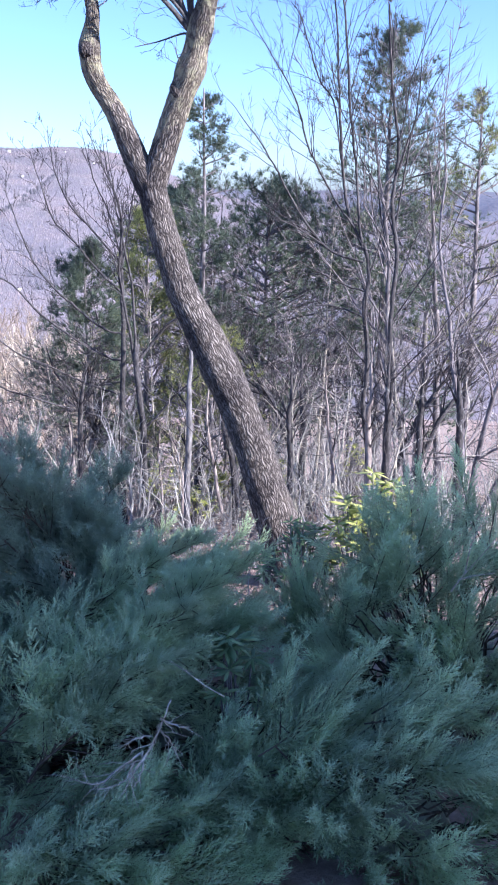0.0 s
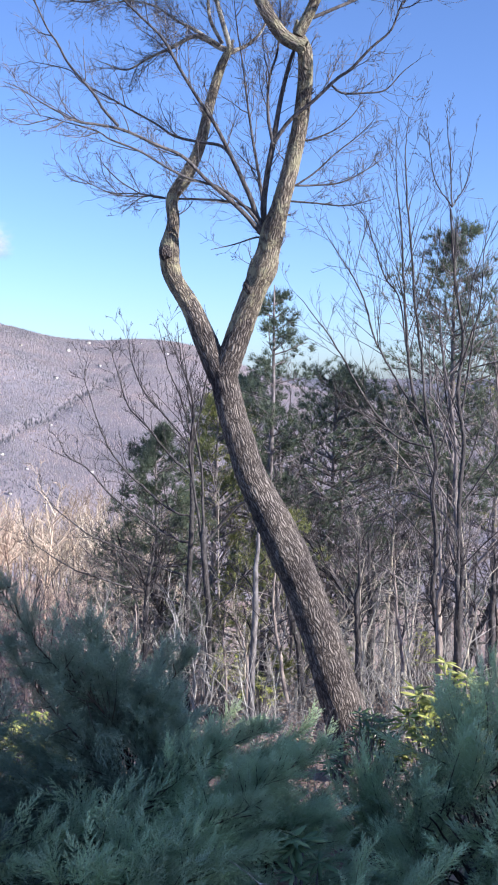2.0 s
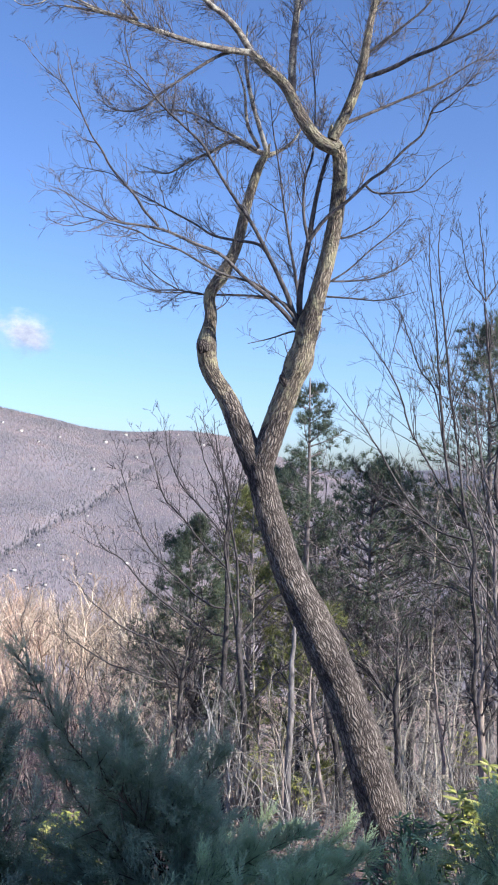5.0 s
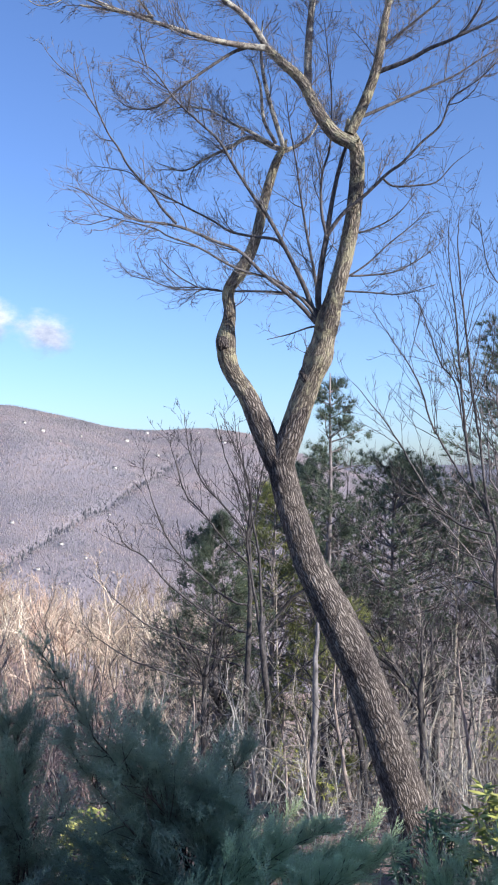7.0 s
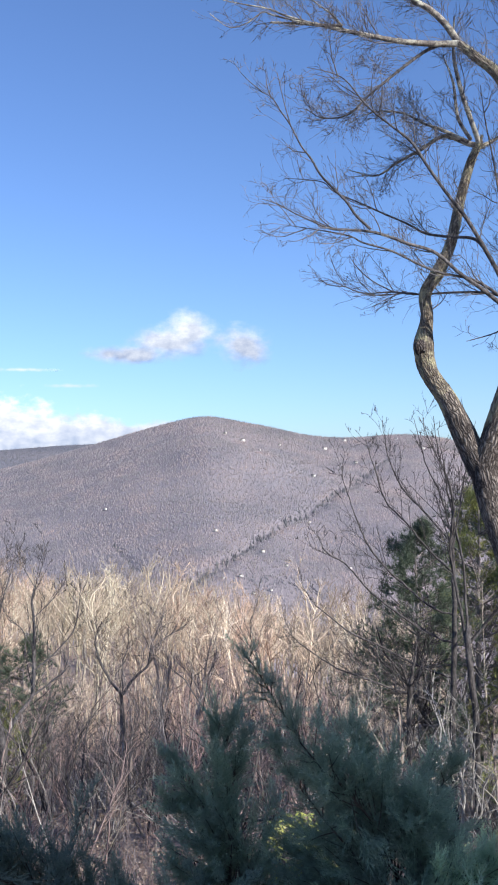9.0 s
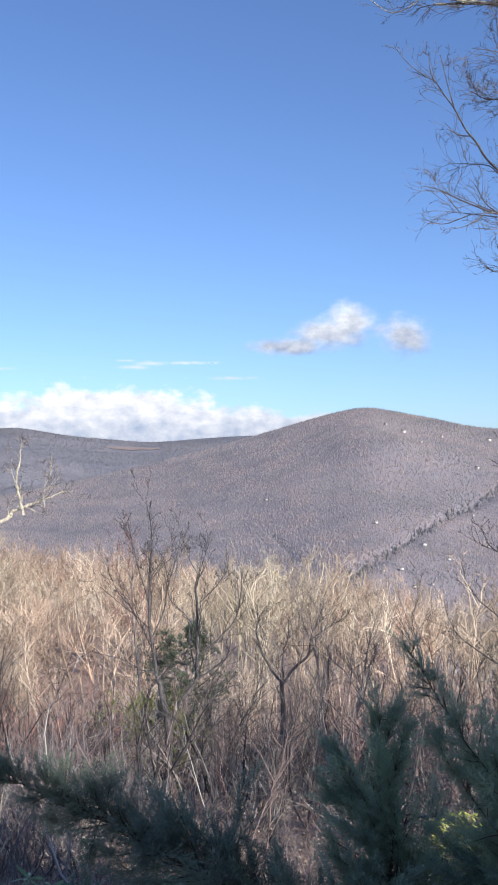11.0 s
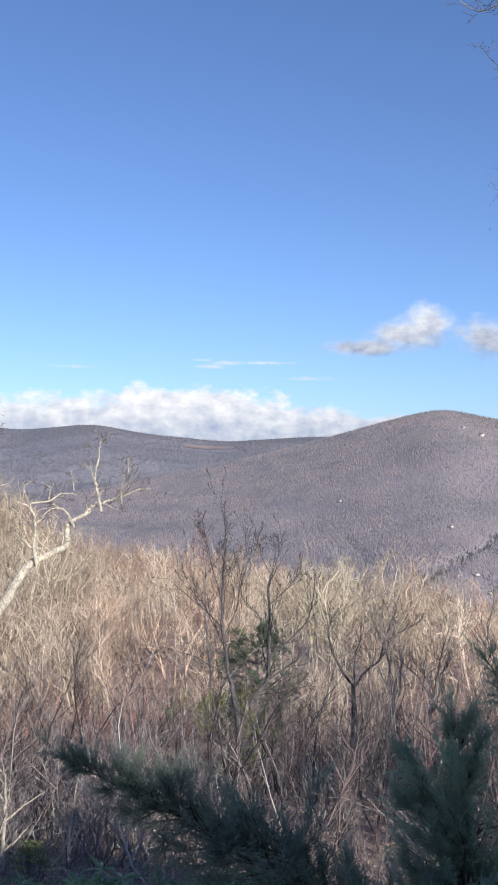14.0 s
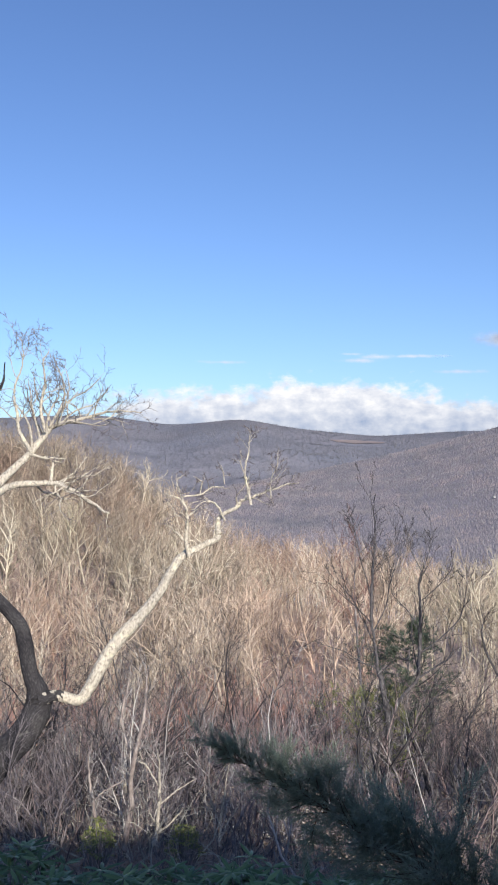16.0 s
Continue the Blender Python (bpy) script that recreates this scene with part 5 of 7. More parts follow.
def vase(seed, branches=11, twigs=7, wide=0.34):
    """A small far tree 1 m high: a stem that forks and opens like a vase into a round crown of fine twigs."""
    r = np.random.default_rng(seed)
    p, q = grow(np.zeros((1, 3)), np.array([[0, 0, 1.0]]) + r.normal(size=(1, 3)) * 0.08, np.array([0.82]), np.array([0.012]), 6, 0.09, 0.1, r, 0.3)
    u = np.sort(r.uniform(0.3, 0.98, branches))
    x = u * 5
    k = np.minimum(x.astype(int), 4)
    s = p[0, k] + (p[0, k + 1] - p[0, k]) * (x - k)[:, None]
    a = np.arange(branches) * 2.4 + r.normal(size=branches) * 0.5
    out = r.uniform(0.5, 1.3, branches) * (1.05 - 0.4 * u)
    way = np.stack([np.cos(a) * out, np.sin(a) * out, np.full(branches, 0.9)], -1)
    p1, q1 = grow(s, way, wide * r.uniform(0.7, 1.3, branches) * (1.25 - 0.6 * u), np.full(branches, 0.0048), 5, 0.26, 0.14, r, 0.35)
    s, w, L, R = spawn(p1, q1, twigs, 0.2, 1.0, 38, 0.5, 0.7, r, 0.2)
    p2, q2 = grow(s, w, L, R, 2, 0.1, 0.1, r, 0.5)
    s, w, L, R = spawn(p2, q2, 2, 0.25, 1.0, 40, 0.75, 0.7, r, 0.12)
    p3, q3 = grow(s, w, L, R, 2, 0.1, 0.05, r, 0.5)
    pieces = [tubes(p, q, 3, pointed=True), tubes(p1, q1, 3, pointed=True), blades(p2, 0.0048, r), blades(p3, 0.004, r)]
    # smooth stems and limbs are paler than the twigs
    return (*join(pieces), np.concatenate([np.full(len(x), t) for (x, _), t in zip(pieces, (0.16, 0.14, -0.02, -0.1))]))


def sow(name, templates, count, b0, b1, d0, d1, low, high, seed, material, label, category, even=0.5):
    """Many small growths joined into one stretch of stuff."""
    r = np.random.default_rng(seed)
    pieces, tones = [], []
    for tv, tf, *paler in templates:
        n = count // len(templates)
        b = r.uniform(b0, b1, n)
        d = (d0 ** (1 / even) + r.random(n) * (d1 ** (1 / even) - d0 ** (1 / even))) ** even
        lim = np.interp(b, CREST_B, CREST_D) + 12
        d = np.minimum(d, lim - r.uniform(0, 30, n))
        pos = on_ground(b, d)
        pieces.append(scatter(tv, tf, pos, turn_z(r.uniform(0, 6.28, n)), r.uniform(low, high, n)))
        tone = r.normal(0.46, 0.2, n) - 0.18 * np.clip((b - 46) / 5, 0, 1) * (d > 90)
        tones.append(np.clip(tone[:, None] + (paler[0] if paler else np.zeros(len(tv)))[None], 0, 1).ravel())
    v, f = join(pieces)
    ob = new(name, mesh_of(name, v, f, material))
    ob.data.attributes.new("own", "FLOAT", "POINT").data.foreach_set("value", np.concatenate(tones).astype(np.float32))
    return tagged(ob, label, category, kind="stuff")


BRUSH = [sapling(80 + i) for i in range(6)]
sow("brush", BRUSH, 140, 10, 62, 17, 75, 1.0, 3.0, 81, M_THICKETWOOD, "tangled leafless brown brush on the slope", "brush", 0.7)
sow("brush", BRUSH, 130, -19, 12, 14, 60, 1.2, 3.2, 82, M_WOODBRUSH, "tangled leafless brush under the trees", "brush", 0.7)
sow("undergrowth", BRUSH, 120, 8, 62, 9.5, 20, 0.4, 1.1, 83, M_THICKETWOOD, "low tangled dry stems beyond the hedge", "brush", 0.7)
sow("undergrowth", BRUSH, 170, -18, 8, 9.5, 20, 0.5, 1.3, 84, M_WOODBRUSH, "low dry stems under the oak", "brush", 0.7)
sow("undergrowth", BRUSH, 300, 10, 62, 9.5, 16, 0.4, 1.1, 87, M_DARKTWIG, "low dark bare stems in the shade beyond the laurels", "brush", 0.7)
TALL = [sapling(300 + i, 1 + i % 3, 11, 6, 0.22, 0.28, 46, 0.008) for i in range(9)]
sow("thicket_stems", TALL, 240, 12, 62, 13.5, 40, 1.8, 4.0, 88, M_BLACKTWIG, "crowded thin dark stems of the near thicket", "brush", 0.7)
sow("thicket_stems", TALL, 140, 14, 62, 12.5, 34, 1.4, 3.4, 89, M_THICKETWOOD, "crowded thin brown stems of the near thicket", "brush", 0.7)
sow("thicket_stems", TALL, 42, -18, 13, 14, 32, 1.4, 3.8, 94, M_WOODBRUSH, "thin brown stems under the oak and pines", "brush", 0.7)
sow("pale_brush", BRUSH, 36, -18, 12, 15, 32, 1.2, 3.2, 85, M_BLEACHED, "pale dry saplings catching sun in the wood", "brush", 0.7)
sow("pale_brush", BRUSH, 110, 12, 60, 11, 30, 1.2, 3.0, 86, M_PALETWIG, "pale dry saplings in the thicket", "brush", 0.7)

sow("thicket_stems", TALL, 90, 36, 62, 13, 16.5, 1.2, 2.6, 103, M_DARKTWIG, "crowded dark stems at the foot of the thicket", "brush", 0.7)
SNAGS = [sapling(330 + i, 3, 6, 3, 0.4, 1.3, 68, 0.009) for i in range(6)]
sow("broken_branches", SNAGS, 80, -14, 12, 14.5, 30, 1.0, 2.6, 97, M_BLEACHED, "pale broken dead branches tangled under the pines", "branches", 0.7)
sow("broken_branches", SNAGS, 45, -14, 12, 14.5, 30, 1.4, 3.0, 98, M_MIDBARK, "dark crossed dead branches under the pines", "branches", 0.7)

sow("broken_branches", SNAGS, 60, 38, 60, 11.5, 16, 0.7, 1.7, 105, M_BLEACHED, "pale dead branches at the foot of the thicket", "branches", 0.7)
sow("broken_branches", SNAGS, 26, 17, 22.5, 8.6, 11.5, 0.5, 1.2, 104, M_BLEACHED, "pale bent dead branches in a gap of the hedge", "branches", 0.7)

# ---- fallen leaves ----
r = np.random.default_rng(93)
curl = np.array([(-0.5, -0.3, 0.25), (0.5, -0.3, 0.2), (0.55, 0.35, 0.3), (-0.45, 0.3, 0.35), (0, 0, 0.0)])
curl_f = np.array([(0, 1, 4), (1, 2, 4), (2, 3, 4), (3, 0, 4)])
n = 44000
bb, dd = r.uniform(-19, 62, n), 8.5 + 38 * r.random(n) ** 1.3
tilt = np.einsum("nij,njk->nik", turn_z(r.uniform(0, 6.28, n)), frames_along(np.array([[0, 0, 1.0]]) + 0.45 * r.normal(size=(n, 3)), r))
v, f = scatter(curl, curl_f, on_ground(bb, dd) + np.array([0, 0, 0.01]), tilt, r.uniform(0.025, 0.055, n) * (1 + dd / 50))
tagged(new("fallen_leaves", mesh_of("fallen_leaves", v, f, M_LITTER)), "dry curled tan leaves strewn over the slope", "leaves", kind="stuff")

# ---- the sunlit wood on the near spur ----
SPUR = [vase(90 + i, wide=0.3 + 0.022 * i) for i in range(8)]
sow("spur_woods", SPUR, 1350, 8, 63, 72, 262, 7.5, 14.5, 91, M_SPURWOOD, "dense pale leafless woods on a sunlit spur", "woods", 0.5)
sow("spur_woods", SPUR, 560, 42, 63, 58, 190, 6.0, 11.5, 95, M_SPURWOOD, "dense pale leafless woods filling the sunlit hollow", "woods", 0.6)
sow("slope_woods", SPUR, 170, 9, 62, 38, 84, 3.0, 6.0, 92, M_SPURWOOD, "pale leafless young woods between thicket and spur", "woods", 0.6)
sow("reddish_brush", BRUSH, 520, 36, 63, 40, 84, 2.4, 5.0, 96, M_REDBRUSH, "low reddish-brown leafless brush in the hollow", "brush", 0.6)


# ---- far woods and houses on the mountain ----
def far_tree():
    """A far leafless tree, one high, drawn up slim among its neighbours."""
    v = [(0.05, 0.03, 1.0)] + [(0.2 * math.cos(a), 0.2 * math.sin(a), 0.0) for a in (0.2, 2.3, 4.4)]
    return np.array(v), np.array([(0, 1, 2), (0, 2, 3), (0, 3, 1)])


def spindle():
    """A far conifer, one high."""
    v = [(0.02, 0.01, 1.0)] + [(0.26 * math.cos(a), 0.26 * math.sin(a), 0.0) for a in (0, 1.57, 3.14, 4.71)]
    return np.array(v), np.array([(0, 1 + i, 1 + (i + 1) % 4) for i in range(4)])


def far_woods(name, template, count, b0, b1, d0, d1, low, high, seed, height, material, label, clumped=0.0, clear=None):
    """Woods of far trees over a slope; clumped: how strongly they gather in patches."""
    r = np.random.default_rng(seed)
    tv, tf = template
    b = r.uniform(b0, b1, count)
    d = np.sqrt(d0**2 + r.random(count) * (d1**2 - d0**2))
    a = np.radians(b)
    x, y = -np.sin(a) * d, np.cos(a) * d
    if clumped:
        here = fbm(x, y, np.random.default_rng(seed + 1), 4, 0.012) + 0.5 * r.normal(size=count) > clumped
        b, d, x, y = b[here], d[here], x[here], y[here]
    if clear:
        here = (b < clear[0]) | (b > clear[1]) | (d < clear[2]) | (d > clear[3])
        b, d, x, y = b[here], d[here], x[here], y[here]
    pos = np.stack([x, y, height(b, d) - 0.4], -1)
    n = len(b)
    tall = r.uniform(low, high, n)
    v, f = scatter(tv, tf, pos, turn_z(r.uniform(0, 6.28, n)), np.stack([tall * r.uniform(0.6, 1.25, n), tall * r.uniform(0.6, 1.25, n), tall], -1))
    ob = new(name, mesh_of(name, v, f, material))
    return tagged(ob, label, "woods", kind="stuff")


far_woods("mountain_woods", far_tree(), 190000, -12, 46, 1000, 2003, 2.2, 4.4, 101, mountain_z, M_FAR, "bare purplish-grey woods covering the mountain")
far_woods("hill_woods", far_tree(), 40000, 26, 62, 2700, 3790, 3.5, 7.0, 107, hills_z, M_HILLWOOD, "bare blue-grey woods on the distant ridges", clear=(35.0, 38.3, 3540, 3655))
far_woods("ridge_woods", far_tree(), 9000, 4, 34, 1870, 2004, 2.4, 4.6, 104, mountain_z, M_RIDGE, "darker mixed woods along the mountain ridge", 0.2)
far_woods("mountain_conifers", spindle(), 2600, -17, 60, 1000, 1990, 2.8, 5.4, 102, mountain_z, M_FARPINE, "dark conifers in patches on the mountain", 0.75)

r = np.random.default_rng(103)
# dark trees added along the ravines to draw their shaded sides
pieces = []
for b, line_d, deep in RAVINES:
    n = int((24 if deep > 4 else 10) * (b[-1] - b[0]))
    bb = r.uniform(b[0], b[-1], n)
    dd = np.interp(bb, b, line_d) + r.normal(size=n) * 9 + 5 * np.sin(bb * 3)
    aa = np.radians(bb)
    pos = np.stack([-np.sin(aa) * dd, np.cos(aa) * dd, mountain_z(bb, dd) - 0.5], -1)
    pieces.append(scatter(*spindle(), pos, turn_z(r.uniform(0, 6.28, n)), r.uniform(4, 8, n)))
v, f = join(pieces)
tagged(new("ravine_shade_trees", mesh_of("ravine_shade_trees", v, f, M_FARPINE)), "dark lines of added conifers standing in for ravine shade", "woods", kind="stuff")


def on_mountain(bearing, rise):
    d = met_at(mountain_z, bearing, rise)
    a = radians(bearing)
    return np.array((-math.sin(a) * d, math.cos(a) * d, float(mountain_z(np.array(bearing), np.array(d))))), d


def box(x0, y0, z0, x1, y1, z1):
    v = np.array([(x, y, z) for x in (x0, x1) for y in (y0, y1) for z in (z0, z1)], float)
    return v, np.array([(0, 1, 3, 2), (4, 6, 7, 5), (0, 4, 5, 1), (2, 3, 7, 6), (0, 2, 6, 4), (1, 5, 7, 3)])


def gable(w, d, z0, h, over=0.5):
    v = np.array([(-w - over, -d - over, z0), (w + over, -d - over, z0), (w + over, d + over, z0), (-w - over, d + over, z0), (-w - over, 0, z0 + h), (w + over, 0, z0 + h)], float)
    return v, np.array([(0, 1, 5), (0, 5, 4), (2, 3, 4), (2, 4, 5), (0, 4, 3), (1, 2, 5), (0, 3, 2), (0, 2, 1)])


M_WHITEHOUSE = plain("white_siding", (0.68, 0.67, 0.65), 0.7)
house = thing("far_house", (0, 0, 0), "small white house among trees on the mountainside", "house", "houses on the mountain")
part("wall", *box(-7, -4, -4, 7, 4, 4.5), M_WHITEHOUSE, house)
part("roof", *gable(7, 4, 4.5, 3), M_ROOF, house, "grey gabled roof")
for i in range(4):
    part("window", *box(-5.6 + 3.2 * i, -4.06, 1.2, -4.2 + 3.2 * i, -3.98, 3.2), M_PANE, house)
spots = [(21.91, -3.21), (21.21, 2.78), (20.14, 2.31), (17.9, 1.99), (15.14, 1.72), (15.87, 0.05), (16.17, -2.77), (19.03, -4.5), (23.07, -6.86), (17.6, -5.38), (20.0, -7.8), (19.64, -7.04), (28.55, -1.72), (13.77, -5.6), (13.27, 0.82), (13.93, 2.18), (19.11, 1.7),
         (20.4, -6.0), (18.6, -6.9), (15.3, -4.6), (10.8, 2.2), (9.2, 1.6), (21.5, -6.1)]
for i, (b, e) in enumerate(spots):
    at, d = on_mountain(b, e)
    m = pose(at[0], at[1], at[2] + 2.0, 0, 0, b + r.uniform(-30, 30)) @ Matrix.Scale(r.uniform(0.32, 0.6) * d / 2000, 4)
    if i:
        h2 = copy_thing(house, m)
    else:
        h2 = house
    h2.matrix_basis = m


# ---- pines ----
TUFT = []
for i in range(15):
    a, t = i * 2.4, 0.35 + 0.75 * ((i * 0.618) % 1)
    dirn = np.array([math.sin(t) * math.cos(a), math.sin(t) * math.sin(a), math.cos(t)])
    s = np.array([-math.sin(a), math.cos(a), 0]) * 0.0036
    TUFT += [-s, s, dirn * (0.1 + 0.05 * ((i * 0.37) % 1))]
TUFT_V, TUFT_F = np.array(TUFT), np.arange(45).reshape(15, 3)


def pine(name, height, width, bottom, seed, needles, label, whorls=16, per=5, tufts=16, bare=0.0, size=1.0, round_top=0.72):
    """A pine: straight trunk, whorls of limbs, tufts of long needles at the ends of the shoots."""
    r = np.random.default_rng(seed)
    ob = thing(name, (0, 0, 0), label, "tree", "pines in the wood")
    p, q = grow(np.array([[0, 0, -0.4]]), np.array([[0.02, 0, 1.0]]), np.array([height + 0.4]), np.array([0.011 * height + 0.03]), 18, 0.015, 0.03, r, 0.1)
    part("trunk", *tubes(p, q, 10, 0.04, r), M_DARKBARK, ob, "", True)
    n = whorls * per
    u = bottom + (1 - bottom) * (np.repeat(np.arange(whorls), per) + r.uniform(-0.25, 0.25, n)) / whorls
    x = u * 17
    k = np.minimum(x.astype(int), 16)
    s = p[0, k] + (p[0, k + 1] - p[0, k]) * (x - k)[:, None]
    a = r.uniform(0, 6.28, n)
    shape = np.clip(np.sin(np.pi * np.clip((1 - (u - bottom) / (1 - bottom)) * round_top + 0.05, 0, 1)), 0.12, 1)
    L = width * 0.5 * shape * r.uniform(0.55, 1.2, n)
    way = np.stack([np.cos(a), np.sin(a), 0.05 + 0.75 * (u - bottom)], -1)
    p1, q1 = grow(s, way, L, 0.012 + L * 0.008, 7, 0.07, 0.04, r, 0.3)
    for i in range(len(p1)):
        part("limb", *tubes(p1[i:i + 1], q1[i:i + 1], 4, pointed=True), M_DARKBARK, ob, "", True)
    s, w, L2, R2 = spawn(p1, q1, 9, 0.22, 1.0, 46, 0.36, 0.6, r, 0.15)
    p2, q2 = grow(s, w, np.maximum(L2, 0.12), np.maximum(R2, 0.004), 4, 0.1, 0.08, r, 0.6)
    part("shootwork", *tubes(p2, q2, 3, pointed=True), M_DARKBARK, ob, "", False, "stuff")
    keep = r.random(len(p2)) > bare
    ends = p2[keep]
    m = max(4, tufts // 5)
    pos = np.concatenate([ends[:, -1]] + [ends[:, 1] + (ends[:, -1] - ends[:, 1]) * r.random((len(ends), 1)) for _ in range(m - 1)])
    ways = np.tile(unit(ends[:, -1] - ends[:, -2]), (m, 1)) + r.normal(size=(len(pos), 3)) * 0.3 + np.array([0, 0, 0.2])
    pos = pos + r.normal(size=pos.shape) * 0.05
    part("foliage", *scatter(TUFT_V, TUFT_F, pos, frames_along(ways, r), r.uniform(0.8, 1.5, len(pos)) * size), needles, ob, "", False, "stuff")
    return ob


def set_pine(ob, bearing, d):
    x, y, z = on_ground(bearing, d)
    ob.location = (float(x), float(y), float(z))


def pine_at(bearing, d, rise, width, bottom, seed, needles=None, label="dark green pine among bare trees on the slope", **kw):
    h = EYE + d * math.tan(radians(rise)) - float(ground_z(bearing, d))
    ob = pine("pine_tree", h, width, bottom, seed, needles or M_PINE, label, **kw)
    set_pine(ob, bearing, d)
    return ob


pine_at(3.2, 23, 5.9, 2.2, 0.5, 41, whorls=13, per=4, tufts=14, bare=0.25, size=1.2, label="slim pine spire behind the oak")
pine_at(2.4, 20, -8.0, 3.0, 0.15, 54, whorls=10, per=5, tufts=14, bare=0.4, needles=M_YELLOWPINE, label="low yellow-green pine under the taller pines")
pine_at(-0.6, 26, 0.6, 6.2, 0.36, 42, whorls=17, per=6, tufts=24, label="broad dark pine behind the leaning oak", size=1.3)
pine_at(3.6, 27, 0.2, 5.0, 0.36, 47, whorls=15, per=6, tufts=24, size=1.3)
pine_at(-7.9, 25, 9.2, 4.2, 0.42, 43, whorls=16, per=5, tufts=24, label="tall white pine with tufted open crown", size=1.4)
pine_at(-13.0, 27, 5.8, 4.6, 0.4, 44, whorls=14, per=4, tufts=14, bare=0.3, label="thin yellowish pine with sparse needles", needles=M_YELLOWPINE, size=1.2)
pine_at(10.0, 21, -3.0, 3.7, 0.18, 45, whorls=16, per=5, tufts=24, round_top=0.45, label="small dark pine with wide low limbs", size=1.2)
pine_at(6.6, 25, -0.8, 3.4, 0.25, 46, whorls=15, per=5, tufts=18, needles=M_YELLOWPINE, label="yellow-green young pine catching the sun", size=1.2)
pine_at(-4.4, 30, -1.0, 5.5, 0.3, 48, whorls=14, per=5, tufts=18, bare=0.2, size=1.3)
pine_at(-1.5, 38, 0.2, 6.0, 0.25, 51, whorls=13, per=5, tufts=18, size=1.6, label="distant dark pine in the wood")
pine_at(-10.5, 36, 1.5, 6.0, 0.25, 52, whorls=13, per=5, tufts=18, size=1.6, label="distant dark pine in the wood")
pine_at(33.8, 27, -9.4, 2.8, 0.45, 49, whorls=11, per=5, tufts=12, label="small pine behind a bare forked tree", bare=0.15)
pine_at(35.3, 26, -13.5, 3.4, 0.3, 50, whorls=9, per=4, tufts=12, needles=M_YELLOWPINE, label="low yellowish pine in the thicket", bare=0.3)


# ---- juniper hedge ----
def feather(seed, sprigs=17):
    """A juniper feather 1 m long along z: fine scaly sprigs set at narrow angles along a bowed stem."""
    r = np.random.default_rng(seed)
    out = []
    bow = r.uniform(0.1, 0.3)
    for i in range(sprigs):
        u = (i + 0.5) / sprigs
        a = i * 2.4 + r.normal() * 0.3
        c = np.array([bow * u * u, 0, u])
        open_ = 0.8 - 0.45 * u
        way = unit(np.array([math.cos(a) * open_, math.sin(a) * open_, 1.0]))
        L = (0.44 - 0.22 * u) * r.uniform(0.7, 1.2)
        x = unit(np.cross(way, r.normal(size=3)))
        y = np.cross(way, x)
        for j in range(6):
            h = j / 5
            b = j * 2.2
            o = x * math.cos(b) + y * math.sin(b)
            base = c + way * L * h * 0.85
            tip = base + (o * 0.34 + way * 0.95) * L * (0.5 - 0.18 * h)
            s = np.cross(o, way) * 0.015
            out += [base - s, base + s, tip]
    v = np.array(out)
    return v, np.arange(len(v)).reshape(-1, 3)


FEATHERS = [feather(110 + i) for i in range(5)]


HOLLOWS = ((12.0, -33.0, 5.6, 1.1, -0.22), (6.3, -32.9, 1.6, 1.1, 0.0))   # bearing, rise, half width, half height, slope


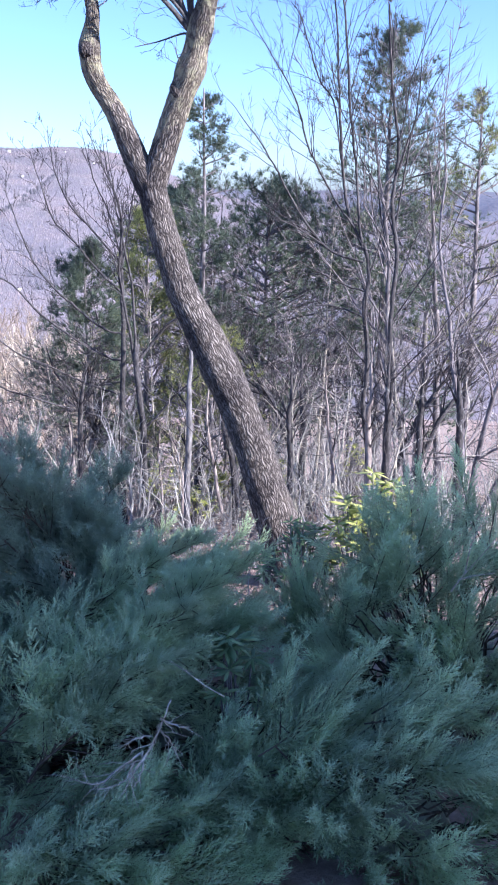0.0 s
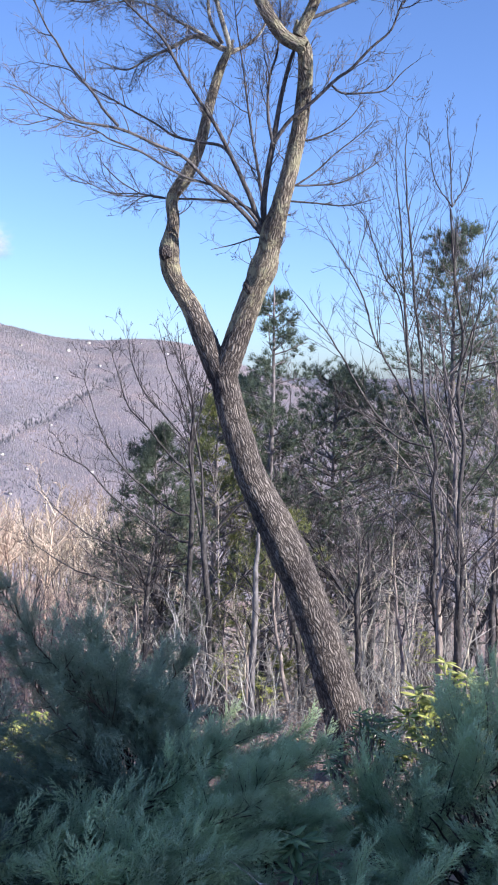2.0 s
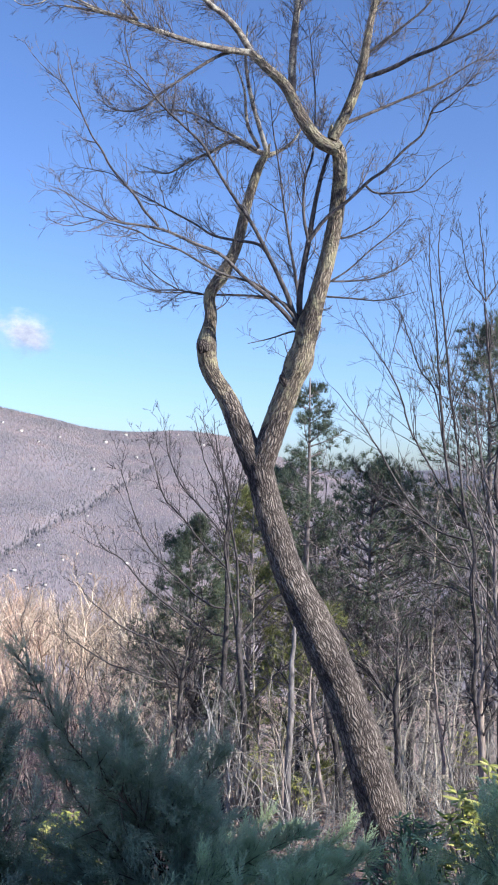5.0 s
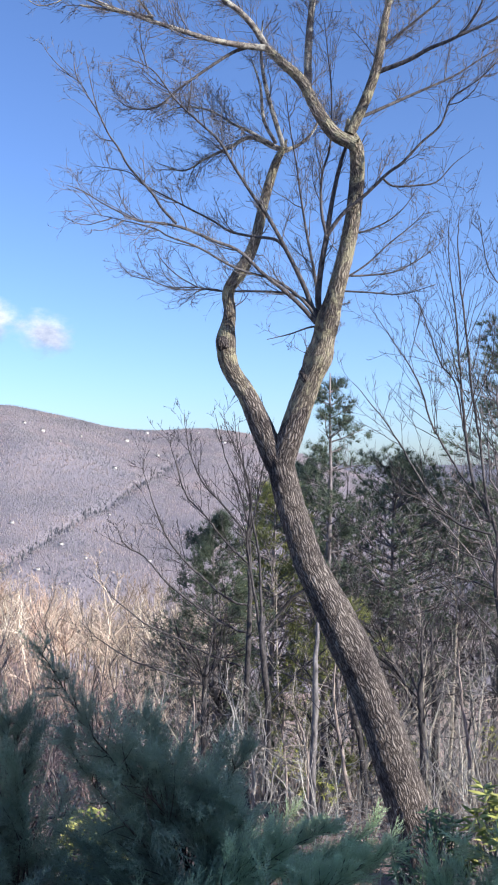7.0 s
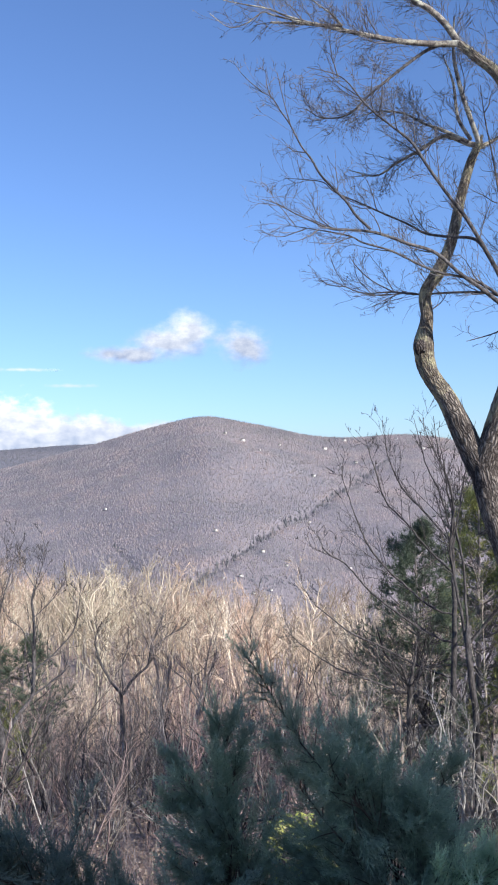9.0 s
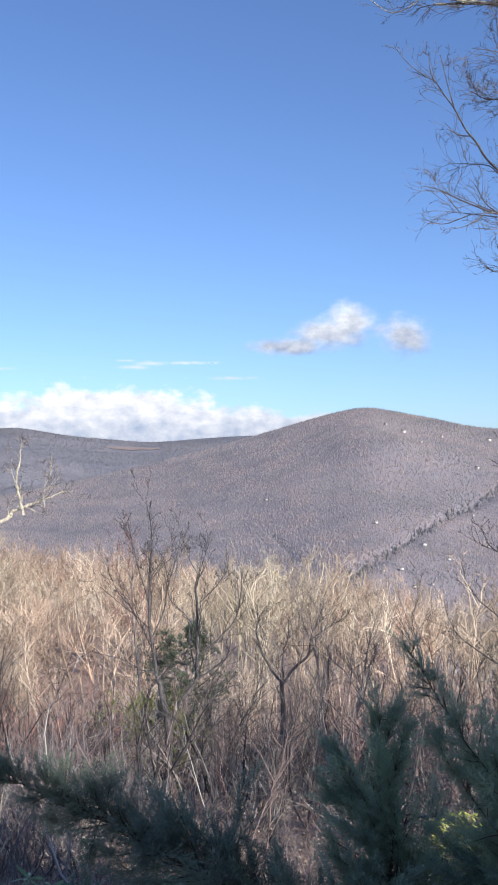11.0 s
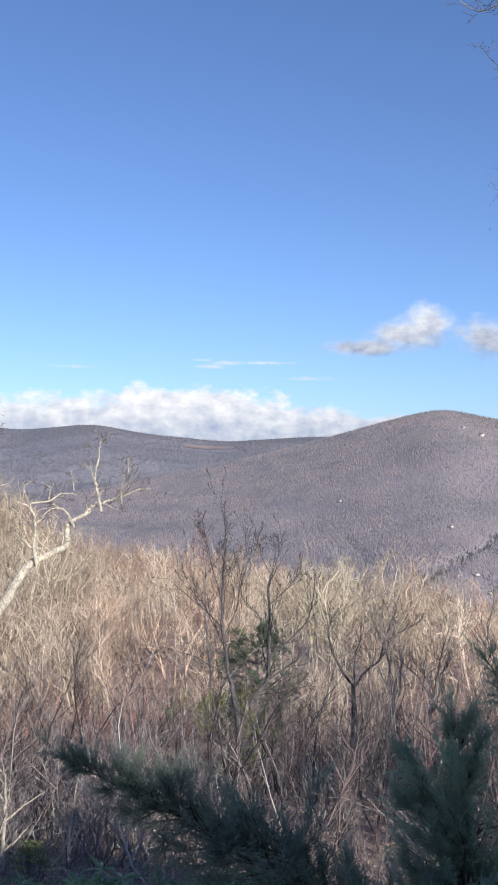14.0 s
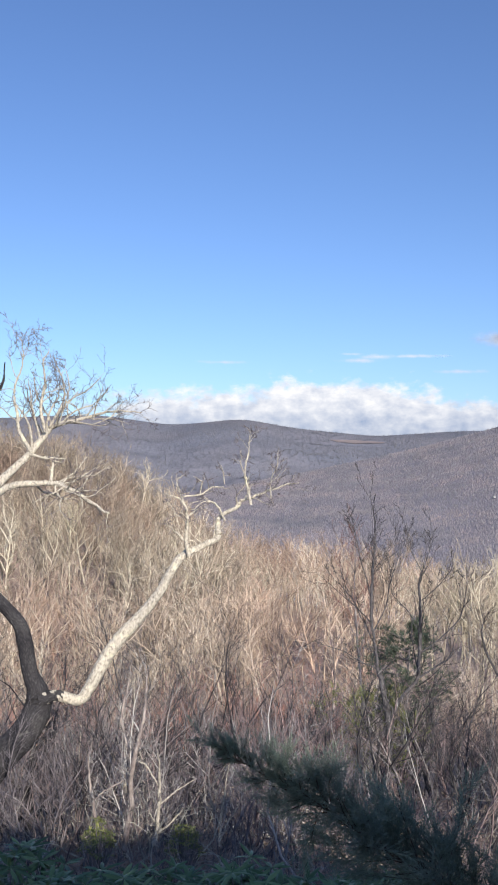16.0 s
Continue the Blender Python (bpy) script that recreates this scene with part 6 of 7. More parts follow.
def juniper(bearing, d, rise, width, depth, seed, feathers=200, lean=0.2, label="dark blue-green juniper bush in the shade", sweeps=(), core=0.4, size=(0.38, 0.72), low=0.0, leaf=M_JUNIPER):
    """A juniper: plumes of feathers set over a mound with hollows between. sweeps: long limbs, as bearing, rise and distance of root and tip, how much they carry and their bow."""
    r = np.random.default_rng(seed)
    base = on_ground(bearing, d)
    h = EYE + d * math.tan(radians(rise)) - base[2]
    ob = thing("juniper_bush", base, label, "bush", "juniper hedge")
    a = radians(bearing)
    side, away, upw = np.array([math.cos(a), math.sin(a), 0]), np.array([-math.sin(a), math.cos(a), 0]), np.array([0, 0, 1.0])
    n = int(feathers * 0.36)
    th = np.where(r.random(n) < 0.78, r.uniform(np.pi, 2 * np.pi, n), r.uniform(0, np.pi, n))
    up = low + (1 - low) * r.uniform(0, 1, n) ** 0.8
    ring = np.sqrt(np.clip(1 - up**2.4, 0.0, 1))
    lump = 1 + 0.16 * np.sin(3 * th + seed) * np.sin(4 * up + seed * 2) + r.normal(size=n) * 0.07
    k = ring * lump * r.uniform(0.72, 1.0, n)
    spot = (np.cos(th) * k * width / 2)[:, None] * side + (np.sin(th) * k * depth / 2)[:, None] * away + (up * h * 0.84 * np.clip(lump, 0.8, 1.12))[:, None] * upw
    out = (np.cos(th) * ring)[:, None] * side + (np.sin(th) * ring)[:, None] * away
    sway = np.stack([np.sin(spot[:, 1] * 4.1 + spot[:, 2] * 3.3 + seed), np.sin(spot[:, 0] * 3.7 + spot[:, 2] * 4.3 + 2 * seed), 0.6 * np.sin(spot[:, 0] * 4.6 + spot[:, 1] * 3.9 + seed)], -1)
    plume = unit(0.7 * out + upw * (0.4 + 0.3 * up[:, None]) + lean * side + 0.35 * sway + 0.2 * r.normal(size=(n, 3)))
    reach = r.uniform(size[0], size[1], n)
    # the plume's own bowed shoot, and the feathers along it
    shoot, thick = grow(spot - plume * reach[:, None] * 0.55, plume - 0.25 * upw, reach, np.full(n, 0.006), 7, 0.06, 0.07, r, 0.4)
    per = 13
    own = np.repeat(np.arange(n), per)
    u = np.tile((np.arange(per) + 0.5) / per, n) * 0.85 + 0.12 + r.normal(size=n * per) * 0.03
    x = np.clip(u, 0, 0.98) * 6
    i0 = x.astype(int)
    pos = shoot[own, i0] + (shoot[own, i0 + 1] - shoot[own, i0]) * (x - i0)[:, None]
    way = unit(shoot[own, i0 + 1] - shoot[own, i0]) + (0.42 - 0.3 * u)[:, None] * r.normal(size=pos.shape)
    scale = reach[own] * (0.5 - 0.2 * u) * r.uniform(0.8, 1.2, len(own))
    # young grows towards the tips, where the colour is painted lighter
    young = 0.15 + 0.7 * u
    root = spot * np.array([0.25, 0.25, 0.35])
    bow = np.linspace(0, 1, 6)[None, :, None]
    lines = root[:, None] * (1 - bow) + shoot[:, 1][:, None] * bow
    lines[:, 1:5] += r.normal(size=(n, 4, 3)) * 0.03
    stem_arrays = [tubes(lines, np.linspace(0.013, 0.005, 6)[None] * np.ones((n, 1)), 4), tubes(shoot, thick, 3, pointed=True)]
    for b0, e0, d0, b1, e1, d1, m, droop in sweeps:
        p0, p1 = P(b0, e0, d0) - base, P(b1, e1, d1) - base
        span = np.linalg.norm(p1 - p0)
        q = np.linspace(0, 1, 14)[:, None]
        spine = p0 + (p1 - p0) * q + np.sin(q * np.pi) * upw * droop
        spine[1:] += np.cumsum(r.normal(size=(13, 3)) * 0.012, axis=0)
        stem_arrays.append(tubes(spine[None], np.linspace(0.01, 0.003, 14)[None], 5, pointed=True))
        # side limbs fan out from the spine, shorter towards its tip
        k = max(6, int(m * 0.5))
        u = np.sort(r.uniform(0.03, 1.0, k) ** 0.9)
        at = np.stack([np.interp(u, q[:, 0], spine[:, c]) for c in range(3)], -1)
        axis = unit(p1 - p0)
        limb = unit(axis * 0.8 + upw * r.uniform(-0.45, 0.75, (k, 1)) + 0.5 * r.normal(size=(k, 3)))
        ll = span * 0.24 * (1 - u) ** 1.1 * r.uniform(0.6, 1.3, k) + 0.07
        lp, lq = grow(at, limb, ll, np.full(k, 0.005), 5, 0.12, 0.05, r, 0.5)
        stem_arrays.append(tubes(lp, lq, 3, pointed=True))
        per = 7
        own = np.repeat(np.arange(k), per)
        f_at = r.uniform(0.2, 1.0, len(own)) * 4
        fi = np.minimum(f_at.astype(int), 3)
        pos = np.concatenate([pos, lp[own, fi] + (lp[own, fi + 1] - lp[own, fi]) * (f_at - fi)[:, None]])
        way = np.concatenate([way, unit(lp[own, fi + 1] - lp[own, fi]) + 0.4 * r.normal(size=(len(own), 3)) + 0.1 * upw])
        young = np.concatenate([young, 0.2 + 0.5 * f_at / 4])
        # leafy shoots carry the spine on to its very tip
        z_at = r.uniform(7, 12.9, 26)
        zi = z_at.astype(int)
        pos = np.concatenate([pos, spine[zi] + (spine[zi + 1] - spine[zi]) * (z_at - zi)[:, None]])
        way = np.concatenate([way, axis + 0.3 * r.normal(size=(26, 3))])
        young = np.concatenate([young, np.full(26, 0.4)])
        scale = np.concatenate([scale, np.clip(ll[own] * 0.62, 0.07, 0.26) * r.uniform(0.75, 1.25, len(own)), r.uniform(0.1, 0.2, 26)])
    part("stemwork", *join(stem_arrays), M_JUNSTEM, ob, "", True, "stuff")
    # the hedge has hollows where the older sprays have died back
    wx = pos + base
    bb, ee = np.degrees(np.arctan2(-wx[:, 0], wx[:, 1])), np.degrees(np.arctan2(wx[:, 2] - EYE, np.hypot(wx[:, 0], wx[:, 1])))
    keep = np.ones(len(pos), bool)
    for hb, he, wide, tall, tilted in HOLLOWS:
        across, over = bb - hb, ee - he - tilted * (bb - hb)
        keep &= (across / wide) ** 2 + (over / tall) ** 2 + 0.12 * r.normal(size=len(pos)) > 1
    pos, way, scale, young = pos[keep], way[keep], scale[keep], young[keep]
    pick = r.integers(0, len(FEATHERS), len(pos))
    rot = frames_along(way, r)
    leafy = part("foliage", *join([scatter(*FEATHERS[i], pos[pick == i], rot[pick == i], scale[pick == i]) for i in range(len(FEATHERS))]), leaf, ob, "scaly blue-green sprays", False, "stuff")
    # painted light: young runs from shaded inner scales to bright tips
    tip_tone = np.concatenate([(young[pick == i][:, None] + 0.3 * FEATHERS[i][0][None, :, 2] - 0.1).ravel() for i in range(len(FEATHERS))])
    leafy.data.attributes.new("young", "FLOAT", "POINT").data.foreach_set("value", tip_tone.astype(np.float32))
    # heart: an added lumpy ball that blocks see-through, coloured as inner shade
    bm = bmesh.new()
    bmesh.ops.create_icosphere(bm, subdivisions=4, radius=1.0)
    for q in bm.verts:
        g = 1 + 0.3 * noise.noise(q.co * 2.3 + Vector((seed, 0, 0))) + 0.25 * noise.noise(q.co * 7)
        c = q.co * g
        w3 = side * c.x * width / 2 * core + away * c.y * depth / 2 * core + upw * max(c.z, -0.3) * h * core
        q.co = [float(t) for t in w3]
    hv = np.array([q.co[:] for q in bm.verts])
    hf = np.array([[q.index for q in fc.verts] for fc in bm.faces])
    bm.free()
    part("heart", hv, hf, M_JUNCORE, ob, "lumpy filler coloured like shaded inner twigs", True)
    return ob


juniper(-6.4, 7.7, -21.2, 1.3, 1.2, 72, 190, 0.3, leaf=M_MIDJUNIPER)
juniper(-13.0, 6.7, -15.8, 2.3, 2.2, 61, 420, label="large feathery blue-green juniper in house shade", leaf=M_MIDJUNIPER)
juniper(-9.0, 4.9, -28.5, 2.1, 1.3, 62, 260, 0.6, label="low spreading juniper beneath the large one", leaf=M_MIDJUNIPER)
juniper(4.5, 6.2, -24.0, 1.9, 1.5, 63, 300, 1.7, label="spreading juniper with long sweeping sprays", sweeps=((14, -33, 5.4, -0.5, -21.8, 6.0, 130, 0.12), (16, -29, 5.8, 3.0, -20.8, 6.4, 120, 0.12), (18, -32, 5.2, 4.0, -25.0, 5.5, 130, 0.1), (15, -34, 5.0, 2.5, -27.5, 5.2, 110, 0.1)))
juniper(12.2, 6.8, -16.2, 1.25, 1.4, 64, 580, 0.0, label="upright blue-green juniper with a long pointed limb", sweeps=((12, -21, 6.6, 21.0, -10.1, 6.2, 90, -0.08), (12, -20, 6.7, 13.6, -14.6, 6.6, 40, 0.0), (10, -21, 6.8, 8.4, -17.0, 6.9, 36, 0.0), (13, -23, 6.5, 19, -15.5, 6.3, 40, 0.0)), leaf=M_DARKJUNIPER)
juniper(10.0, 4.6, -35.5, 1.8, 1.0, 65, 180, 0.9, label="low juniper with bare dead branches inside")
juniper(1.0, 5.0, -33.0, 1.5, 1.1, 66, 170, 1.0)
juniper(5.0, 8.2, -19.6, 1.6, 1.3, 67, 190, 0.4, label="juniper hedge bush before the oak", leaf=M_MIDJUNIPER)
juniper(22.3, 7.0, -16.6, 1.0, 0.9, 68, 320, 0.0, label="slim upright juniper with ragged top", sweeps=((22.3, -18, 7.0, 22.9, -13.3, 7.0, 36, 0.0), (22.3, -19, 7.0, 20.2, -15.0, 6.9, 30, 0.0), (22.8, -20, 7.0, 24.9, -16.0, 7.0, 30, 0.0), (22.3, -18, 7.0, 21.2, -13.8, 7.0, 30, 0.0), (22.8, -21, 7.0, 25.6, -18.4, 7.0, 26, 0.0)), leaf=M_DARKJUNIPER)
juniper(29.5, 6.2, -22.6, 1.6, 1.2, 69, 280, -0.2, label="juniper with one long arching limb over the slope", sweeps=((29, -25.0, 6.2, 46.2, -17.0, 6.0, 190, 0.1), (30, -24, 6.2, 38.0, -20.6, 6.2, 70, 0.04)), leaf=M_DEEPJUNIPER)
juniper(16.5, 6.0, -25.0, 1.5, 1.2, 70, 200, 1.2)
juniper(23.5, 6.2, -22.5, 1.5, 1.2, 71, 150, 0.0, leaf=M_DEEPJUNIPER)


# ---- a white-limbed tree at the hedge's far end ----
WT_D = 14.0
wt_at = on_ground(58.5, WT_D)
wt = thing("white_limbed_tree", wt_at, "leafless tree with dark trunk and bright sunlit pale limbs", "tree")
r = np.random.default_rng(120)
WT = [
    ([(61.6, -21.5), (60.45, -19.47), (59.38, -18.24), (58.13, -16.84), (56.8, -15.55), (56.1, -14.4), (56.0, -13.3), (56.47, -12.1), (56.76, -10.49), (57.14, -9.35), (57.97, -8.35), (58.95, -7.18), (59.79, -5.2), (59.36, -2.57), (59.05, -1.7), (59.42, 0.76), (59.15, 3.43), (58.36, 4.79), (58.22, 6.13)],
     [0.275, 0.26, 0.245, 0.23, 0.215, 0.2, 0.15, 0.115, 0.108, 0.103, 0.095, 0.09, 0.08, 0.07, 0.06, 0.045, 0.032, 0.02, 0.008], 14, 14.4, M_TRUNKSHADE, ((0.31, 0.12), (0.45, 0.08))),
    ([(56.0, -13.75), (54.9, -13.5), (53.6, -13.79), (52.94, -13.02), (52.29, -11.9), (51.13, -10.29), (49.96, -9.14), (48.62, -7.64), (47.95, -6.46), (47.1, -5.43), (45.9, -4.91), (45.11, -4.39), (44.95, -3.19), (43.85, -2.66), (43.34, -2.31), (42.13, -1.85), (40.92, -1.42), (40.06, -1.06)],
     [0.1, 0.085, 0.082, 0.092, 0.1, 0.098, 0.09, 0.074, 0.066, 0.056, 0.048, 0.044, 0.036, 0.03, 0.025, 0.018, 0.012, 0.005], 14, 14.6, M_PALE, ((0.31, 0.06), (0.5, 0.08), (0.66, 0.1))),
    ([(47.1, -5.43), (47.28, -4.58), (47.23, -3.55), (47.31, -2.52), (47.67, -1.66), (48.36, -1.33)], [0.034, 0.03, 0.026, 0.02, 0.014, 0.006], 14.3, 14.2, M_PALE, ()),
    ([(47.28, -4.58), (47.98, -4.07), (48.84, -3.56)], [0.016, 0.012, 0.005], 14.3, 14.1, M_PALE, ()),
    ([(44.95, -3.26), (45.41, -2.33), (45.94, -1.99), (46.8, -2.35)], [0.018, 0.015, 0.011, 0.005], 14.5, 14.2, M_PALE, ()),
    ([(47.31, -2.52), (47.74, -1.49), (47.85, -0.8), (47.34, -0.62)], [0.013, 0.011, 0.008, 0.004], 14.3, 14.5, M_PALE, ()),
    ([(47.49, -1.83), (46.46, -1.65), (45.43, -1.12), (44.22, -1.11)], [0.014, 0.012, 0.009, 0.004], 14.3, 14.6, M_PALE, ()),
    ([(44.98, -1.05), (45.09, -0.36), (45.34, 0.26)], [0.009, 0.007, 0.003], 14.5, 14.5, M_PALE, ()),
    ([(46.46, -1.65), (46.47, -0.96), (46.99, -0.62)], [0.01, 0.008, 0.004], 14.4, 14.3, M_PALE, ()),
    ([(43.34, -2.31), (43.52, -1.45), (43.7, -0.41), (43.54, 0.63), (43.38, 1.67)], [0.024, 0.02, 0.016, 0.011, 0.005], 14.5, 14.6, M_PALE, ()),
    ([(43.6, -0.76), (44.06, 0.28), (44.24, 1.14)], [0.011, 0.008, 0.004], 14.5, 14.4, M_PALE, ()),
    ([(42.13, -1.85), (42.14, -0.91), (41.73, 0.13), (41.64, 0.83)], [0.012, 0.01, 0.007, 0.003], 14.6, 14.6, M_PALE, ()),
    ([(59.3, -2.2), (57.77, -1.23), (56.46, -1.05), (55.31, -1.04), (54.3, -1.37), (53.29, -1.88), (52.1, -2.31)], [0.06, 0.052, 0.045, 0.038, 0.032, 0.024, 0.014], 14.3, 14.0, M_PALE, ()),
    ([(59.1, -1.7), (57.78, -0.39), (56.98, 0.46), (56.18, 1.49), (55.59, 2.27), (54.53, 2.53), (53.36, 2.73), (52.18, 2.85), (50.65, 2.78)], [0.07, 0.06, 0.052, 0.046, 0.038, 0.03, 0.022, 0.015, 0.006], 14.4, 14.8, M_PALE, ()),
    ([(56.66, 0.8), (57.33, 1.97), (57.51, 2.81), (57.87, 4.47), (57.41, 6.16), (57.44, 7.66)], [0.032, 0.027, 0.022, 0.016, 0.011, 0.005], 14.5, 14.7, M_PALE, ()),
    ([(56.75, 0.63), (55.83, 0.48), (54.83, 0.42)], [0.024, 0.018, 0.007], 14.5, 14.2, M_PALE, ()),
    ([(55.47, -0.94), (55.33, 0.14), (55.01, 1.0)], [0.026, 0.02, 0.009], 14.2, 14.3, M_PALE, ()),
    ([(55.85, 2.0), (56.15, 3.51), (55.9, 4.87), (56.09, 6.21), (55.77, 6.96)], [0.026, 0.022, 0.017, 0.011, 0.005], 14.5, 14.5, M_PALE, ()),
    ([(55.59, 2.27), (54.73, 4.06), (54.99, 5.74), (55.33, 6.24)], [0.02, 0.016, 0.01, 0.005], 14.6, 14.4, M_PALE, ()),
    ([(54.53, 2.53), (54.49, 3.73), (53.9, 4.59)], [0.014, 0.01, 0.005], 14.6, 14.7, M_PALE, ()),
    ([(53.02, 2.77), (52.8, 3.76), (52.21, 4.63)], [0.012, 0.009, 0.004], 14.7, 14.6, M_PALE, ()),
    ([(52.01, 2.86), (51.34, 3.8), (51.11, 4.14)], [0.009, 0.007, 0.003], 14.8, 14.8, M_PALE, ()),
]
wl, wr = [], []
for pairs, radii, d0, d1, mat, knots in WT:
    n = len(pairs)
    pts = line(pairs, d0, d1, 10 * n)
    pts[3:] += np.cumsum(r.normal(size=(len(pts) - 3, 3)) * (0.009 if radii[0] < 0.12 else 0.002), axis=0) * np.linspace(0, 1, len(pts) - 3)[:, None]
    v, f, flat = knobbly(pts, radii, 18, 0.045 if radii[0] < 0.12 else 0.022, r, knots)
    limb = part("trunk" if radii[0] > 0.15 else "limb", v - wt_at, f, mat, wt, "sunlit pale bark" if mat is M_PALE else "furrowed bark darkened for shade", straight=flat)
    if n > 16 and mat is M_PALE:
        # the trunk's painted shade runs a little way out along the long limb
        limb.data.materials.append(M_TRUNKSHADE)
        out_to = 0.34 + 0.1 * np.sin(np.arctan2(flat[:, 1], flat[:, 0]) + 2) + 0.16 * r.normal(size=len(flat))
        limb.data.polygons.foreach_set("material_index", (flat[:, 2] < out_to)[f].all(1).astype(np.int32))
    if mat is M_PALE:
        from_here = 0.66 if n > 12 else 0.0   # the long limb is bare up to its crown
        u = np.linspace(from_here, 1, 12)
        wl.append(np.stack([np.interp(u, np.linspace(0, 1, 10 * n), pts[:, c]) for c in range(3)], -1))
        wr.append(np.interp(u, np.linspace(0, 1, n), radii))
wl = np.array(wl) - wt_at
wo = shoots(wl, np.array(wr), r, (np.maximum(4, np.round(lengths(wl) * 7)).astype(int), 5, 4), 0.25, 50, (0.42, 0.55, 0.5), 0.26, 0.04, (0.45, 0.6, 0.6), 0.0035)
for i in range(len(wo[0][0])):
    part("branch", *tubes(wo[0][0][i:i + 1], wo[0][1][i:i + 1], 5, pointed=True), M_PALE, wt, "", True)
part("twigwork", *join([tubes(*o[:2], 3, pointed=True) for o in wo[1:]]), M_DARKTWIG, wt, "", False, "stuff")


# ---- broad-leaved shrubs ----
def leaf_template(L=0.13, w=0.03):
    v = [(0, 0, 0), (-w / 2, 0.006, L * 0.35), (w / 2, 0.006, L * 0.35), (-w * 0.45, 0.012, L * 0.68), (w * 0.45, 0.012, L * 0.68), (0, 0.02, L), (0, -0.004, L * 0.35), (0, 0.004, L * 0.68)]
    f = [(0, 6, 1), (0, 2, 6), (1, 6, 7), (1, 7, 3), (6, 2, 4), (6, 4, 7), (3, 7, 5), (7, 4, 5)]
    return np.array(v, float), np.array(f)


LEAF = leaf_template()


def laurel(bearing, d, rise, width, seed, material, label, whorls=120, size=1.0, name="laurel_bush", lowest=0.7):
    """An evergreen shrub: stems that end in whorls of long drooping leaves."""
    r = np.random.default_rng(seed)
    base = on_ground(bearing, d)
    h = EYE + d * math.tan(radians(rise)) - base[2]
    ob = thing(name, base, label, "bush")
    th, ring = r.uniform(0, 6.28, whorls), np.sqrt(r.random(whorls))
    top = np.stack([np.cos(th) * ring * width / 2, np.sin(th) * ring * width / 2, h * (1 - 0.45 * ring**2) * r.uniform(lowest, 1.05, whorls)], -1)
    u = np.linspace(0, 1, 5)[None, :, None]
    lines = (top * np.array([0.3, 0.3, 0]))[:, None] * (1 - u) + top[:, None] * u
    part("stemwork", *tubes(lines, np.linspace(0.012, 0.005, 5)[None] * np.ones((whorls, 1)), 4), M_DARKBARK, ob, "", True, "stuff")
    per = 9
    a = np.tile(np.arange(per) * 6.28 / per, whorls) + np.repeat(r.uniform(0, 6, whorls), per) + r.normal(size=whorls * per) * 0.2
    way = np.stack([np.cos(a), np.sin(a), r.normal(0.1, 0.35, whorls * per)], -1)
    z = unit(way)
    x = unit(np.cross(z, np.array([0, 0, 1.0]) + 0.2 * r.normal(size=z.shape)))
    rot = np.stack([x, np.cross(z, x), z], -1)
    part("foliage", *scatter(*LEAF, np.repeat(top, per, 0), rot, r.uniform(0.7, 1.25, whorls * per) * size), material, ob, "", True, "stuff")
    return ob


for b, d, e, w, k in ((39, 8.4, -23.9, 1.5, 130), (43.8, 8.8, -22.9, 1.5, 131), (48.4, 9.2, -23.3, 1.6, 132), (52.8, 8.6, -23.1, 1.5, 133), (57.6, 9.0, -21.9, 1.6, 134), (35.6, 9.4, -23.3, 1.2, 135)):
    laurel(b, d, e, w, k, M_LEAF, "dark evergreen laurel with long drooping leaves", 90, 1.45, lowest=0.55)
laurel(47.18, 12.5, -20.6, 0.45, 136, M_YELLOWPINE, "small yellow-green shrub lit by the sun", 44, 0.62)
laurel(52.34, 12.6, -20.4, 0.5, 137, M_YELLOWPINE, "small dull yellowish shrub in the thicket", 44, 0.62)
laurel(-8.2, 9.2, -16.2, 1.0, 138, M_SUNLITLEAF, "bright yellow-green laurel behind the hedge", 70, 1.3)
laurel(-3.2, 9.4, -19.4, 0.8, 139, M_LEAF, "green laurel beside the oak trunk", 50, 1.0)
laurel(0.9, 5.5, -26.4, 0.4, 140, M_LEAF, "long-leaved shrub in a gap of the hedge", 11, 1.1, lowest=0.93)
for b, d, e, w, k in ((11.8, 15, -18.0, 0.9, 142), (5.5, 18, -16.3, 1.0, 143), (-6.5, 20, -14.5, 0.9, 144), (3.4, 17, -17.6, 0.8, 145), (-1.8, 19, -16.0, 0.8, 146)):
    laurel(b, d, e, w, k, M_SUNLITLEAF, "yellow-green evergreen shrub in the sunlit wood", 45, 0.75)
laurel(17.8, 9.2, -18.9, 0.7, 147, M_SUNLITLEAF, "yellow-green shrub in a gap between junipers", 60, 1.0)
laurel(15.0, 11.5, -19.5, 1.0, 141, M_SUNLITLEAF, "yellow-green shrub behind the juniper", 60, 0.8)

# ---- dead branch in the hedge ----
db_at = P(8.2, -33.6, 4.75)
db = thing("dead_branch", db_at, "broken grey dead branch caught in the juniper", "branch")
r = np.random.default_rng(150)
DEAD = (([(5.2, -30.2), (5.97, -31.4), (7.0, -32.8), (7.6, -33.4), (8.6, -34.3)], 0.004, 0.009, 3), ([(7.4, -33.1), (8.8, -33.9), (10.5, -34.5), (12.4, -33.9)], 0.006, 0.002, 7), ([(7.8, -33.6), (8.6, -34.6), (10.6, -35.0)], 0.007, 0.002, 6),
        ([(7.2, -33.0), (7.4, -34.2), (8.3, -35.2)], 0.006, 0.003, 6), ([(6.6, -32.2), (7.6, -32.4), (8.8, -32.9)], 0.005, 0.002, 5), ([(6.2, -31.7), (5.2, -32.6), (4.6, -33.8)], 0.005, 0.002, 5), ([(5.9, -31.2), (5.2, -31.6), (4.0, -31.8)], 0.006, 0.002, 4))
dead_p, dead_q = [], []
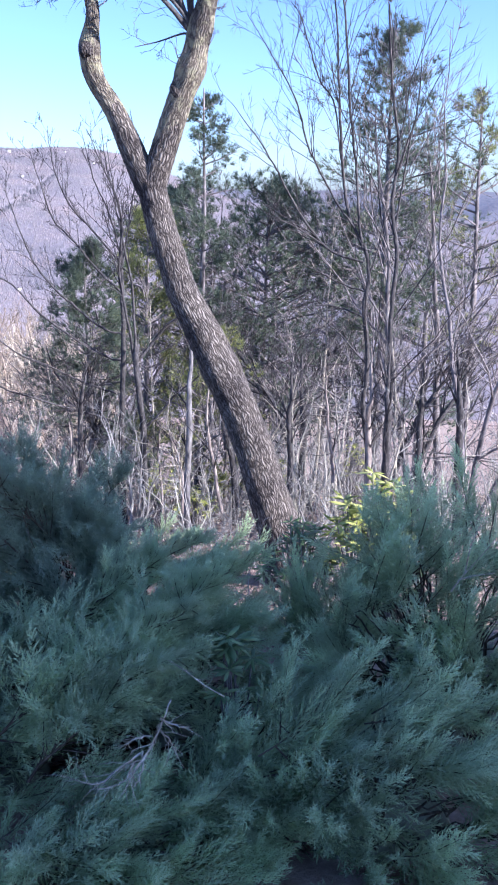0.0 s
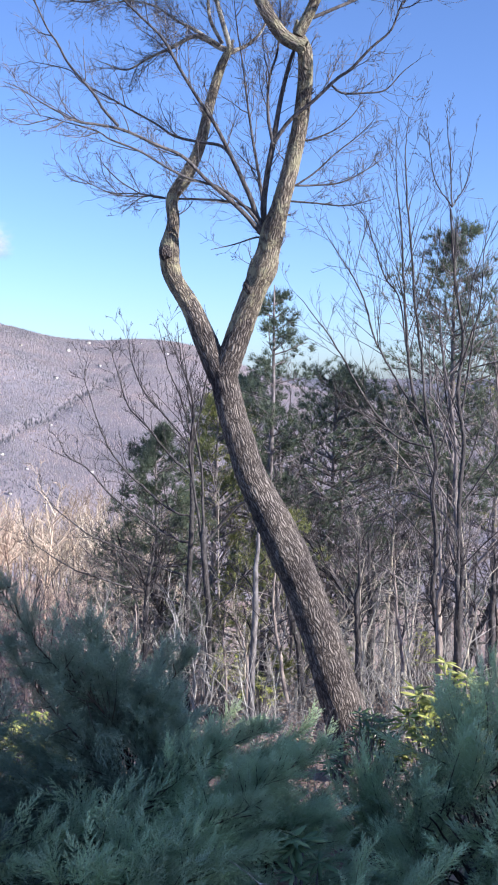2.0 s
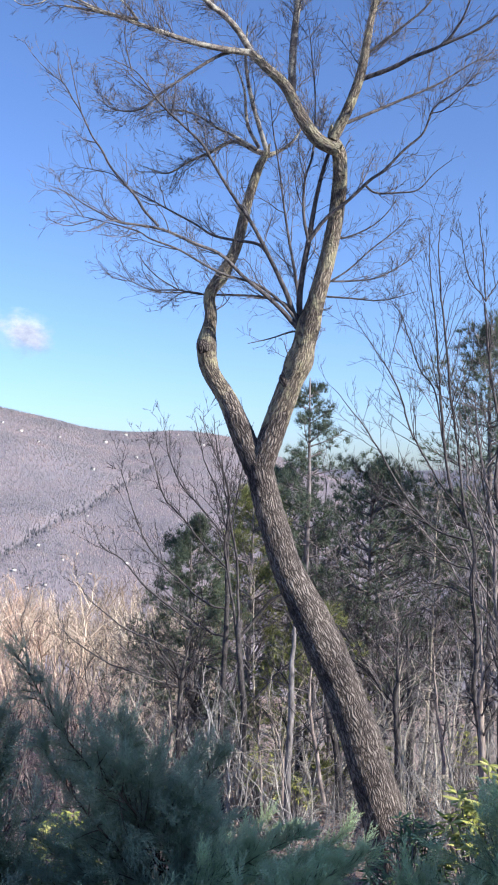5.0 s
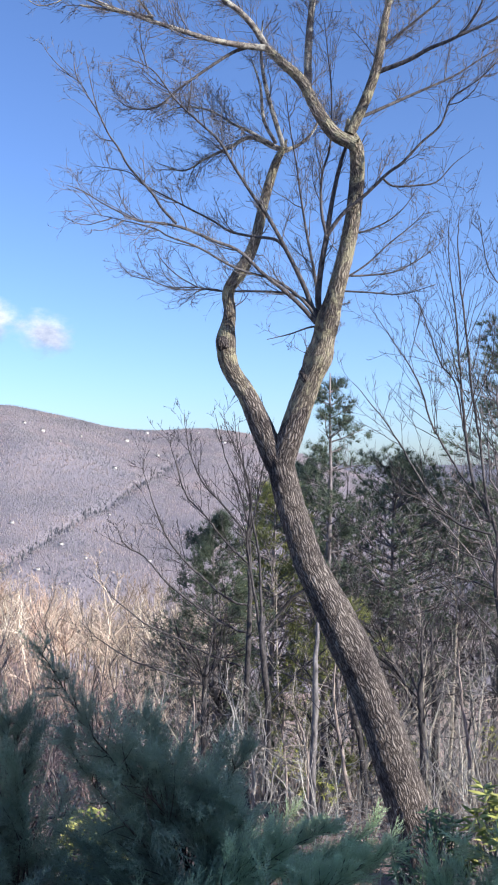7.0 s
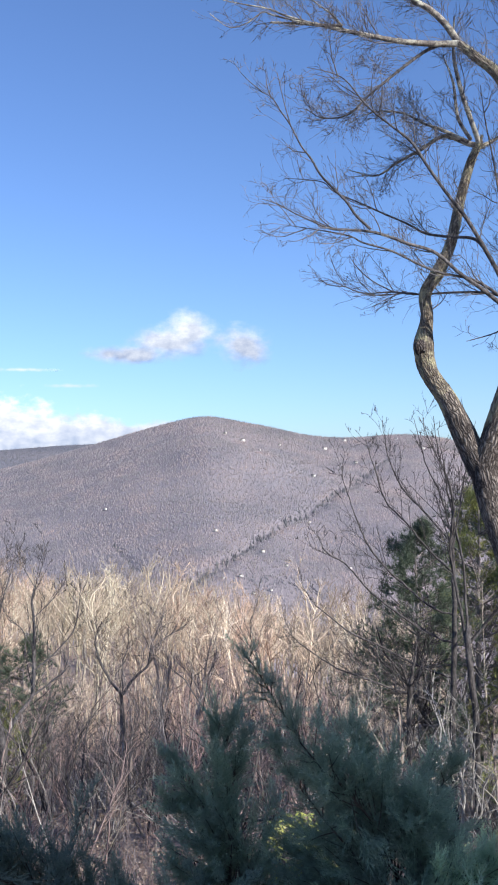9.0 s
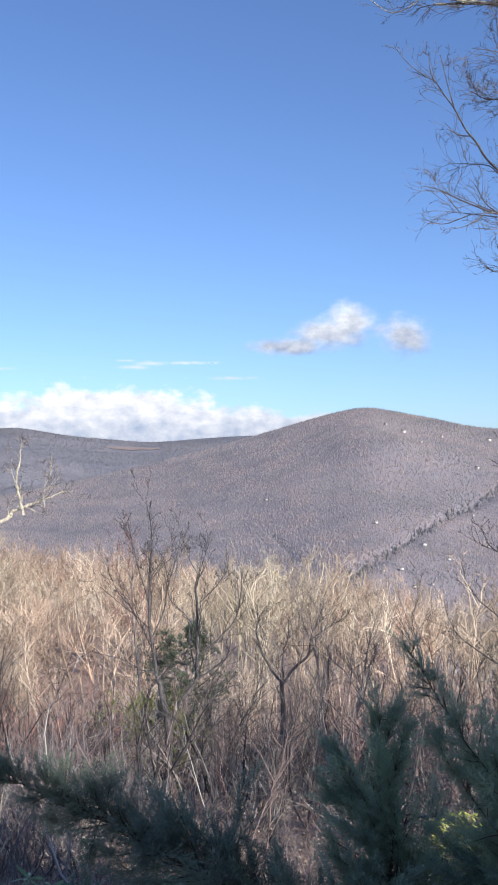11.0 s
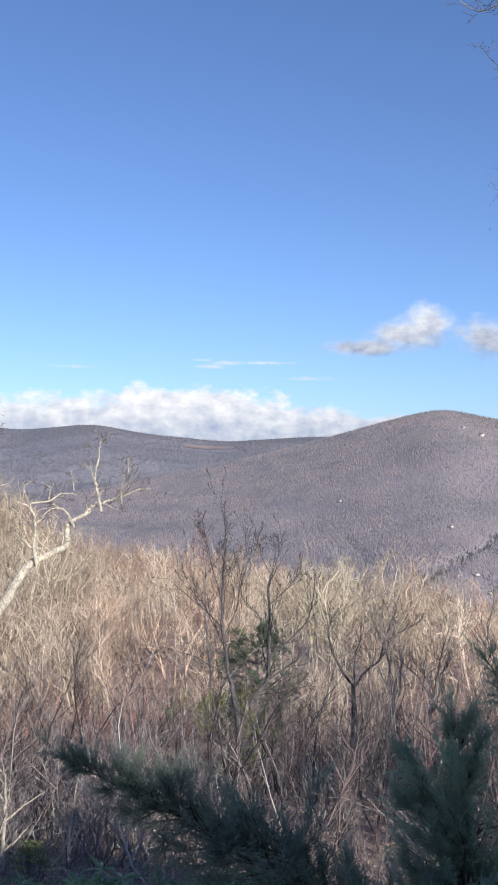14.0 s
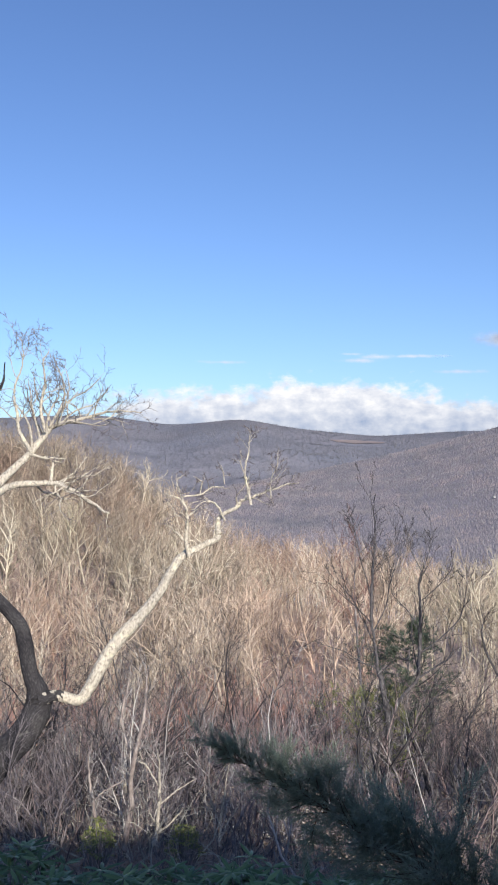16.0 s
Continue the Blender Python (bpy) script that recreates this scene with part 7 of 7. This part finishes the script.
for pairs, r0, r1, n in DEAD:
    pts = smooth_line([P(b, e, 4.36 + 0.05 * math.sin(3.0 * b)) - db_at for b, e in pairs], 14)
    pts[1:] += np.cumsum(r.normal(size=(13, 3)) * 0.004, axis=0)
    part("stem", *tubes(pts[None], np.linspace(r0, r1, 14)[None], 7, 0.12, r, pointed=r1 < 0.005), M_DEAD, db, "", True)
    if n:
        s, w, L, R = spawn(pts[None], np.linspace(r0, r1, 14)[None], n * 2, 0.1, 0.95, 38, 0.5, 0.5, r)
        p1, q1 = grow(s, w, L, np.maximum(R, 0.0018), 7, 0.2, 0.0, r, 0.4)
        for i in range(len(p1)):
            part("twig", *tubes(p1[i:i + 1], q1[i:i + 1], 4, pointed=True), M_DEAD, db, "", True)
bare_at = P(3.5, -29.0, 5.05)
bare = thing("dead_branch", bare_at, "thin pale dead branch lying over the juniper", "branch")
pts = smooth_line([P(5.4, -27.9, 5.05) - bare_at, P(4.2, -28.6, 5.0) - bare_at, P(3.0, -29.4, 5.0) - bare_at, P(1.6, -30.1, 5.05) - bare_at], 14)
part("stem", *tubes(pts[None], np.linspace(0.002, 0.0045, 14)[None], 6, 0.1, r), M_DEAD, bare, "", True)
s, w, L, R = spawn(pts[None], np.linspace(0.003, 0.006, 14)[None], 6, 0.2, 0.9, 50, 0.25, 0.5, r)
p1, q1 = grow(s, w, L, R, 6, 0.2, 0.0, r, 0.4)
for i in range(6):
    part("twig", *tubes(p1[i:i + 1], q1[i:i + 1], 4, pointed=True), M_DEAD, bare, "", True)

dry_at = P(-13.2, -23.3, 5.9)
dry = thing("dead_branch", dry_at, "thin forked dry branch sticking out of the hedge", "branch")
for r0, r1, pairs in [(0.006, 0.002, [(-13.2, -23.3), (-13.76, -22.5), (-14.56, -21.51), (-15.9, -19.8)]), (0.005, 0.002, [(-13.73, -22.54), (-14.62, -22.25), (-15.99, -21.95)]), (0.005, 0.002, [(-14.0, -22.15), (-14.23, -20.62), (-14.74, -19.24)])]:
    pts = smooth_line([P(b, e, 5.9) - dry_at for b, e in pairs], 12)
    part("stem", *tubes(pts[None], np.linspace(r0, r1, 12)[None], 6, 0.1, r, pointed=True), M_DEAD, dry, "", True)

# ---- unseen house added to the right, sized so that its shade lies on the hedge ----
sx, sy = -math.sin(sb), math.cos(sb)
home = thing("house", (sx * 14, sy * 14, -0.5), "unseen plain three-storey house with pale siding, added to shade the hedge", "house")
home.rotation_euler = (0, 0, math.atan2(sy, sx))
part("wall", *box(0, -2, -1, 9, 2.2, 10.75), M_WALL, home)
part("roof", *box(-0.3, -2.3, 10.75, 9.3, 2.35, 11.15), M_ROOF, home, "dark flat roof")
# block heights step to set where the shade ends
part("wall", *box(0, 2.2, -1, 9, 4.1, 10.45), M_WALL, home)
part("roof", *box(-0.3, 2.36, 10.45, 9.3, 4.09, 10.75), M_ROOF, home, "dark flat roof")
part("wall", *box(0, 4.1, -1, 9, 4.8, 10.75), M_WALL, home)
part("roof", *box(-0.3, 4.1, 10.75, 9.3, 4.95, 11.15), M_ROOF, home, "dark raised roof ridge")
v, f = box(0, 4.8, -1, 9, 11, 9.9)
v[v[:, 2] > 0, 2] = np.where(v[v[:, 2] > 0, 1] > 7, 4.9, 10.7)
part("wall", v, f, M_WALL, home)
v, f = box(-0.3, 4.96, 10.7, 9.3, 11.4, 10.95)
v[v[:, 1] > 7, 2] -= 6.0
part("roof", v, f, M_ROOF, home, "dark sloping shingled roof")


# ---- clouds: a far glowing backdrop of soft vapour, well beyond the hills ----
def cloud_material(name, blobs, rough_scale, edge, tone_lo, tone_hi, glow, soft=0.5):
    """Soft cloud: blobs as bearing, rise and half sizes in degrees, frayed by noise."""
    m = bpy.data.materials.new(name)
    m.use_nodes = True
    n, l = m.node_tree.nodes, m.node_tree.links
    n.remove(n["Principled BSDF"])
    at = n.new("ShaderNodeAttribute")
    at.attribute_name = "sky_place"
    total = None
    for b, e, rb, re, *less in blobs:
        sub = n.new("ShaderNodeVectorMath")
        sub.operation = "SUBTRACT"
        sub.inputs[1].default_value = (b, e, 0)
        l.new(at.outputs["Vector"], sub.inputs[0])
        mul = n.new("ShaderNodeVectorMath")
        mul.operation = "MULTIPLY"
        mul.inputs[1].default_value = (1 / rb, 1 / re, 0)
        l.new(sub.outputs[0], mul.inputs[0])
        ln = n.new("ShaderNodeVectorMath")
        ln.operation = "LENGTH"
        l.new(mul.outputs[0], ln.inputs[0])
        inv = n.new("ShaderNodeMath")
        inv.operation = "SUBTRACT"
        inv.inputs[0].default_value = less[0] if less else 1.0
        l.new(ln.outputs["Value"], inv.inputs[1])
        if total is None:
            total = inv.outputs[0]
        else:
            mx = n.new("ShaderNodeMath")
            mx.operation = "SMOOTH_MAX"
            mx.inputs[2].default_value = 0.25
            l.new(total, mx.inputs[0])
            l.new(inv.outputs[0], mx.inputs[1])
            total = mx.outputs[0]

    def puff(scale, detail, offset):
        mp = n.new("ShaderNodeMapping")
        mp.inputs["Location"].default_value = (offset, offset * 0.7, 0)
        mp.inputs["Scale"].default_value = (scale, scale * 1.5, 1)
        l.new(at.outputs["Vector"], mp.inputs[0])
        t = n.new("ShaderNodeTexNoise")
        t.inputs["Scale"].default_value = 1.0
        t.inputs["Detail"].default_value = detail
        t.inputs["Roughness"].default_value = 0.6
        l.new(mp.outputs[0], t.inputs["Vector"])
        return t.outputs[0]

    fray = n.new("ShaderNodeMath")
    fray.operation = "MULTIPLY_ADD"
    fray.inputs[1].default_value = edge
    l.new(puff(rough_scale, 5, 3.1), fray.inputs[0])
    l.new(total, fray.inputs[2])
    mr = n.new("ShaderNodeMapRange")
    mr.interpolation_type = "SMOOTHSTEP"
    mr.inputs["From Min"].default_value = edge * 0.5 + 0.02
    mr.inputs["From Max"].default_value = edge * 0.5 + soft
    mr.inputs["To Max"].default_value = 0.97
    l.new(fray.outputs[0], mr.inputs["Value"])
    # sun on the vapour is painted: high parts and billows brighter, bases greyer
    sep = n.new("ShaderNodeSeparateXYZ")
    l.new(at.outputs["Vector"], sep.inputs[0])
    e_lo = min(x[1] - x[3] for x in blobs)
    e_hi = max(x[1] + x[3] for x in blobs)
    hr = n.new("ShaderNodeMapRange")
    hr.inputs["From Min"].default_value, hr.inputs["From Max"].default_value = e_lo, e_hi
    l.new(sep.outputs[1], hr.inputs["Value"])
    tone = n.new("ShaderNodeMath")
    tone.operation = "MULTIPLY_ADD"
    tone.inputs[1].default_value = 1.5
    l.new(puff(rough_scale * 1.3, 5, 9.7), tone.inputs[0])
    l.new(hr.outputs[0], tone.inputs[2])
    cr = ramp(n, ((0.5, tone_lo), (0.78, tuple((a + b) / 2 for a, b in zip(tone_lo, tone_hi))), (1.0, tone_hi)))
    half = n.new("ShaderNodeMath")
    half.operation = "MULTIPLY"
    half.inputs[1].default_value = 0.6
    l.new(tone.outputs[0], half.inputs[0])
    l.new(half.outputs[0], cr.inputs[0])
    # the sheet glows by itself in place of sunlight
    em = n.new("ShaderNodeEmission")
    em.inputs["Strength"].default_value = glow
    l.new(cr.outputs[0], em.inputs["Color"])
    tr = n.new("ShaderNodeBsdfTransparent")
    ms = n.new("ShaderNodeMixShader")
    l.new(mr.outputs[0], ms.inputs[0])
    l.new(tr.outputs[0], ms.inputs[1])
    l.new(em.outputs[0], ms.inputs[2])
    l.new(ms.outputs[0], n["Material Output"].inputs["Surface"])
    return m


def cloud(name, b0, b1, e0, e1, d, material, label):
    B, R = np.meshgrid(np.linspace(b0, b1, 40), np.linspace(e0, e1, 12), indexing="ij")
    a = np.radians(B)
    v = np.stack([-np.sin(a) * d, np.cos(a) * d, EYE + d * np.tan(np.radians(R))], -1).reshape(-1, 3)
    i = np.arange(B.size).reshape(B.shape)
    f = np.stack([i[:-1, :-1], i[1:, :-1], i[1:, 1:], i[:-1, 1:]], -1).reshape(-1, 4)
    me = mesh_of(name, v, f, material, True)
    me.attributes.new("sky_place", "FLOAT_VECTOR", "POINT").data.foreach_set("vector", np.stack([B, R, 0 * B], -1).astype(np.float32).ravel())
    ob = new(name, me)
    ob.visible_shadow = False
    return tagged(ob, label, "cloud", kind="structure")


M_CUMULUS = cloud_material("cumulus", [(24.4, 8.5, 3.2, 1.3), (23.3, 9.1, 2.0, 1.5), (27.0, 7.7, 3.2, 0.75), (19.9, 8.1, 2.3, 1.9, 0.86), (21.4, 8.6, 2.2, 1.2, 0.5)], 0.6, 1.1, (0.32, 0.38, 0.53), (0.93, 0.95, 0.98), 0.74, 0.75)
cloud("cloud_backdrop", 15, 32, 6, 12, 4700, M_CUMULUS, "small white cumulus cloud with grey-lilac base")
M_BANK = cloud_material("cloud_bank", [(46, 2.6, 8, 2.5), (40, 3.0, 7, 2.7), (35, 3.0, 6, 2.5), (30.5, 2.6, 5, 1.8), (26, 2.2, 5, 1.6)], 0.5, 1.5, (0.34, 0.42, 0.6), (0.97, 0.96, 0.97), 0.76, 0.42)
cloud("cloud_backdrop", 20, 56, 0.5, 7.0, 4750, M_BANK, "long bank of white clouds resting on the hills")
M_WISP = cloud_material("thin_cloud", [(36.6, 6.55, 1.5, 0.2), (35.4, 6.78, 1.6, 0.22), (37.0, 6.95, 1.2, 0.14, 0.8), (33.4, 6.8, 3.2, 0.16, 0.9), (30.4, 5.85, 2.4, 0.2, 0.85), (45, 6.4, 3.2, 0.2, 0.7)], 1.5, 1.2, (0.75, 0.8, 0.9), (0.85, 0.9, 0.97), 0.7, 1.3)
cloud("cloud_backdrop", 26, 50, 5, 8, 4650, M_WISP, "thin white wisps of high cloud")
